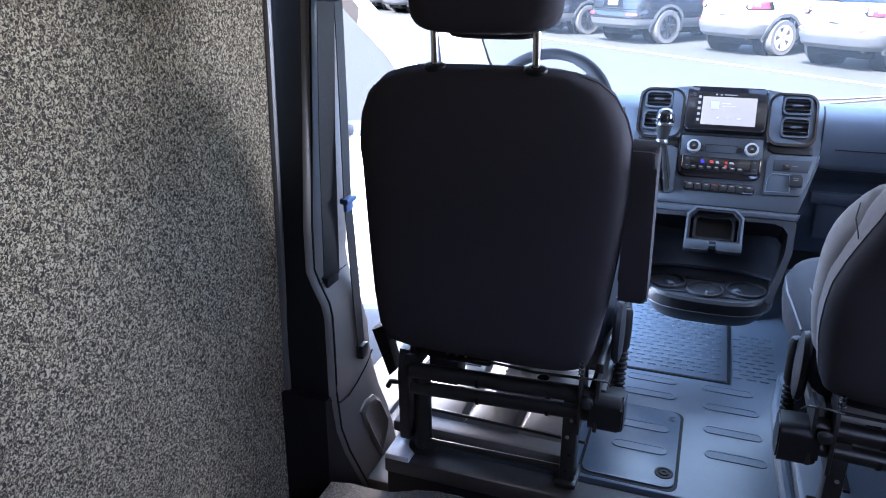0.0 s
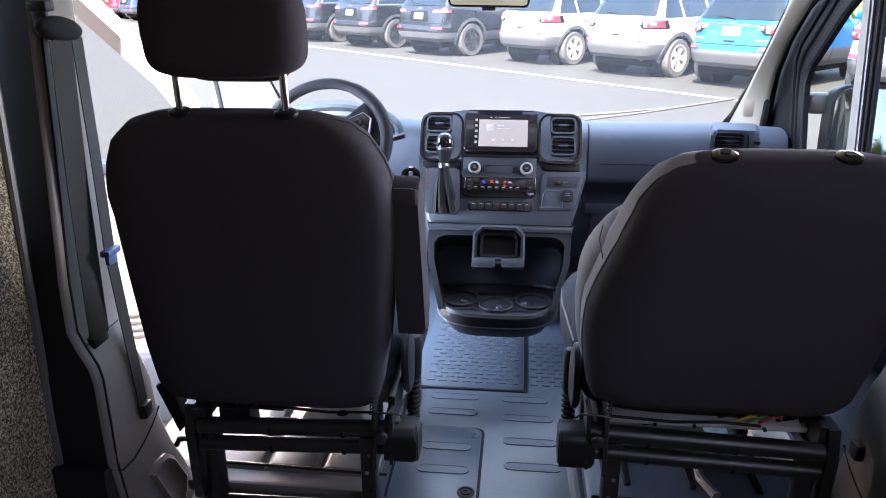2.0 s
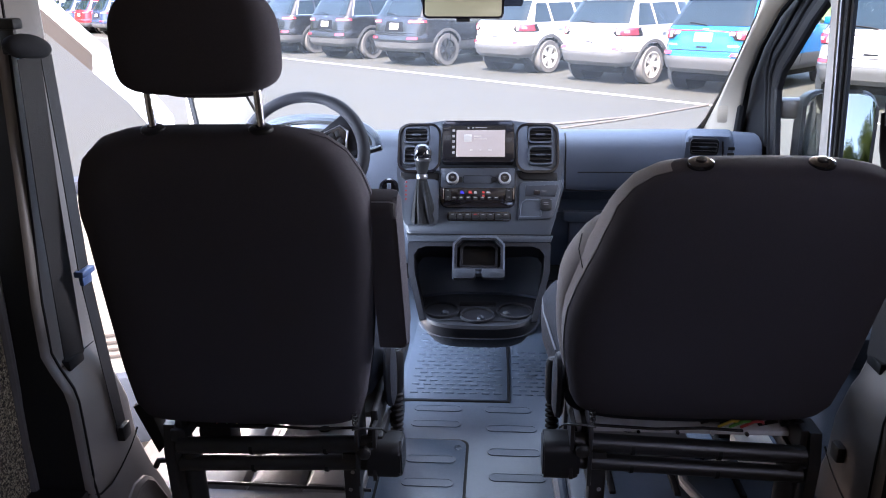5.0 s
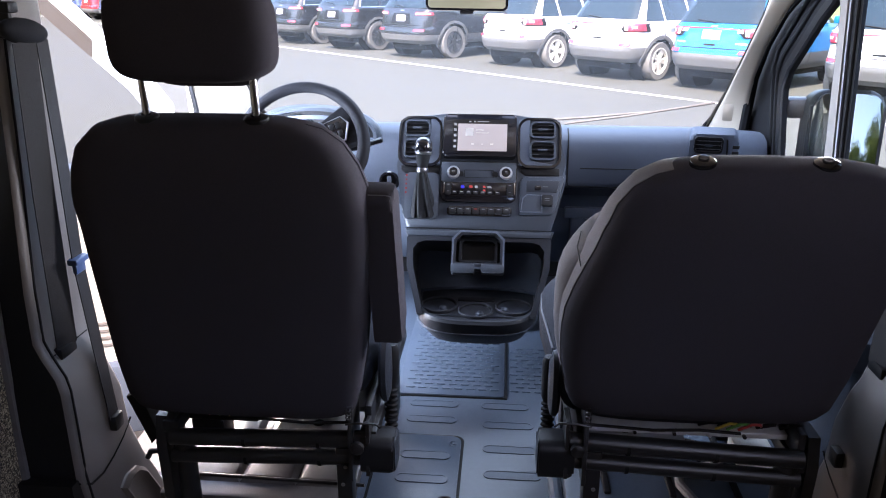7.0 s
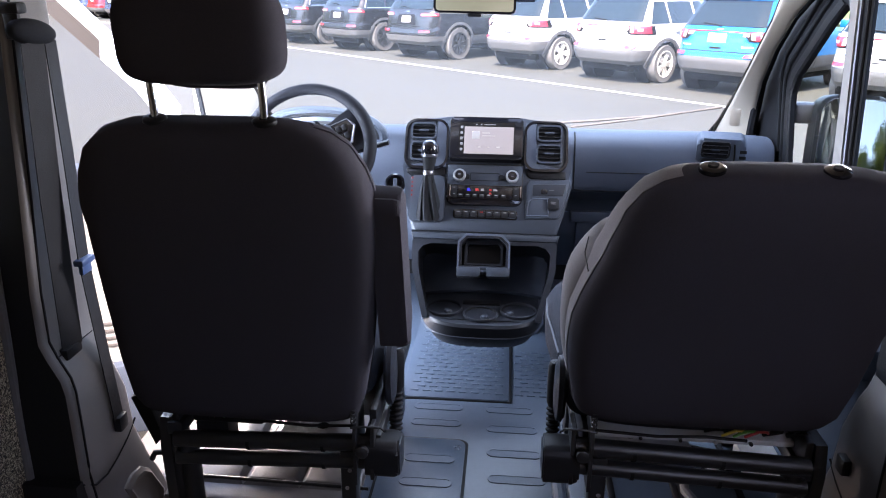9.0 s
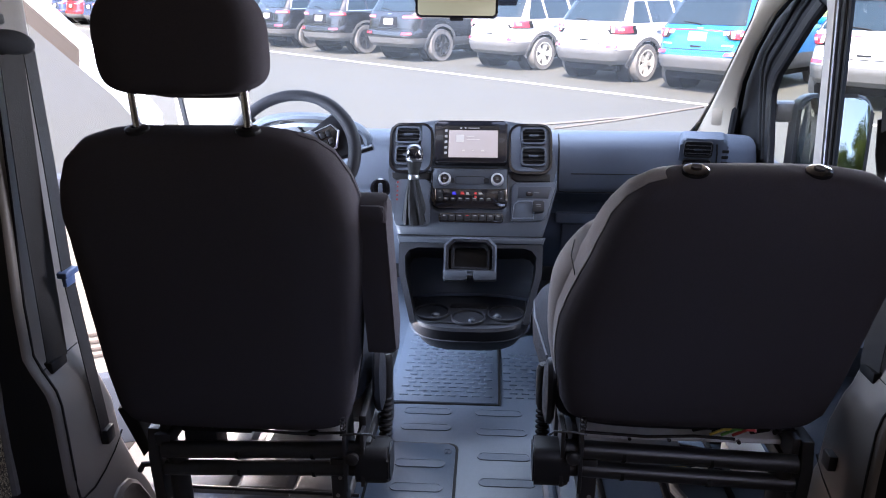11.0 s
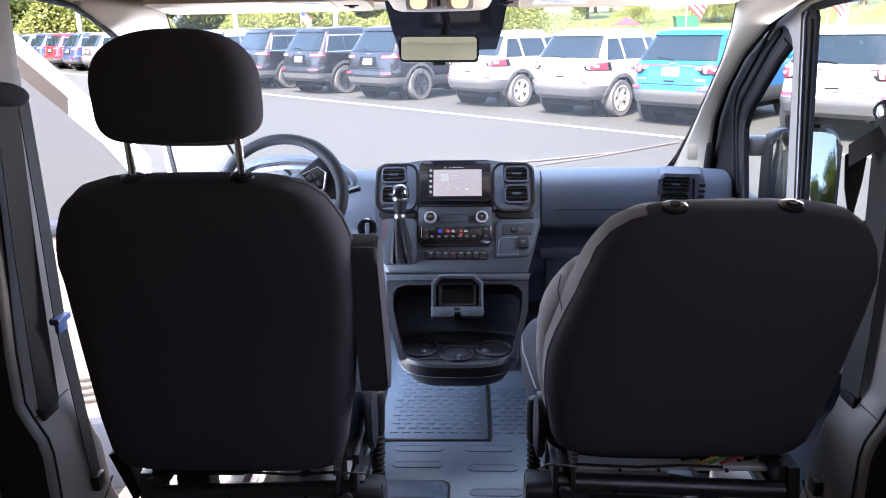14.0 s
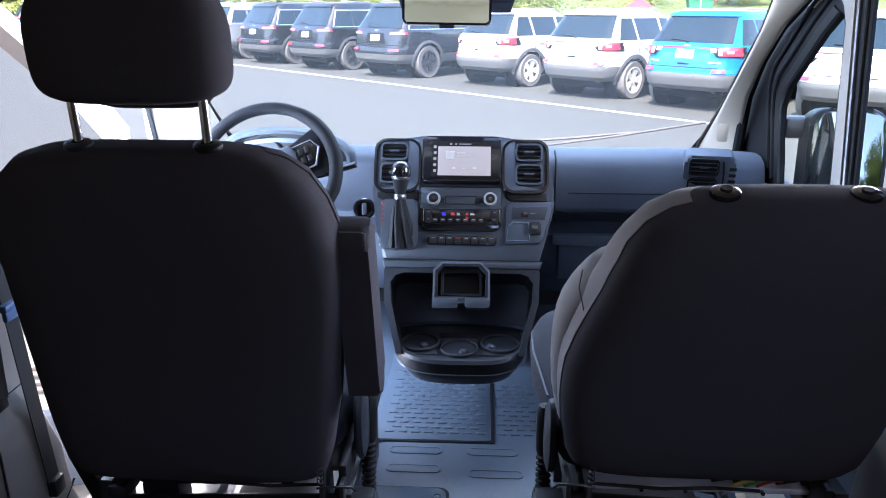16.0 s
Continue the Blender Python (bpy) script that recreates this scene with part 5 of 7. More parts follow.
def seat(name, at, recline, inboard, label, headrest, armrest, lean=0.0, H=0.655, lift=0.0, taper=0.0, wide=1.0):
    """at: the middle of the hinge line of the backrest."""
    ob = thing(name, (at[0], at[1], 0.0), label, "seat", "cab seats")
    A = Matrix.Translation(at) @ Matrix.Rotation(radians(recline), 4, "X")
    rings = [[A @ p for p in r] for r in seat_back(H, wide, lean, taper)]
    bm = loft(rings)
    back = part("backrest", bm, FABRIC_BLACK, ob, "black cloth backrest")
    # lighter cloth on the bolster that faces the aisle
    rows = []
    for r in seat_back(H, wide, lean, taper)[3:-2]:
        w = (max(p.x for p in r) - min(p.x for p in r)) / 2
        cx = (max(p.x for p in r) + min(p.x for p in r)) / 2
        cy, d = (max(p.y for p in r) + min(p.y for p in r)) / 2, (max(p.y for p in r) - min(p.y for p in r)) / 2
        z = r[0].z
        row = []
        e = 4.2 if z * 0.646 / H < 0.55 else 3.4
        a0 = radians(3 if armrest else -5)
        for a in np.linspace(a0, 1.2, 14):
            c, q = math.cos(a), math.sin(a)
            row.append(A @ Vector((cx + inboard * (w + 0.0004) * abs(c) ** (2 / e), cy + (d + 0.0004) * math.copysign(abs(q) ** (2 / e), q), z)))
        rows.append(row)
    part("bolster", sheet(rows, 0.0008 * -inboard), FABRIC_BLACK if armrest else FABRIC_GREY, back, "grey cloth side bolster", smooth=60)
    if not armrest:
        # front side bolster below the shoulder seam
        rows = []
        for z, x in ((0.05, 0.262), (0.085, 0.270), (0.125, 0.277), (0.17, 0.2815), (0.21, 0.2830), (0.25, 0.2832), (0.28, 0.281), (0.31, 0.2745), (0.335, 0.264), (0.352, 0.254), (0.366, 0.245), (0.380, 0.232)):
            rows.append([A @ p for p in oval(inboard * (x - 0.050), 0.058, 0.050, 0.052, z, 32, 2.6)])
        wing = part("side_wing", loft(rows), FABRIC_GREY, back, "grey cloth front side bolster", smooth=60)
        part("seam", tube([A @ Vector((inboard * x, y, z)) for x, y, z in ((0.247, 0.062, 0.367), (0.2555, 0.025, 0.362), (0.252, 0.0, 0.352), (0.246, -0.012, 0.325))], 0.0010, 6), SEAL, wing)
    # seams round the bolsters
    for s in (-inboard,):
        pts = []
        for z in np.linspace(0.05, 0.60, 24):
            w, d, cy = lerp_table([(0.0, 0.222, 0.045, 0.0), (0.06, 0.250, 0.075, 0), (0.15, 0.258, 0.082, 0.005), (0.30, 0.262, 0.082, 0.008), (0.42, 0.263, 0.078, 0.006), (0.50, 0.260, 0.072, 0.002), (0.56, 0.247, 0.064, -0.002), (0.60, 0.226, 0.055, -0.004)], z)
            pts.append(A @ Vector((s * (w * wide + 0.0005) - lean * max(0.0, 1 - z / 0.45), cy + 0.012, z * H / 0.646)))
        part("seam", tube(pts, 0.0018, 6), SEAL, back)
    # head restraint and its guides
    for x in (-0.0895, 0.0895):
        bm = lathe([(0.020, 0.0), (0.0215, 0.004), (0.0205, 0.009), (0.015, 0.012), (0.009, 0.012), (0.008, 0.006), (0.001, 0.005)], 24, A @ pose(x, -0.008, H - 0.006) @ Matrix.Diagonal((0.95, 0.8, 1, 1)))
        part("guide", bm, BLACK_PLASTIC if headrest else GLOSS_BLACK, back, "round head restraint guide" if headrest else "open round head restraint socket")
        if not headrest:
            part("hole", lathe([(0.0085, 0.0), (0.0085, 0.0085), (0.001, 0.0085)], 16, A @ pose(x, -0.008, H) @ Matrix.Diagonal((0.95, 0.8, 1, 1))), RUBBER_BLACK, back)
    if headrest:
        B = Matrix.Translation(A @ Vector((0, -0.008, H - 0.007))) @ Matrix.Rotation(radians(3.0), 4, "X")
        shape = []
        for a in np.linspace(-88, 88, 34):
            e = 5.0 if a < 0 else 2.5
            c, q = math.cos(radians(a)) ** (2 / e), math.copysign(abs(math.sin(radians(a))) ** (2 / e), a)
            shape.append((0.145 + (0.079 if a < 0 else 0.093) * q, 0.1305 * c, 0.058 * c ** 0.9))
        hr = part("headrest", loft([[B @ p for p in oval(0, 0.004, w, d, z, 84, 2.9)] for z, w, d in shape]), FABRIC_BLACK, ob, "black cloth head restraint raised on two steel posts", smooth=60)
        pad = [(0.050, 0.060, 0.016), (0.053, 0.076, 0.022), (0.064, 0.086, 0.026), (0.085, 0.09, 0.026)]
        part("front_pad", loft([[B @ p for p in oval(0, 0.052, w, d, z, e=2.6)] for z, w, d in pad]), FABRIC_BLACK, hr, "black front pad")
        for x in (-0.0895, 0.0895):
            part("post", tube([B @ Vector((x, 0, -0.02)), B @ Vector((x, 0, 0.08))], 0.0065, 12), CHROME, hr, "polished steel post")
    # cushion
    cy0, cy1 = at[1] + 0.02, at[1] + 0.50
    rings = []
    slim = 0.045 if armrest else 0.0
    for y, w, zl, zh in ((cy0, 0.235, 0.30, 0.40), (cy0 + 0.02, 0.255, 0.285, 0.425), (cy0 + 0.12, 0.272, 0.28, 0.445), (cy0 + 0.28, 0.288, 0.28, 0.465), (cy0 + 0.38, 0.284, 0.285, 0.470), (cy1 - 0.05, 0.268, 0.30, 0.462), (cy1 - 0.01, 0.235, 0.32, 0.445), (cy1 + 0.01, 0.17, 0.35, 0.42)):
        rings.append([Vector((at[0] + p.x, y, (zl + zh) / 2 + p.y)) for p in oval(0, 0, w - slim, (zh - zl) / 2, 0, 36, 3.2)])
    cushion = part("cushion", loft(rings), FABRIC_SEAT, ob, "blue-grey cloth seat cushion", smooth=60)
    wide = [(cy0, 0.235), (cy0 + 0.02, 0.255), (cy0 + 0.12, 0.272), (cy0 + 0.28, 0.288), (cy0 + 0.38, 0.284), (cy1 - 0.05, 0.268), (cy1 - 0.01, 0.235)]
    for up, inset in ((0.030, 0.004), (0.058, 0.040)):
        pts = []
        for t in np.linspace(0.24, 0.93, 16):
            y = cy0 + (cy1 - cy0) * t
            pts.append((at[0] + inboard * (lerp_table(wide, y)[0] - slim - inset), y, 0.355 + up + 0.022 * min(1, 2 * t)))
        part("piping", tube(pts, 0.0024, 6), THREAD, cushion)
    # recliner cover at the inboard hinge, handle with a ribbed gaiter, drum
    xi = at[0] + inboard * (0.232 if armrest else 0.258)
    bm = lathe([(0.045, 0.0), (0.052, 0.006), (0.050, 0.016), (0.036, 0.022), (0.008, 0.024)], 28, Matrix.Translation((xi - inboard * 0.004, at[1] + 0.075, 0.345)) @ Matrix.Rotation(radians(90 * inboard), 4, "Y") @ Matrix.Diagonal((1.5, 0.8, 1, 1)))
    part("hinge_cover", bm, CONSOLE, ob)
    gx = xi + inboard * 0.016
    ribs = [(0.0150 if k % 4 in (1, 2) else 0.0105, 0.0029 * k) for k in range(37)]
    bm = lathe(ribs, 16, pose(gx, at[1] + 0.07, 0.19, -13.4, 0, 0))
    part("gaiter", bm, RUBBER_BLACK, ob, "black ribbed rubber gaiter")
    bm = tube([(gx, at[1] + 0.093, 0.288), (gx, at[1] + 0.098, 0.30), (gx, at[1] + 0.104, 0.345), (gx, at[1] + 0.107, 0.38), (gx, at[1] + 0.108, 0.390), (gx, at[1] + 0.108, 0.393)], [0.011, 0.0155, 0.0165, 0.0160, 0.012, 0.006], 14)
    part("lever", bm, BLACK_PLASTIC, ob, "black parking-brake style lever")
    lo, hi = (-0.050, 0.020) if inboard > 0 else (-0.020, 0.050)
    bm = prism(rounded(-0.038, -0.043, 0.038, 0.043, 0.022), lo, hi, 0.010, m=Matrix.Translation((gx + inboard * 0.004, at[1] - 0.02, 0.206 + lift * 0.6)) @ Matrix.Rotation(radians(90), 4, "Y") @ Matrix.Rotation(radians(90), 4, "Z"))
    drum = part("drum", bm, BLACK_PLASTIC, ob, "black plastic adjuster housing")
    part("drum_rim", prism(rounded(-0.032, -0.037, 0.032, 0.037, 0.018), -0.002, 0.002, 0.001, m=Matrix.Translation((gx + inboard * 0.025, at[1] - 0.02, 0.206 + lift * 0.6)) @ Matrix.Rotation(radians(90), 4, "Y") @ Matrix.Rotation(radians(90), 4, "Z")), CONSOLE, drum)
    # steel base: cross tubes, brackets, legs, links
    y = at[1] - 0.03
    xo = at[0] - inboard * 0.215
    zt = lift * 0.75
    for z, r, dy in ((0.236 + zt, 0.0185, 0.0), (0.190 + zt, 0.0165, 0.0)):
        tb = part("cross_tube", tube([(xo, y + dy, z - 0.018), (xi - inboard * 0.02, y + dy, z)], r, 14), BLACK_METAL, ob)
        for t in (0.36, 0.72):
            x = xo + (xi - xo) * t
            part("clip", tube([(x, y + dy, z - 0.018 + 0.018 * t - 0.002), (x + 0.007, y + dy, z - 0.018 + 0.018 * t - 0.002)], r + 0.0006, 14), RUBBER_BLACK, tb)
    br = part("recliner_bracket", prism([(-0.050, 0.150), (0.030, 0.150), (0.045, 0.215), (0.040, 0.300), (0.012, 0.325), (-0.022, 0.318), (-0.048, 0.27)], -0.004, 0.004, 0.0015, m=Matrix.Translation((xi - inboard * 0.050, y + 0.02, zt)) @ Matrix(((0, 0, 1, 0), (1, 0, 0, 0), (0, 1, 0, 0), (0, 0, 0, 1)))), BLACK_METAL, ob, "black pressed steel bracket")
    part("recliner_bracket", prism([(-0.040, 0.165), (0.025, 0.165), (0.036, 0.215), (0.030, 0.285), (-0.03, 0.29)], -0.004, 0.004, 0.0015, m=Matrix.Translation((xi - inboard * 0.014, y + 0.01, zt)) @ Matrix(((0, 0, 1, 0), (1, 0, 0, 0), (0, 1, 0, 0), (0, 0, 0, 1)))), BLACK_METAL, ob)
    part("return_spring", tube([(xi - inboard * 0.058, y - 0.024, 0.285 + zt), (xi - inboard * 0.03, y - 0.028, 0.292 + zt), (xi + inboard * 0.004, y - 0.022, 0.288 + zt), (xi + inboard * 0.012, y - 0.015, 0.275 + zt)], 0.0022, 6), BLACK_METAL, ob, "bent steel spring wire")
    part("pivot_bolt", lathe([(0.014, -0.006), (0.014, 0.004), (0.008, 0.008), (0.004, 0.008)], 12, pose(xi - inboard * 0.034, y - 0.034, 0.235 + zt, 90, 0, 0)), BLACK_METAL, ob)
    part("coil", tube([(xi - inboard * (0.050 + 0.0045 * math.cos(a)), y - 0.030 + 0.0085 * math.sin(a), 0.298 + zt + 0.0016 * a) for a in np.linspace(0, math.tau * 4, 64)], 0.0015, 5), BLACK_METAL, ob)
    if armrest:
        # made-up box and plug that hide a bright gap among dark wiring
        unit = part("gap_filler", boxes(((-0.605, 1.165, 0.232), (-0.445, 1.235, 0.290), 0.006), ((-0.600, 1.165, 0.165), (-0.525, 1.225, 0.234), 0.006)), BLACK_PLASTIC, ob, "black box added to darken the bright gap under the seat")
        part("plug", boxes(((-0.50, 1.150, 0.262), (-0.465, 1.167, 0.280), 0.003)), LEAD_GREY, unit)
        shield = part("side_shield", prism([(-0.778, 0.243), (-0.744, 0.262), (-0.712, 0.142), (-0.734, 0.118)], -1.262, -1.225, 0.004, m=Matrix(((1, 0, 0, 0), (0, 0, -1, 0), (0, 1, 0, 0), (0, 0, 0, 1)))), BLACK_PLASTIC, ob, "black plastic side shield of the seat base")
        part("shield_arm", tube([(-0.735, 1.245, 0.225), (-0.69, 1.22, 0.262), (-0.625, 1.18, 0.268)], 0.012, 10), BLACK_METAL, ob)
        part("hook", tube([(-0.700, 1.145, 0.142), (-0.690, 1.142, 0.160), (-0.668, 1.142, 0.163), (-0.645, 1.145, 0.158), (-0.632, 1.15, 0.175)], 0.0065, 10), BLACK_METAL, ob)
    # outboard bracket with loose wiring behind it
    part("outer_bracket", prism([(-0.03, 0.02), (0.05, 0.02), (0.06, 0.20), (0.035, 0.262), (-0.02, 0.262), (-0.035, 0.20)], -0.012, 0.012, 0.003, m=Matrix.Translation((xo - inboard * 0.022, y + 0.03, zt)) @ Matrix(((0, 0, 1, 0), (1, 0, 0, 0), (0, 1, 0, 0), (0, 0, 0, 1)))), BLACK_METAL, ob)
    rr = random.Random(7 if armrest else 9)
    for k in range(7):
        x = xo + inboard * (0.012 + 0.024 * k + rr.uniform(-0.008, 0.008))
        z = 0.268 + zt + 0.006 * rr.random()
        part("harness_lead", tube([(x + rr.uniform(-0.03, 0.03), y + 0.045, z - 0.012), (x + rr.uniform(-0.012, 0.012), y + 0.02, z + 0.012), (x + rr.uniform(-0.02, 0.02), y + 0.05, z + 0.022), (x + rr.uniform(-0.03, 0.03), y + 0.09, z + 0.010)], rr.uniform(0.0028, 0.0048), 6), rr.choice((RUBBER_BLACK, RUBBER_BLACK, LEAD_GREY, BLACK_PLASTIC)), ob)
    part("cable", tube([(xo + inboard * 0.12, y + 0.012, 0.262 + zt), (xo + inboard * 0.20, y + 0.006, 0.270 + zt), (xo + inboard * 0.29, y + 0.010, 0.262 + zt), (xi - inboard * 0.05, y + 0.02, 0.262 + zt)], 0.0032, 8), RUBBER_BLACK, ob)
    part("lower_rail", tube([(xo, y, 0.026), (xi - inboard * 0.05, y, 0.032)], 0.009, 8), BLACK_METAL, ob)
    part("link_rod", tube([(xo, y + 0.05, 0.085), (xi - inboard * 0.04, y + 0.05, 0.078)], 0.004, 8), BLACK_METAL, ob)
    x = xi - inboard * 0.070
    leg = part("leg", boxes(((x - 0.017, y - 0.010, 0.0), (x + 0.017, y + 0.030, 0.215 + zt), 0.005)), BLACK_METAL, ob)
    for k in range(4):
        part("bolt_hole", lathe([(0.0045, 0.0), (0.0045, 0.0015), (0.001, 0.0015)], 10, pose(x + (0.004 if k % 2 else -0.003), y - 0.010, 0.035 + 0.045 * k, 90, 0, 0)), LEAD_GREY if k > 1 else RUBBER_BLACK, leg)
    part("foot", boxes(((x - 0.024, y - 0.022, -0.004), (x + 0.024, y + 0.06, 0.010), 0.004)), BLACK_METAL, ob)
    x = xo + inboard * 0.022
    leg = part("leg", lathe([(0.026, 0.004), (0.024, 0.03), (0.021, 0.05), (0.021, 0.20), (0.023, 0.215 + zt)], 18, pose(x, y + 0.012, 0.0)), BLACK_METAL, ob)
    part("foot", lathe([(0.036, 0.0), (0.036, 0.006), (0.024, 0.010)], 20, pose(x, y + 0.012, 0.0)), BLACK_METAL, ob)
    for x in (at[0] - 0.215, at[0] + 0.215):
        part("slide_rail", boxes(((x - 0.018, at[1] - 0.03, 0.225), (x + 0.018, at[1] + 0.46, 0.255), 0.004)), BLACK_METAL, ob)
        part("frame_side", boxes(((x - 0.008, at[1] - 0.02, 0.25), (x + 0.008, at[1] + 0.42, 0.31), 0.004)), BLACK_METAL, ob)
    x0, x1 = sorted((at[0] - inboard * 0.03, xi - inboard * 0.055))
    # sheet steel pan that slopes up behind the cross tubes, with a pressed hole
    slope = [(at[1] + 0.046, 0.150 + zt), (at[1] + 0.056, 0.158 + zt), (at[1] + 0.10, 0.156 + zt), (at[1] + 0.21, 0.146 + zt)]
    lip = part("pan_lip", sheet([[(x, yy, zz) for x in np.linspace(x0, x1, 6)] for yy, zz in slope], 0.003), PAN_STEEL, ob, "pale steel rear of the seat pan", smooth=40)
    part("lip_hole", lathe([(0.015, 0.0), (0.013, 0.0025), (0.010, 0.003), (0.001, 0.0005)], 16, pose(x0 + (x1 - x0) * 0.45, at[1] + 0.14, 0.155 + zt, -5, 0, 0)), RUBBER_BLACK, lip)
    for k, mt in enumerate((LEAD_RED, LEAD_GREEN, LEAD_YELLOW)):
        x = at[0] - inboard * (0.115 - 0.022 * k)
        part("harness_lead", tube([(x - 0.02, y + 0.025, 0.262 + zt), (x, y + 0.012, 0.284 + zt), (x + 0.018, y + 0.02, 0.279 + zt), (x + 0.03, y + 0.04, 0.262 + zt)], 0.0030, 6), mt, ob)
    part("seat_pan", boxes(((at[0] - 0.21, at[1] + 0.03, 0.262), (at[0] + 0.21, at[1] + 0.46, 0.275), 0.003)), PAN_STEEL, ob, "pale steel seat pan")
    for x in (at[0] - 0.2, at[0] + 0.2):
        part("front_leg", boxes(((x - 0.018, at[1] + 0.36, 0.03), (x + 0.018, at[1] + 0.42, 0.24), 0.004)), BLACK_METAL, ob)
    for k, (x, mt) in enumerate(((-0.10, CHROME), (-0.02, BLACK_METAL), (0.05, STEEL), (0.12, BLACK_METAL))):
        part("spring", tube([(at[0] + x, at[1] + 0.02, 0.27), (at[0] + x + 0.012, at[1] + 0.10, 0.25), (at[0] + x, at[1] + 0.2, 0.268)], 0.004, 8), mt, ob)
    if armrest:
        # slab added for the dark under the pan; unseen board blocks front light
        part("shade_slab", boxes(((at[0] - 0.17, at[1] + 0.20, 0.185), (at[0] + 0.17, at[1] + 0.40, 0.225), 0.010)), BLACK_PLASTIC, ob, "black slab standing for the shade under the seat pan")
        part("light_baffle", boxes(((at[0] - 0.215, at[1] + 0.425, 0.150), (at[0] + 0.215, at[1] + 0.435, 0.25), 0.003)), BLACK_PLASTIC, ob)
    if armrest:
        ax = at[0] + inboard * 0.276
        AR = Matrix.Translation((ax, at[1], at[2])) @ Matrix.Rotation(radians(recline), 4, "X")
        bm = bmesh.new()
        prism(rounded(-0.050, -0.158, 0.024, 0.185, 0.027), -0.029, 0.025, 0.012, m=AR @ pose(-0.004, 0.036, 0.340) @ Matrix(((0, 0, 1, 0), (1, 0, 0, 0), (0, 1, 0, 0), (0, 0, 0, 1))), bm=bm, seg=3)
        arm = part("armrest", bm, FABRIC_BLACK, ob, "folded-up black cloth armrest, its lit upper edge put on in grey")
        # band paler than the cloth, for the light along the armrest's top
        rim = [(-0.0500, 0.145), (-0.0478, 0.164), (-0.0415, 0.1768), (-0.034, 0.1828)]
        part("armrest_lit_band", sheet([[AR @ Vector((x - 0.004, 0.036 + y, 0.340 + z - drop)) for x, drop in ((-0.026, 0.0035), (-0.018, 0.0), (0.0, 0.0), (0.014, 0.0), (0.022, 0.003))] for y, z in rim], 0.003), LIT_EDGE, arm, "pale grey band for the sky light on the top edge", smooth=60)
        part("armrest_pivot", tube([AR @ Vector((-inboard * 0.04, 0.05, 0.22)), AR @ Vector((inboard * 0.02, 0.05, 0.22))], 0.022, 14), BLACK_PLASTIC, ob)
    return ob


seat("driver_seat", (-0.410, 1.150, 0.298), 16.0, 1, "black and grey cloth van seat with head restraint and folded armrest", True, True, 0.046, H=0.664, wide=0.975)
seat("passenger_seat", (0.457, 1.121, 0.362), 19.0, -1, "black and grey cloth van seat with its head restraint taken out", False, False, H=0.556, lift=0.056, taper=0.032, wide=0.965)


# wiring left loose on the floor under the passenger seat
YELLOW, WIRE = material("yellow_plastic", (0.55, 0.36, 0.03), 0.4, bump=0), material("wire_grey", (0.10, 0.10, 0.11), 0.5, bump=0)
har = thing("wiring", (0.52, 1.33, 0.035), "loose wires with a yellow plug under the seat", "cable")
part("plug", boxes(((0.500, 1.315, 0.044), (0.545, 1.34, 0.066), 0.004)), YELLOW, har, "yellow plastic plug")
part("sleeve", tube([(0.505, 1.32, 0.055), (0.50, 1.27, 0.050), (0.525, 1.21, 0.046)], 0.011, 10), WIRE, har, "grey cable sleeve")
part("wire", tube([(0.54, 1.33, 0.055), (0.585, 1.36, 0.08), (0.60, 1.42, 0.06), (0.55, 1.46, 0.045), (0.47, 1.44, 0.043)], 0.004, 8), RUBBER_BLACK, har)
part("wire", tube([(0.54, 1.335, 0.058), (0.60, 1.33, 0.075), (0.66, 1.38, 0.05), (0.68, 1.45, 0.045)], 0.004, 8), PAPER, har, "white wire")
box_ = thing("control_box", (0.70, 1.40, 0.035), "small white control box on the floor under the seat", "control box")
part("case", boxes(((0.655, 1.36, 0.036), (0.745, 1.45, 0.080), 0.006)), PAPER, box_)
part("bracket", boxes(((0.64, 1.34, 0.035), (0.76, 1.365, 0.042), 0.002)), STEEL, box_)

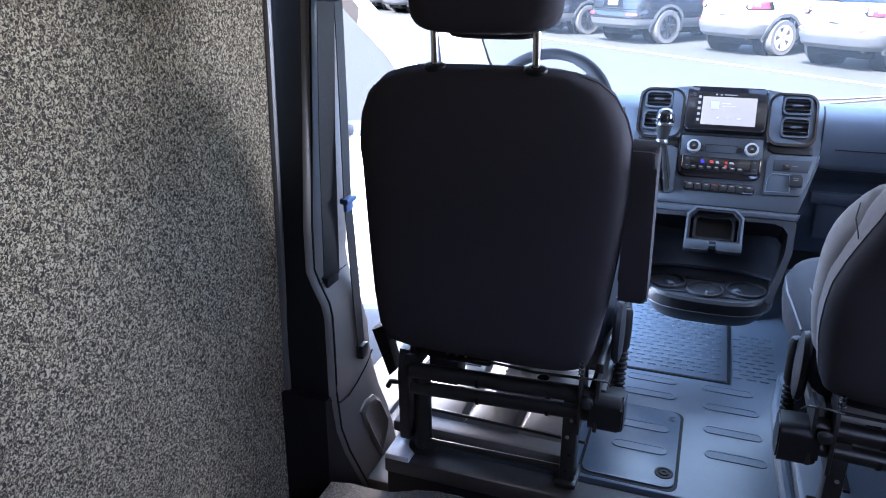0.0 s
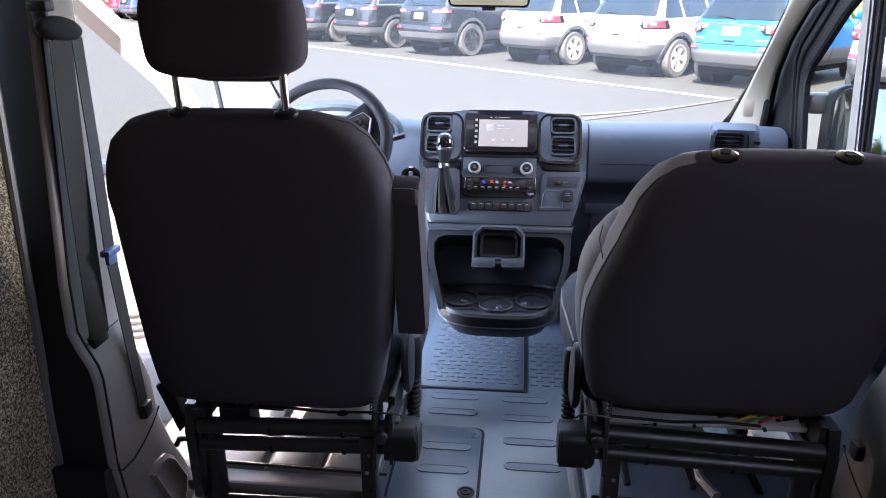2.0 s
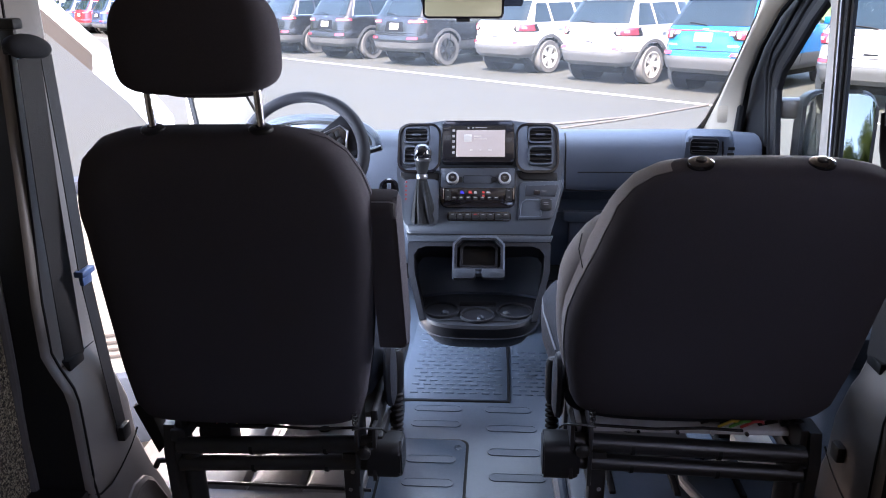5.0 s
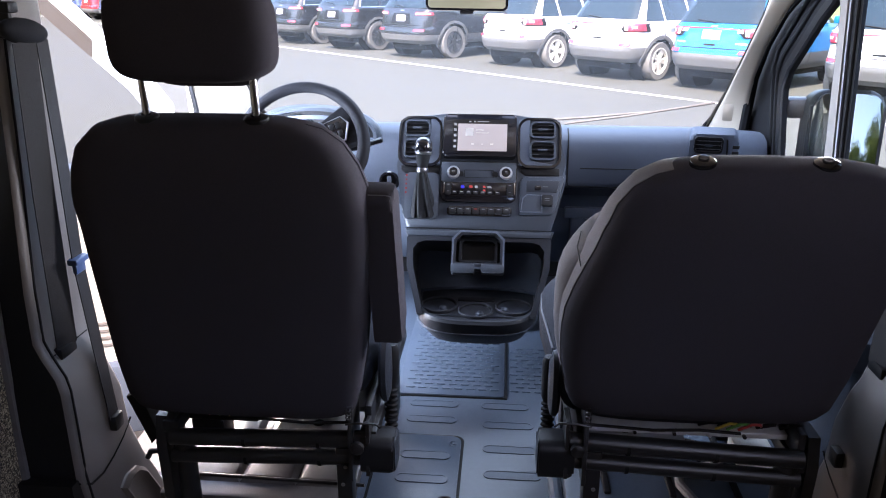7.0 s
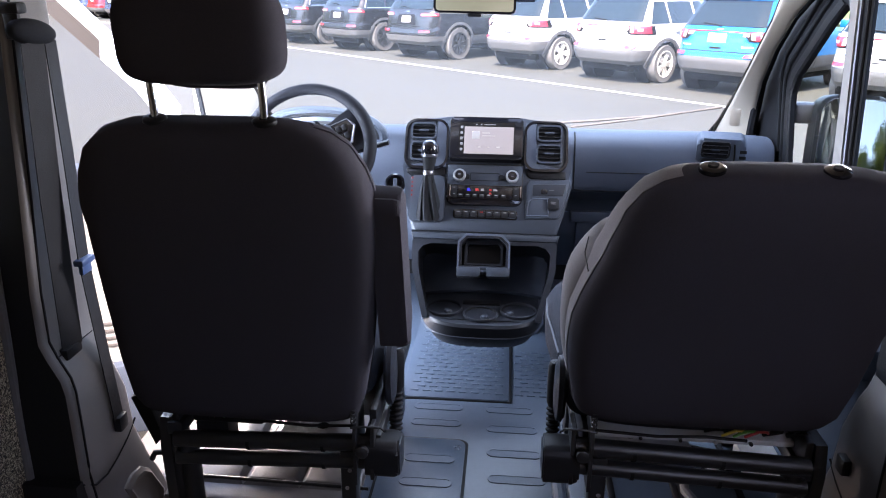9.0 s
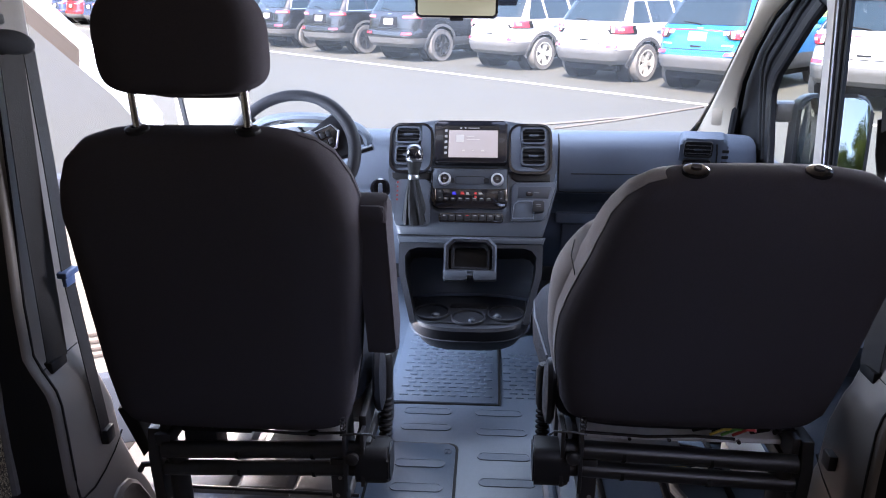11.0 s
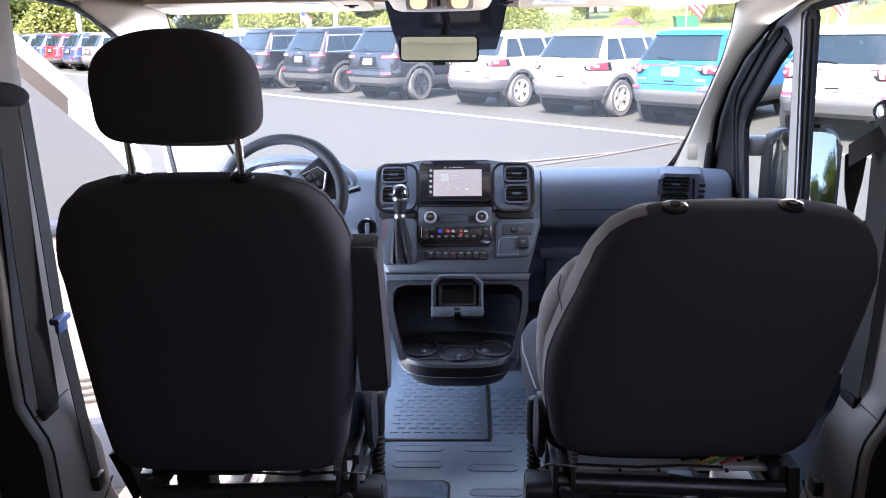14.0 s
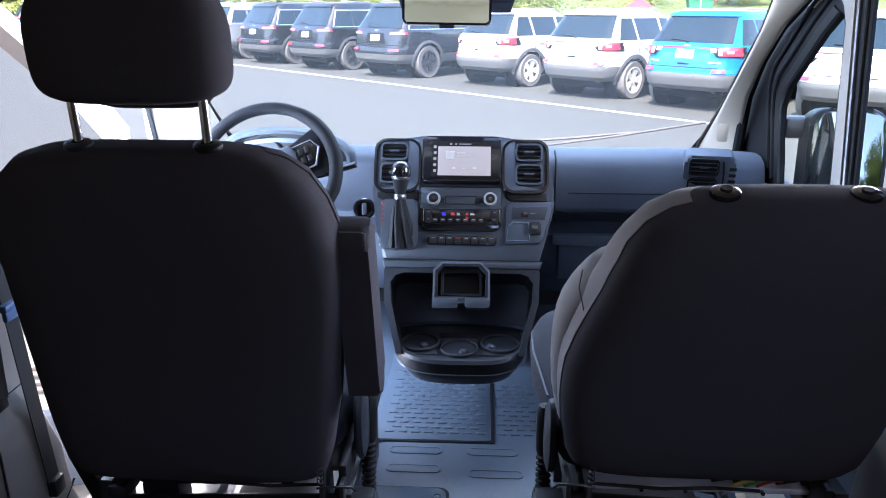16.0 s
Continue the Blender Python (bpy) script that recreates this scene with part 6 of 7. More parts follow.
# ---- seat belts ----
def seat_belt(side, label, latch):
    s = side
    ob = thing("seat_belt", (s * 0.80, 1.19, 0.2), label, "seat belt", "seat belts")
    ring = Vector((s * 0.824, 1.150, 1.040)) if latch else Vector((s * 0.828, 1.195, 0.985))
    pod = bmesh.new()
    bmesh.ops.create_uvsphere(pod, u_segments=20, v_segments=12, radius=1.0, matrix=Matrix.Translation(ring + Vector((0, 0.022, 0.012))) @ Matrix.Rotation(radians(-8), 4, "X") @ Matrix.Diagonal((0.028, 0.062, 0.024, 1) if latch else (0.022, 0.030, 0.022, 1)))
    part("guide", pod, SOFT, ob, "black rounded belt guide", smooth=60)
    ya = ring.y - 0.012
    part("adjuster", boxes(((s * 0.835 - 0.02, ya - 0.008, 1.085), (s * 0.835 + 0.02, ya + 0.022, 1.105), 0.005), ((s * 0.838 - 0.015, ya, 1.04), (s * 0.838 + 0.015, ya + 0.012, 1.10), 0.004)), BLACK_PLASTIC, ob)
    if not latch:
        part("bolt", lathe([(0.013, 0.0), (0.013, 0.006), (0.007, 0.009)], 6, Matrix.Translation(ring + Vector((-s * 0.026, -0.012, 0.015))) @ Matrix.Rotation(radians(-90 * s), 4, "Y")), STEEL, ob)
    top, mid = ((s * 0.815, 1.156, 1.035), (s * 0.822, 1.139, 0.75)) if latch else (ring + Vector((-s * 0.012, 0.0, 0.004)), (s * 0.825, 1.186, 0.75))
    part("strap", strap([top, mid, (s * 0.822, 1.120 if latch else 1.179, 0.425)], 0.052, 0.002, (-0.25 * s, 1, 0.1)), WEBBING, ob)
    if latch:
        path = [(s * 0.812, 1.205, 1.035), (s * 0.805, 1.190, 0.82), (s * 0.790, 1.158, 0.61), (s * 0.789, 1.170, 0.42), (s * 0.790, 1.188, 0.215)]
    else:
        path = [(0.795, 1.240, 0.920), (0.799, 1.242, 0.85), (0.804, 1.240, 0.776), (0.795, 1.26, 0.62), (0.745, 1.30, 0.40), (0.69, 1.31, 0.20)]
        part("folded_strap", strap([ring + Vector((-0.004, 0.0, -0.022)), (0.80, 1.20, 0.942), (0.772, 1.222, 0.912)], 0.044, 0.002, (0.1, 0.5, 1)), WEBBING, ob)
    part("lap_strap", strap(path, 0.036 if latch else 0.048, 0.002, (0.0, 1, 0.0) if latch else [(1, 0.1, 0.35), (1, 0.5, 0.1), (0.55, 0.9, 0), (0.46, 0.89, 0), (0.6, 0.8, 0), (0.7, 0.7, 0)]), WEBBING, ob)
    part("anchor", boxes(((s * 0.79 - 0.012, 1.172, 0.185), (s * 0.79 + 0.012, 1.206, 0.222), 0.004)), BLACK_PLASTIC, ob)
    if latch:
        part("latch_plate", boxes(((s * 0.788 - 0.010, 1.132, 0.600), (s * 0.788 + 0.012, 1.180, 0.614), 0.004), ((s * 0.788 - 0.004, 1.138, 0.580), (s * 0.788 + 0.006, 1.172, 0.602), 0.003)), BELT_BLUE, ob, "blue-tinted latch plate")


seat_belt(-1, "grey seat belt hanging slack with a blue-tinted latch", True)
seat_belt(1, "dark seat belt hanging from its pillar guide", False)

# ---- mirror and lamps overhead ----
mir = thing("rear_view_mirror", (-0.032, 1.80, 1.11), "black-framed wide rear-view mirror showing a pale green lot", "mirror")
MM = Matrix.Translation((-0.032, 1.772, 1.108)) @ Matrix.Rotation(radians(0.8), 4, "Y") @ Matrix.Rotation(radians(84), 4, "X")
part("case", prism(rounded(-0.104, -0.034, 0.104, 0.034, 0.012), -0.03, 0.004, 0.006, m=MM), GLOSS_BLACK, mir)


def lot_screen():
    m = glow("mirror_display", (0.6, 0.62, 0.45), 0.035)
    nt = m.node_tree
    co, sep, ramp, nz, ad = (nt.nodes.new("ShaderNode" + k) for k in ("TexCoord", "SeparateXYZ", "ValToRGB", "TexNoise", "Math"))
    nz.inputs["Scale"].default_value = 45
    ad.operation = "MULTIPLY_ADD"
    ad.inputs[1].default_value = 0.35
    nt.links.new(co.outputs["Generated"], sep.inputs[0])
    nt.links.new(co.outputs["Object"], nz.inputs["Vector"])
    nt.links.new(nz.outputs["Fac"], ad.inputs[0])
    nt.links.new(sep.outputs["Z"], ad.inputs[2])
    nt.links.new(ad.outputs[0], ramp.inputs[0])
    e = ramp.color_ramp.elements
    e[0].position, e[0].color = 0.35, (0.62, 0.66, 0.50, 1)
    e[1].position, e[1].color = 1.05, (0.72, 0.76, 0.60, 1)
    k = e.new(0.78)
    k.color = (0.60, 0.62, 0.45, 1)
    k = e.new(0.86)
    k.color = (0.36, 0.42, 0.28, 1)
    nt.links.new(ramp.outputs[0], nt.nodes["Principled BSDF"].inputs["Emission Color"])
    return m


part("glass", prism(rounded(-0.098, -0.029, 0.098, 0.029, 0.009), 0.0035, 0.006, 0.001, m=MM), lot_screen(), mir, "lit display glass")
part("stem", tube([(-0.02, 1.785, 1.13), (-0.015, 1.83, 1.165)], 0.012, 10), BLACK_PLASTIC, mir)
part("toggle", boxes(((-0.05, 1.765, 1.066), (-0.015, 1.785, 1.076), 0.003)), BLACK_PLASTIC, mir)

con = thing("overhead_console", (-0.02, 1.62, 1.24), "beige overhead lamp console with two lit reading lamps", "ceiling lamp")
rows = [[Vector((-0.02 + w * math.cos(a), 1.62 + d * math.sin(a), z)) for a in np.linspace(0, math.tau, 32, endpoint=False)] for w, d, z in ((0.125, 0.13, 1.262), (0.122, 0.125, 1.222), (0.112, 0.115, 1.205), (0.098, 0.10, 1.199))]
part("body", loft(rows), HEADLINER, con, smooth=50)
part("lamp_plate", boxes(((-0.096, 1.499, 1.196), (0.060, 1.60, 1.232), 0.012), m=None), LAMP_PLATE, con, "grey lamp bezel")
for x in (-0.064, 0.027):
    part("lamp", prism(rounded(-0.019, -0.0135, 0.019, 0.0135, 0.013), -0.004, 0.004, 0.002, m=Matrix.Translation((x, 1.497, 1.214)) @ Matrix.Rotation(radians(78), 4, "X")), LAMP_GLOW, con, "warm lit lamp lens")
part("switch", boxes(((-0.036, 1.492, 1.201), (-0.002, 1.502, 1.228), 0.004)), LAMP_PLATE, con)
part("button", boxes(((-0.023, 1.489, 1.205), (-0.015, 1.496, 1.224), 0.002)), BLACK_PLASTIC, con)

for s, x0, x1 in ((-1, -0.72, -0.19), (1, 0.17, 0.70)):
    vis = thing("sun_visor", ((x0 + x1) / 2, 1.66, 1.22), "beige sun visor folded up against the headliner", "sun visor", "sun visors")
    VM = Matrix.Translation((0, 1.655, 1.224)) @ Matrix.Rotation(radians(-6), 4, "X")
    part("board", prism(rounded(x0, -0.09, x1, 0.095, 0.03), -0.010, 0.008, 0.005, m=VM), HEADLINER, vis)
    part("clip", boxes(((-0.007, -0.02, -0.016), (0.007, 0.0, -0.008), 0.003), ((-0.018, -0.018, -0.013), (0.018, -0.010, -0.008), 0.002), m=VM @ pose(-0.235 if s < 0 else 0.085 + 0.05, 0, 0)), BLACK_PLASTIC, vis, "dark visor clip")
    lx = -0.40 if s < 0 else 0.16 + 0.04
    lab = part("label", boxes(((lx, -0.085, -0.0125), (lx + 0.125, 0.01, -0.0105), 0), m=VM), PAPER, vis, "white warning label")
    bm = bmesh.new()
    for k in range(4):
        box(bm, (lx + 0.01, -0.075 + 0.02 * k, -0.0135), (lx + 0.11 - 0.02 * (k % 2), -0.068 + 0.02 * k, -0.0126), m=VM)
    part("print_bar", bm, INK, vis)

# ---- outside the cab ----
wm = thing("door_mirror", (0.93, 2.1, 0.6), "tall black door mirror that reflects sky and trees", "mirror")
c = Vector((1.035, 1.975, 0.697))
aim = Vector((-0.16, -0.985, 0.13)).normalized()
DM = look(c, c - aim)      # z looks back to the cab
part("housing", prism(rounded(-0.100, -0.185, 0.100, 0.165, 0.05), -0.09, 0.006, 0.02, m=DM, seg=3), BLACK_PLASTIC, wm)
part("glass", prism(rounded(-0.090, -0.175, 0.090, 0.155, 0.042), 0.0055, 0.0085, 0.001, m=DM), MIRROR, wm, "mirror glass, darkened to dim the sky it reflects")
# upper arm in paler grey than the lower, for the light on it
part("arm", boxes(((0.90, 2.06, 0.765), (1.03, 2.12, 0.825), 0.015)), PILLAR_GREY, wm)
part("arm", boxes(((0.90, 2.06, 0.58), (1.03, 2.12, 0.62), 0.015)), BLACK_PLASTIC, wm)

WIPER = material("wiper_brown", (0.055, 0.045, 0.038), 0.6, grain=0.3, scale=60)
wp = thing("wiper", (0.36, 2.6, 0.63), "thin black windscreen wiper resting low on the glass", "wiper")
part("arm", tube([ws(0.10, -0.01, 0.035), ws(0.40, 0.035, 0.04), ws(0.60, 0.10, 0.03)], [0.006, 0.005, 0.004], 8), WIPER, wp)
part("blade", tube([ws(0.30, 0.02, 0.018), ws(0.52, 0.088, 0.018), ws(0.80, 0.195, 0.018)], 0.0045, 8), WIPER, wp)

# ---- parked cars ----
def paint(name, colour, flake=0.0):
    return material(name, colour, 0.22, flake, grain=0.04, scale=30, bump=0, wear=0.05, coat=0.35)


BLACK_PAINT = paint("black_car_paint", (0.011, 0.012, 0.015))
CAR_WHITE = paint("white_car_paint", (0.62, 0.62, 0.62))
CAR_BLUE = paint("blue_car_paint", (0.001, 0.125, 0.33))
CAR_RED = paint("red_car_paint", (0.42, 0.02, 0.03))
CAR_NAVY = paint("navy_car_paint", (0.03, 0.045, 0.10))
CAR_SAND = paint("mauve_car_paint", (0.17, 0.135, 0.14))
CAR_GREY = paint("grey_car_paint", (0.16, 0.17, 0.18))
CLADDING = material("car_cladding", (0.085, 0.085, 0.085), 0.6, grain=0.15, scale=80, bump=0.2)
CAR_GLASS = material("car_glass", (0.012, 0.022, 0.030), 0.04, bump=0, grain=0.0, spec=0.3)
TYRE = material("tyre", (0.115, 0.108, 0.100), 0.75, grain=0.2, scale=60, bump=0.3)
ALLOY = material("alloy", (0.66, 0.64, 0.58), 0.4, 0.35, bump=0, grain=0.06)
ALLOY_BLACK = material("dark_alloy", (0.05, 0.052, 0.055), 0.3, 0.4, bump=0, grain=0.06)
TAIL_RED = material("tail_lamp_red", (0.36, 0.03, 0.05), 0.15, bump=0, grain=0.05, coat=0.5)
TAIL_CLEAR = material("tail_lamp_clear", (0.62, 0.44, 0.46), 0.15, bump=0, grain=0.05, coat=0.5)
PLATE = material("plate_white", (0.78, 0.78, 0.78), 0.4, bump=0, grain=0.05)

LARGE = dict(L=4.9, W=0.99, H=1.80, r=0.385, over=0.98, base=2.96, n=7.5, levels=[
    (0.355, 0.90, 0.14, 4.70), (0.44, 0.952, 0.045, 4.82), (0.60, 0.980, 0.0, 4.88), (0.72, 0.987, 0.03, 4.90), (0.74, 0.987, 0.06, 4.90), (0.95, 0.990, 0.10, 4.86),
    (1.04, 0.987, 0.12, 4.70), (1.09, 0.980, 0.14, 3.7), (1.13, 0.970, 0.16, 3.42), (1.18, 0.949, 0.20, 3.32), (1.40, 0.867, 0.36, 2.92), (1.60, 0.785, 0.50, 2.55), (1.70, 0.734, 0.56, 2.35), (1.755, 0.672, 0.62, 2.2), (1.785, 0.534, 0.80, 1.95), (1.80, 0.257, 1.1, 1.6)])
SMALL = dict(L=4.4, W=0.905, H=1.64, r=0.35, over=0.86, base=2.64, n=6.0, levels=[
    (0.345, 0.82, 0.13, 4.22), (0.42, 0.868, 0.045, 4.32), (0.56, 0.892, 0.0, 4.38), (0.66, 0.90, 0.02, 4.40), (0.69, 0.90, 0.05, 4.40), (0.86, 0.905, 0.09, 4.36),
    (0.96, 0.902, 0.10, 4.2), (1.01, 0.895, 0.12, 3.3), (1.05, 0.885, 0.15, 3.05), (1.10, 0.862, 0.19, 2.95), (1.30, 0.78, 0.33, 2.6), (1.46, 0.71, 0.45, 2.3), (1.55, 0.66, 0.52, 2.1), (1.60, 0.60, 0.58, 1.95), (1.63, 0.46, 0.75, 1.75), (1.64, 0.2, 1.0, 1.5)])


def car_point(spec, u, z, off=0.0, face="rear"):
    """A point on the body: u across its rear, or along its side (face 'side', to the right; 'left' to the left)."""
    w, r, f = lerp_table(spec["levels"], z)
    w, r, f = w + off, r - off, f + off
    c, l, n = (r + f) / 2, (f - r) / 2, spec["n"]
    if face == "rear":
        q = max(0.0, 1 - min(abs(u / w), 1) ** n) ** (1 / n)
        return Vector((u, c - l * q, z))
    q = max(0.0, 1 - min(abs((u - c) / l), 1) ** n) ** (1 / n)
    return Vector(((w * q) * (1 if face == "side" else -1), u, z))


def car_patch(spec, lo0, hi0, lo1, hi1, z0, z1, off=0.006, face="rear", nu=8, nz=5):
    """A thin curved panel; its span runs from lo0..hi0 at z0 to lo1..hi1 at z1."""
    rows = []
    for z, t in zip(np.linspace(z0, z1, nz), np.linspace(0, 1, nz)):
        rows.append([car_point(spec, u, z, off, face) for u in np.linspace(lo0 + (lo1 - lo0) * t, hi0 + (hi1 - hi0) * t, nu)])
    return sheet(rows, 0.012)


def build_car(spec, body_paint, alloy, label, big):
    car = new("parked_suv")
    BASE[car] = Vector((0, 0, 0))
    tagged(car, label, "car", "parked cars")
    def put(nm, bm, mat, lab="", parent=car, smooth=40):
        return part(nm, bm, mat, parent, lab, smooth, local=True)
    cy = [spec["over"], spec["over"] + spec["base"]]
    split = 0.575 if big else 0.62
    for nm, lo, hi, mat in (("body", split, 99, body_paint), ("cladding", 0, split, CLADDING)):
        zs = sorted({z for a, b in zip(spec["levels"], spec["levels"][1:]) for z in np.linspace(a[0], b[0], 4)})
        zs = [z for z in zs if lo <= z <= hi] + [split]
        zs = sorted(set(zs))
        bm = bmesh.new()
        rows = []
        for z in zs:
            w, r, f = lerp_table(spec["levels"], z)
            c, l, n = (r + f) / 2, (f - r) / 2, spec["n"]
            ring = []
            for a in np.linspace(0, math.tau, 120, endpoint=False):
                co, si = math.cos(a), math.sin(a)
                k = (abs(co) ** n + abs(si) ** n) ** (-1 / n)
                ring.append(bm.verts.new((w * k * co, c + l * k * si, z)))
            rows.append(ring)
        arch = spec["r"] + 0.075
        for q, s in zip(rows, rows[1:]):
            for k in range(120):
                vs = (q[k], q[(k + 1) % 120], s[(k + 1) % 120], s[k])
                m = sum((v.co for v in vs), Vector()) / 4
                if abs(m.x) > 0.7 * spec["W"] and any(math.hypot(m.y - y, m.z - spec["r"]) < arch for y in cy):
                    continue
                bm.faces.new(vs)
        if nm == "body":
            bm.faces.new(rows[-1])
        else:
            bm.faces.new(rows[0][::-1])
        put(nm, bm, mat, smooth=30 if big else 30)
    # wheels in dark wells with a plastic lip
    for sx in (-1, 1):
        for y in cy:
            r = spec["r"]
            X = Matrix.Translation((sx * (spec["W"] - 0.115), y, r)) @ Matrix.Rotation(radians(90 * sx), 4, "Y")
            put("wheel_well", lathe([(r + 0.07, -0.30), (r + 0.07, -0.02), (r + 0.066, -0.02), (r + 0.066, -0.29), (0.05, -0.29)], 32, X), RUBBER_BLACK)
            a0 = 22
            arcs = [radians(a) for a in np.linspace(-a0, 180 + a0, 26)]
            rows = [[car_point(spec, y + (r + d) * math.cos(a), max(0.3, r + (r + d) * math.sin(a)), 0.014, "side" if sx > 0 else "left") for a in arcs] for d in (0.125, 0.062)]
            put("arch_lip", sheet(rows, 0.03 * sx), CLADDING)
            wh = put("wheel", lathe([(r * 0.70, -0.10), (r * 0.96, -0.11), (r, -0.085), (r, 0.085), (r * 0.96, 0.11), (r * 0.70, 0.105), (r * 0.68, 0.06), (0.02, 0.045)], 40, X), TYRE)
            put("rim", ring_prism([(r * 0.71 * math.cos(a), r * 0.71 * math.sin(a)) for a in np.linspace(0, math.tau, 36, endpoint=False)], [(r * 0.64 * math.cos(a), r * 0.64 * math.sin(a)) for a in np.linspace(0, math.tau, 36, endpoint=False)], 0.05, 0.112, m=X), alloy, parent=wh)
            bm = bmesh.new()
            for k in range(5):
                a = k * math.tau / 5 + 0.3
                for da in (-0.17, 0.17):
                    p, q = (r * 0.16 * math.cos(a + da * 0.4), r * 0.16 * math.sin(a + da * 0.4)), (r * 0.66 * math.cos(a + da), r * 0.66 * math.sin(a + da))
                    d = Vector((q[0] - p[0], q[1] - p[1])).normalized() * r * (0.055 if big else 0.080)
                    prism([(p[0] - d.y, p[1] + d.x), (p[0] + d.y, p[1] - d.x), (q[0] + d.y, q[1] - d.x), (q[0] - d.y, q[1] + d.x)], 0.055, 0.098, m=X, bm=bm)
            lathe([(r * 0.2, 0.05), (r * 0.2, 0.098), (r * 0.1, 0.104)], 16, X, bm)
            put("spokes", bm, alloy, parent=wh)
    # rear glass, spoiler, lamps, plate, reflectors, seams
    if big:
        rw = put("rear_window", car_patch(spec, -0.78, 0.78, -0.66, 0.66, 1.19, 1.655, 0.014, nu=30, nz=9), CAR_GLASS)
        put("wiper", tube([car_point(spec, 0.0, 1.20, 0.02), car_point(spec, -0.1, 1.23, 0.025), car_point(spec, -0.36, 1.25, 0.02)], 0.012, 6), BLACK_PLASTIC)
        put("spoiler", car_patch(spec, -0.66, 0.66, -0.64, 0.64, 1.67, 1.755, 0.05), body_paint)
        for s in (-1, 1):
            put("tail_lamp", car_patch(spec, *sorted((s * 0.50, s * 0.925)), *sorted((s * 0.52, s * 0.92)), 1.03, 1.10, 0.012, nu=12), TAIL_RED, "slim red tail lamp")
            put("lamp_bar", car_patch(spec, *sorted((s * 0.52, s * 0.90)), *sorted((s * 0.54, s * 0.89)), 1.045, 1.075, 0.018, nu=12), TAIL_CLEAR)
            put("reflector", car_patch(spec, *sorted((s * 0.55, s * 0.84)), *sorted((s * 0.56, s * 0.84)), 0.655, 0.71, 0.022), TAIL_RED)
        put("number_plate", car_patch(spec, -0.16, 0.16, -0.16, 0.16, 0.88, 1.02, 0.014), PLATE)
        put("plate_recess", car_patch(spec, -0.36, 0.36, -0.30, 0.30, 0.82, 1.06, 0.004), BLACK_PLASTIC)
        put("bumper_seam", car_patch(spec, -0.90, 0.90, -0.90, 0.90, 0.78, 0.795, 0.003, nu=16), RUBBER_BLACK)
        put("badge", car_patch(spec, -0.06, 0.06, -0.06, 0.06, 1.115, 1.14, 0.012), CHROME)
        z0, z1 = 1.17, 1.56
        cuts = [(0.42, 1.02, 0.62, 1.02), (1.10, 1.95, 1.10, 1.92), (2.02, 3.02, 2.00, 2.48)]
    else:
        put("rear_window", car_patch(spec, -0.73, 0.73, -0.62, 0.62, 1.12, 1.515, 0.014, nu=30, nz=9), CAR_GLASS)
        put("wiper", tube([car_point(spec, 0.0, 1.12, 0.02), car_point(spec, -0.1, 1.14, 0.025), car_point(spec, -0.34, 1.16, 0.02)], 0.011, 6), BLACK_PLASTIC)
        put("spoiler", car_patch(spec, -0.66, 0.66, -0.60, 0.60, 1.525, 1.59, 0.045, nu=12), body_paint)
        for s in (-1, 1):
            put("lamp_housing", car_patch(spec, *sorted((s * 0.57, s * 0.872)), *sorted((s * 0.425, s * 0.866)), 0.895, 1.047, 0.010, nu=16), BLACK_PLASTIC, "dark lamp housing")
            lamp = put("tail_lamp", car_patch(spec, *sorted((s * 0.62, s * 0.86)), *sorted((s * 0.55, s * 0.855)), 0.912, 1.038, 0.020, nu=14), TAIL_RED, "red tail lamp")
            for k in range(2):
                put("lamp_bar", car_patch(spec, *sorted((s * (0.462 + 0.05 * k), s * (0.502 + 0.05 * k))), *sorted((s * (0.445 + 0.05 * k), s * (0.490 + 0.05 * k))), 0.972, 1.030, 0.022, nu=3, nz=2), TAIL_CLEAR, parent=lamp)
            put("lamp_bar", car_patch(spec, *sorted((s * 0.60, s * 0.655)), *sorted((s * 0.575, s * 0.64)), 0.925, 1.03, 0.026, nu=3, nz=3), TAIL_CLEAR, parent=lamp)
            put("lamp_bar", car_patch(spec, *sorted((s * 0.72, s * 0.79)), *sorted((s * 0.71, s * 0.79)), 0.955, 1.0, 0.026, nu=3, nz=2), TAIL_CLEAR, parent=lamp)
            put("side_lamp", car_patch(spec, 0.12, 0.34, 0.13, 0.30, 0.93, 1.04, 0.012, "side" if s > 0 else "left"), TAIL_RED)
            put("reflector", car_patch(spec, *sorted((s * 0.54, s * 0.74)), *sorted((s * 0.55, s * 0.74)), 0.648, 0.70, 0.022), TAIL_RED)
            put("badge_bar", car_patch(spec, *sorted((s * 0.46, s * 0.64)), *sorted((s * 0.46, s * 0.64)), 0.795, 0.82, 0.012), CHROME)
        put("number_plate", car_patch(spec, -0.16, 0.16, -0.16, 0.16, 0.865, 1.005, 0.014), PLATE)
        put("plate_recess", car_patch(spec, -0.30, 0.30, -0.28, 0.28, 0.84, 1.035, 0.004), body_paint)
        put("latch", car_patch(spec, -0.10, 0.10, -0.10, 0.10, 0.765, 0.79, 0.012), BLACK_PLASTIC)
        put("tailgate_seam", car_patch(spec, -0.84, 0.84, -0.84, 0.84, 0.715, 0.727, 0.003, nu=16), RUBBER_BLACK)
        put("badge", car_patch(spec, -0.06, 0.06, -0.06, 0.06, 1.055, 1.08, 0.012), CHROME)
        z0, z1 = 1.08, 1.47
        cuts = [(0.42, 0.92, 0.62, 0.90), (0.98, 1.75, 0.96, 1.72), (1.82, 2.72, 1.80, 2.28)]
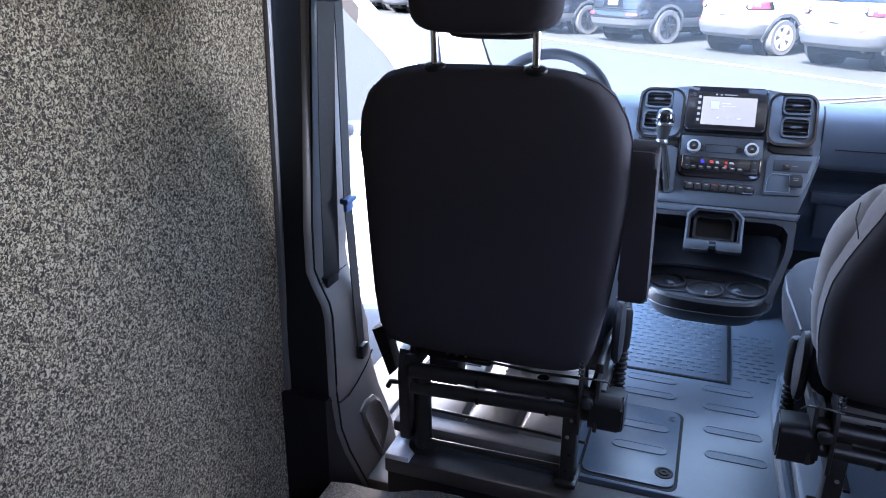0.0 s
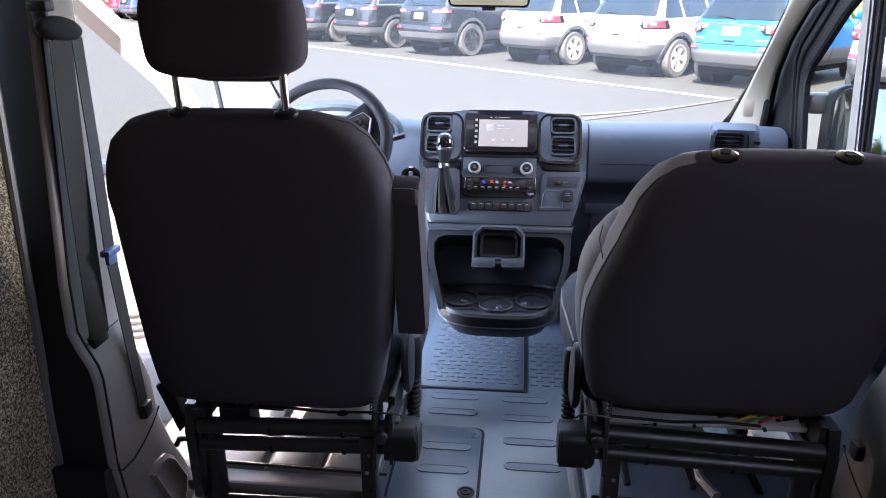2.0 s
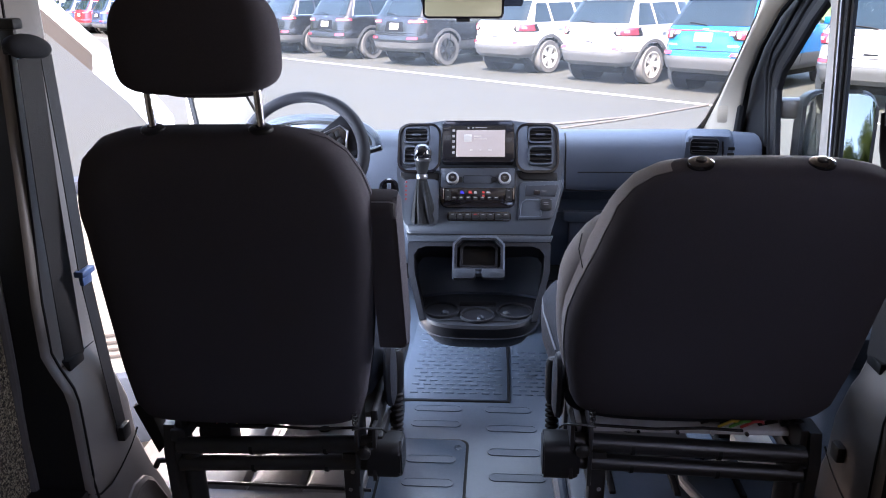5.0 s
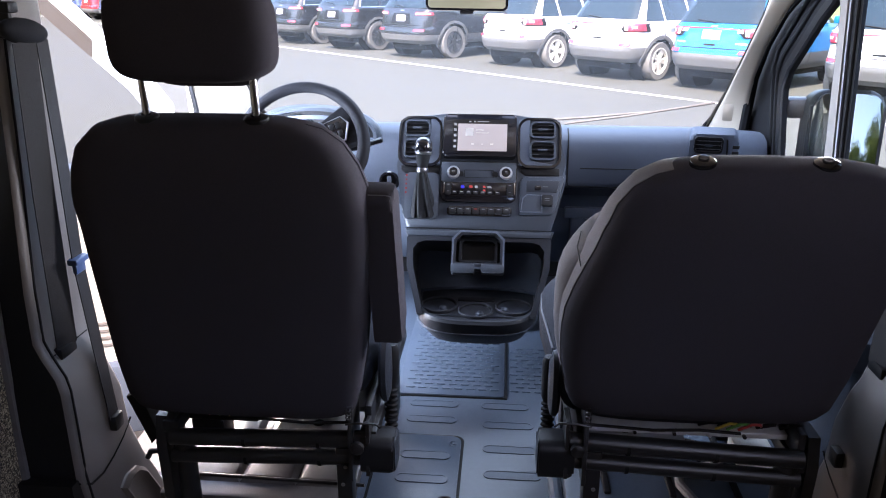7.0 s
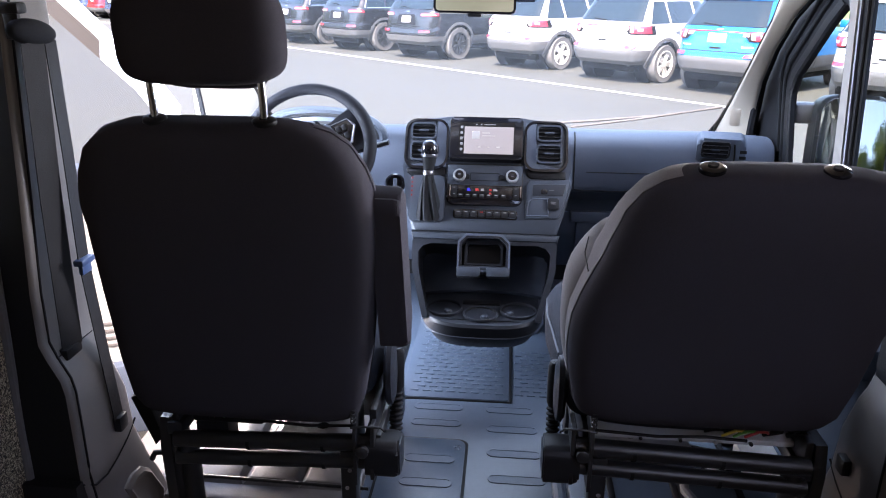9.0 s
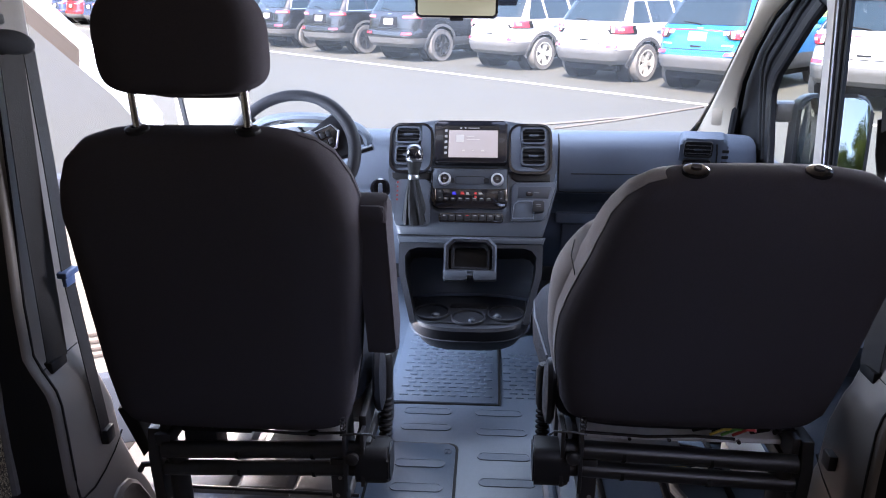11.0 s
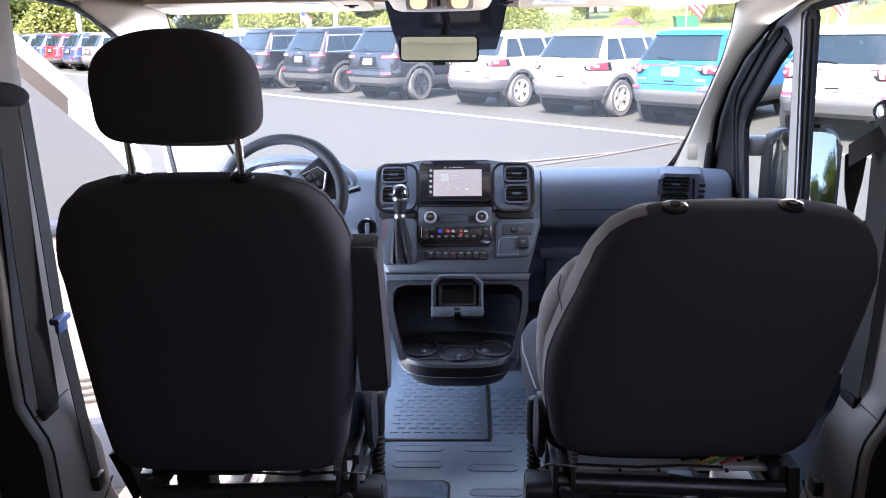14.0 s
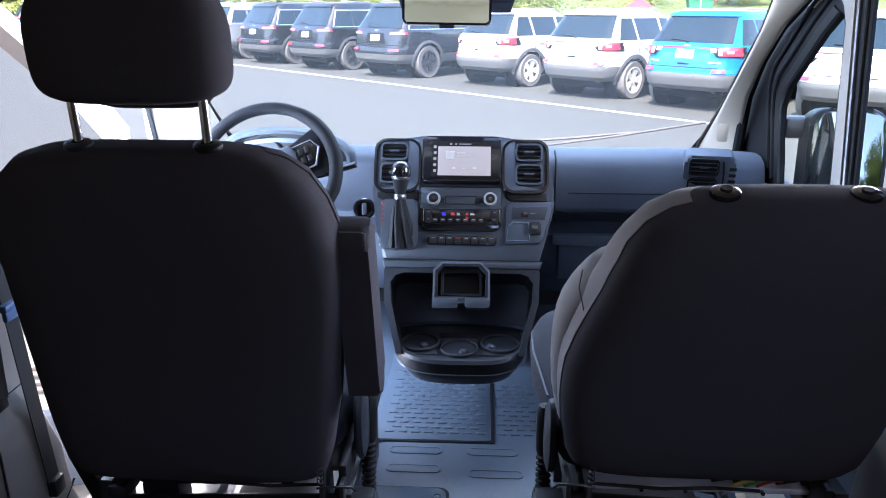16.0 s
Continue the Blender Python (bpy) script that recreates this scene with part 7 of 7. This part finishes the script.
    for f in ("side", "left"):
        for a0, a1, c0, c1 in cuts:
            bm = car_patch(spec, a0, a1, c0, c1, z0, z1, 0.006, f)
            put("side_window", bm, CAR_GLASS)
        d0, d1 = cuts[0][0], cuts[-1][1]
        put("belt_trim", car_patch(spec, d0, d1, d0, d1, z0 - 0.028, z0 - 0.008, 0.01, f, nu=14, nz=2), CHROME if big else body_paint)
        if big:
            put("window_trim", car_patch(spec, cuts[0][2] - 0.05, cuts[-1][3], cuts[0][2] - 0.03, cuts[-1][3] - 0.04, z1 + 0.006, z1 + 0.034, 0.012, f, nu=14, nz=2), SILVER)
            put("window_trim", car_patch(spec, cuts[0][0] - 0.06, cuts[0][0] - 0.025, cuts[0][2] - 0.05, cuts[0][2] - 0.015, z0 - 0.01, z1 + 0.01, 0.012, f, nu=3, nz=6), SILVER)
        for y in (cuts[1][0] - 0.03, cuts[2][0] - 0.03):
            put("door_seam", car_patch(spec, y, y + 0.012, y, y + 0.012, 0.45, z0 - 0.03, 0.003, f, nu=2, nz=8), RUBBER_BLACK)
        for y in (cuts[1][0] + 0.08, cuts[2][0] + 0.08):
            put("door_handle", car_patch(spec, y, y + 0.2, y, y + 0.2, z0 - 0.13, z0 - 0.095, 0.03, f, nu=4, nz=2), body_paint)
        s = 1 if f == "side" else -1
        zt = spec["H"] - 0.02
        put("roof_rail", tube([(s * spec["W"] * 0.60, 0.75, zt - 0.06), (s * spec["W"] * 0.61, 0.9, zt + 0.02), (s * spec["W"] * 0.62, 1.9, zt + 0.0), (s * spec["W"] * 0.62, 2.05, zt - 0.08)], 0.015, 8), SILVER)
        m = Matrix.Translation((s * (spec["W"] + 0.10), cuts[2][1] - 0.25, z0 + 0.06))
        put("side_mirror", boxes(((-0.09, -0.05, -0.06), (0.09, 0.06, 0.07), 0.03), m=m), body_paint)
    put("underbody", boxes(((-0.6, 0.35, 0.20), (0.6, spec["L"] - 0.4, 0.32), 0.02)), RUBBER_BLACK)
    put("exhaust", tube([(0.45, 0.32, 0.33), (0.45, 0.9, 0.33)], 0.035, 10), CLADDING)
    return car


def place(wheel_at, spec):
    """Pose of a car whose right rear tyre stands at a spot."""
    p = Vector((*wheel_at, GROUND)) - ROW * (spec["W"] - 0.10) - AHEAD * spec["over"]
    return Matrix.Translation(p) @ Matrix.Rotation(-math.atan2(AHEAD.x, AHEAD.y) + (radians(4.0) if spec is LARGE else 0.0), 4, "Z")


FIRST = Vector((2.92, 14.25, 0))     # right rear tyre of the second white car


def slot(k, ahead=0.0):
    p = FIRST + ROW * (2.80 * k) + AHEAD * ahead
    return p.x, p.y


def car_at(spec, where, body_paint, alloy, label, big):
    c = build_car(spec, body_paint, alloy, label, big)
    c.matrix_world = place(where, spec)
    return c


def again(ob, where, spec, label, body_paint, old):
    """Another of the same make, perhaps in another colour."""
    c = copy_thing(ob, place(where, spec))
    c["label"] = label
    if body_paint is not None:
        for o in c.children_recursive:
            if o.data.materials[0] == old:
                o.data = o.data.copy()
                o.data.materials[0] = body_paint
    return c


white_a = car_at(SMALL, slot(0), CAR_WHITE, ALLOY, "white compact SUV parked on asphalt, grey lower bumper", False)
again(white_a, slot(-0.985, 0.19), SMALL, "white compact SUV parked on asphalt, grey lower bumper", None, None)
again(white_a, slot(0.84), SMALL, "bright blue compact SUV parked on asphalt", CAR_BLUE, CAR_WHITE)
again(white_a, slot(1.78), SMALL, "white compact SUV seen beyond the passenger window", None, None)
black_a = car_at(LARGE, slot(-2.06, -0.17), BLACK_PAINT, ALLOY_BLACK, "black large SUV with dark alloy wheels parked on asphalt", True)
for k, (pt, lab) in enumerate(((None, "black large SUV parked in a row"), (None, "black large SUV parked in a row"), (CAR_GREY, "grey large SUV parked in a row"), (None, "black large SUV parked in a row"), (None, "black large SUV parked in a row"), (CAR_GREY, "grey large SUV parked in a row"), (CAR_SAND, "mauve-grey large SUV parked in a row"), (CAR_NAVY, "navy large SUV parked in a row"), (CAR_RED, "red large SUV parked in a row"), (CAR_NAVY, "navy large SUV parked in a row"), (CAR_GREY, "grey large SUV parked in a row"), (BLACK_PAINT, "black large SUV parked in a row"))):
    again(black_a, slot(-3.20 - 1.08 * k, -0.19), LARGE, lab, pt, BLACK_PAINT)

# ---- trees and land behind the lot ----
def leaf_mat(name, colour):
    m = material(name, colour, 0.6, grain=0.3, scale=3, bump=0, wear=0.3, wear_scale=0.6)
    nt = m.node_tree
    b = nt.nodes["Principled BSDF"]
    tr, mix = nt.nodes.new("ShaderNodeBsdfTranslucent"), nt.nodes.new("ShaderNodeMixShader")
    tr.inputs["Color"].default_value = (colour[0] * 1.6, colour[1] * 1.7, colour[2], 1)
    mix.inputs[0].default_value = 0.3
    nt.links.new(b.outputs[0], mix.inputs[1])
    nt.links.new(tr.outputs[0], mix.inputs[2])
    nt.links.new(mix.outputs[0], nt.nodes["Material Output"].inputs["Surface"])
    return m


LEAF = [leaf_mat("leaf_bright", (0.19, 0.205, 0.055)), leaf_mat("leaf_mid", (0.14, 0.165, 0.045)), leaf_mat("leaf_dark", (0.09, 0.125, 0.035))]
BARK = material("bark", (0.13, 0.10, 0.075), 0.9, grain=0.4, scale=20, bump=0.8, bump_scale=40)


def build_tree(seed, h, spread, leaf):
    rng = random.Random(seed)
    tree = new("tree")
    BASE[tree] = Vector((0, 0, 0))
    tagged(tree, "broad leafy green tree on the grassy rise", "tree", "trees behind the lot")
    bm = tube([(0, 0, -0.4), (rng.uniform(-0.1, 0.1), 0.05, h * 0.3), (rng.uniform(-0.3, 0.3), rng.uniform(-0.3, 0.3), h * 0.75)], [h * 0.03, h * 0.022, h * 0.008], 9)
    tips = []
    for k in range(10):
        a, z = k * 2.4 + rng.uniform(-0.4, 0.4), h * rng.uniform(0.25, 0.65)
        tip = Vector((math.cos(a) * spread * rng.uniform(0.5, 0.85), math.sin(a) * spread * rng.uniform(0.5, 0.85), z + h * rng.uniform(0.1, 0.25)))
        tube([(0, 0, z), tip * 0.5 + Vector((0, 0, z * 0.5 + h * 0.02)), tip], [h * 0.010, h * 0.007, h * 0.003], 6, bm=bm)
        tips.append(tip)
    part("trunk", bm, BARK, tree, local=True)
    clumps = [(t, spread * rng.uniform(0.28, 0.42)) for t in tips]
    for k in range(34):
        a, r = rng.uniform(0, math.tau), spread * math.sqrt(rng.random()) * 0.85
        z = h * (0.10 + 0.82 * rng.random() * (1 - 0.45 * (r / spread) ** 2))
        clumps.append((Vector((r * math.cos(a), r * math.sin(a), z)), spread * rng.uniform(0.24, 0.42)))
    verts, faces = [], []
    for c, rad in clumps:
        for _ in range(620):
            d = Vector((rng.gauss(0, 1), rng.gauss(0, 1), rng.gauss(0, 0.8))).normalized()
            p = c + d * rad * rng.uniform(0.5, 1.08)
            s = rng.uniform(0.05, 0.12) * h / 9
            u = Vector((rng.gauss(0, 1), rng.gauss(0, 1), rng.gauss(0, 1))).normalized()
            w = u.cross(d + Vector((0.01, 0.3, 0.2))).normalized()
            i = len(verts)
            verts += [p - u * s, p - w * s * 0.6 + d * s * 0.2, p + u * s, p + w * s * 0.6 + d * s * 0.2]
            faces.append((i, i + 1, i + 2, i + 3))
    me = bpy.data.meshes.new("crown")
    me.from_pydata([tuple(v) for v in verts], [], faces)
    me.materials.append(leaf)
    crown = new("crown", me)
    crown.parent = tree
    return tree


kinds = [build_tree(11, 11.0, 4.4, LEAF[0]), build_tree(12, 13.0, 5.0, LEAF[1]), build_tree(13, 9.0, 4.0, LEAF[0]), build_tree(14, 14.0, 4.6, LEAF[2])]
rng = random.Random(8)
spots = []
for a in np.arange(-80, 58, 1.7):
    open_slope = 5 < a < 34           # the mown rise with the house
    if open_slope and rng.random() < 0.25:
        continue
    d = rng.uniform(58, 78) if not open_slope else rng.uniform(95, 150)
    b = a + rng.uniform(-0.8, 0.8)
    spots.append((d * math.sin(radians(b)), d * math.cos(radians(b))))
for k in range(26):
    b, d = rng.uniform(-80, 4), rng.uniform(80, 110)
    spots.append((d * math.sin(radians(b)), d * math.cos(radians(b))))
for k in range(34):
    a = rng.uniform(105, 250)
    d = rng.uniform(22, 55)
    spots.append((d * math.sin(radians(a)), d * math.cos(radians(a))))
for n, (x, y) in enumerate(spots):
    m = Matrix.Translation((x, y, hill(x, y) - 0.2)) @ Matrix.Rotation(rng.uniform(0, 6.28), 4, "Z")
    if n < 4:
        kinds[n].matrix_world = m
    else:
        t = copy_thing(rng.choice(kinds), m)
        s = rng.uniform(0.8, 1.2)
        t.scale = (s, s, s * rng.uniform(0.9, 1.1))

# brush along the edge of the lot that hides the foot of the wood
rng = random.Random(21)
verts, faces = [], []
for k in range(64000):
    a = radians(rng.uniform(-82, 6) if k % 5 else rng.uniform(6, 60))
    d = 52 + 6 * rng.random() + (45 * smoothstep(0.08, 0.2, a) * (1 - smoothstep(0.6, 0.75, a)))
    x, y = d * math.sin(a), d * math.cos(a)
    top = 3.2 + 1.4 * math.sin(a * 23) + 0.9 * math.sin(a * 61 + 1)
    p = Vector((x, y, hill(x, y) + top * rng.random() ** 0.8))
    u = Vector((rng.gauss(0, 1), rng.gauss(0, 1), rng.gauss(0, 1))).normalized()
    w = u.orthogonal().normalized()
    sz = rng.uniform(0.06, 0.15)
    i = len(verts)
    verts += [p - u * sz, p - w * sz * 0.6, p + u * sz, p + w * sz * 0.6]
    faces.append((i, i + 1, i + 2, i + 3))
me = bpy.data.meshes.new("bushes")
me.from_pydata([tuple(v) for v in verts], [], faces)
me.materials.append(LEAF[0])
tagged(new("bushes", me), "bright green leafy brush along the edge of the lot", "bushes", kind="stuff")

# lamp posts, flags, a far house, a canopy and a container
POLE = material("pole_grey", (0.45, 0.46, 0.47), 0.5, 0.4, bump=0, grain=0.08)
for x, y, r in ((-12.5, 40.0, 0.13), (-7.2, 40.5, 0.15), (-3.3, 45, 0.10), (-20.0, 38.0, 0.12), (14.6, 30.0, 0.22), (2.5, 62.0, 0.12)):
    post = thing("lamp_post", (x, y, hill(x, y)), "tall grey metal lamp post at the edge of the lot", "lamp post", "lamp posts")
    z = hill(x, y)
    part("post", tube([(x, y, z - 0.1), (x, y, z + 4.0), (x, y, z + 8.5)], [r, r * 0.85, r * 0.6], 12), POLE, post)
    part("foot", lathe([(r * 2.2, -0.05), (r * 2.2, 0.5), (r * 1.9, 0.6)], 16, pose(x, y, z)), material("concrete", (0.45, 0.44, 0.42), 0.9), post)
    part("lamp_head", boxes(((x - 0.5, y - 0.15, z + 8.45), (x + 0.5, y + 0.15, z + 8.6), 0.03)), POLE, post)
FLAG_RED, FLAG_WHITE, FLAG_BLUE = (material(n, c, 0.8, bump=0) for n, c in (("flag_red", (0.45, 0.04, 0.05)), ("flag_white", (0.75, 0.75, 0.75)), ("flag_blue", (0.04, 0.06, 0.25))))


def flag(x, y, z, h):
    f = thing("flag", (x, y, z), "small striped red, white and blue flag on a pole", "flag", "flags")
    part("pole", tube([(x, y, z), (x, y, z + h)], 0.02, 8), POLE, f)
    for k in range(7):
        zz = z + h - 0.075 * k
        rows = [[(x + 0.02 + 0.55 * u * (1 - 0.05 * k), y + 0.06 * math.sin(5 * u + k * 0.2), zz - 0.45 * u - dz) for u in np.linspace(0, 1, 7)] for dz in (0, 0.074)]
        part("stripe", sheet(rows, 0.006), FLAG_RED if k % 2 == 0 else FLAG_WHITE, f)
    rows = [[(x + 0.022 + 0.24 * u, y + 0.06 * math.sin(5 * u * 0.45) - 0.012, z + h + 0.002 - 0.20 * u - dz) for u in np.linspace(0, 1, 4)] for dz in (0, 0.28)]
    part("canton", sheet(rows, 0.006), FLAG_BLUE, f)


for x, y in ((-8.4, 37.5), (6.3, 22.0), (10.3, 22.0), (16.8, 25.5), (-2.4, 36.0)):
    flag(x, y, GROUND, 2.75)

hx, hy = 47.0, 112.0
hz = hill(hx, hy)
house = thing("house", (hx, hy, hz), "far pale house with a grey roof on the rise", "house")
WALLP, ROOFP = material("house_wall", (0.72, 0.70, 0.66), 0.8), material("house_roof", (0.22, 0.21, 0.21), 0.9)
part("wall", boxes(((hx - 7, hy - 4, hz - 1), (hx + 7, hy + 4, hz + 3.2), 0.05)), WALLP, house)
part("roof", loft([[(hx - 7.5, hy - 4.6, hz + 3.1), (hx + 7.5, hy - 4.6, hz + 3.1), (hx + 7.5, hy + 4.6, hz + 3.1), (hx - 7.5, hy + 4.6, hz + 3.1)], [(hx - 6.5, hy - 0.1, hz + 5.6), (hx + 6.5, hy - 0.1, hz + 5.6), (hx + 6.5, hy + 0.1, hz + 5.6), (hx - 6.5, hy + 0.1, hz + 5.6)]]), ROOFP, house, smooth=0)
for k in range(4):
    x = hx - 5.2 + 3.2 * k
    part("window", boxes(((x, hy - 4.06, hz + 0.9), (x + 1.2, hy - 4.0, hz + 2.3), 0.01)), CAR_GLASS, house)
part("porch_roof", loft([[(hx - 3, hy - 6, hz + 2.6), (hx + 1, hy - 6, hz + 2.6), (hx + 1, hy - 4, hz + 2.6), (hx - 3, hy - 4, hz + 2.6)], [(hx - 1.1, hy - 6, hz + 3.9), (hx - 0.9, hy - 6, hz + 3.9), (hx - 0.9, hy - 4, hz + 3.9), (hx - 1.1, hy - 4, hz + 3.9)]]), ROOFP, house, smooth=0)
for x in (hx - 2.8, hx + 0.8):
    part("porch_post", boxes(((x - 0.1, hy - 5.9, hz - 1), (x + 0.1, hy - 5.7, hz + 2.65), 0.01)), WALLP, house)
cx, cyy = 12.8, 62.0
cz = hill(cx, cyy)
can = thing("canopy", (cx, cyy, cz), "small red pop-up canopy tent on the grass", "canopy tent")
part("cover", loft([[(cx - 1.0, cyy - 1.0, cz + 1.7), (cx + 1.0, cyy - 1.0, cz + 1.7), (cx + 1.0, cyy + 1.0, cz + 1.7), (cx - 1.0, cyy + 1.0, cz + 1.7)], [(cx - 0.1, cyy - 0.1, cz + 2.3), (cx + 0.1, cyy - 0.1, cz + 2.3), (cx + 0.1, cyy + 0.1, cz + 2.3), (cx - 0.1, cyy + 0.1, cz + 2.3)]]), FLAG_RED, can, smooth=0)
for sx in (-0.95, 0.95):
    for sy in (-0.95, 0.95):
        part("leg", tube([(cx + sx, cyy + sy, cz), (cx + sx, cyy + sy, cz + 1.72)], 0.03, 6), POLE, can)
gx, gy = 25.9, 91.4
gz = hill(gx, gy)
bin_ = thing("container", (gx, gy, gz), "dark green metal skip on the grass", "container")
GREEN = material("green_steel", (0.03, 0.16, 0.09), 0.5, grain=0.1)
part("tub", loft([[(gx - 1.2, gy - 0.6, gz), (gx + 1.2, gy - 0.6, gz), (gx + 1.2, gy + 0.6, gz), (gx - 1.2, gy + 0.6, gz)], [(gx - 1.5, gy - 0.7, gz + 1.2), (gx + 1.5, gy - 0.7, gz + 1.2), (gx + 1.5, gy + 0.7, gz + 1.2), (gx - 1.5, gy + 0.7, gz + 1.2)]]), GREEN, bin_, smooth=0)
part("rim", ring_prism([(gx - 1.56, gy - 0.76), (gx + 1.56, gy - 0.76), (gx + 1.56, gy + 0.76), (gx - 1.56, gy + 0.76)], [(gx - 1.45, gy - 0.66), (gx + 1.45, gy - 0.66), (gx + 1.45, gy + 0.66), (gx - 1.45, gy + 0.66)], gz + 1.16, gz + 1.26), GREEN, bin_, smooth=0)
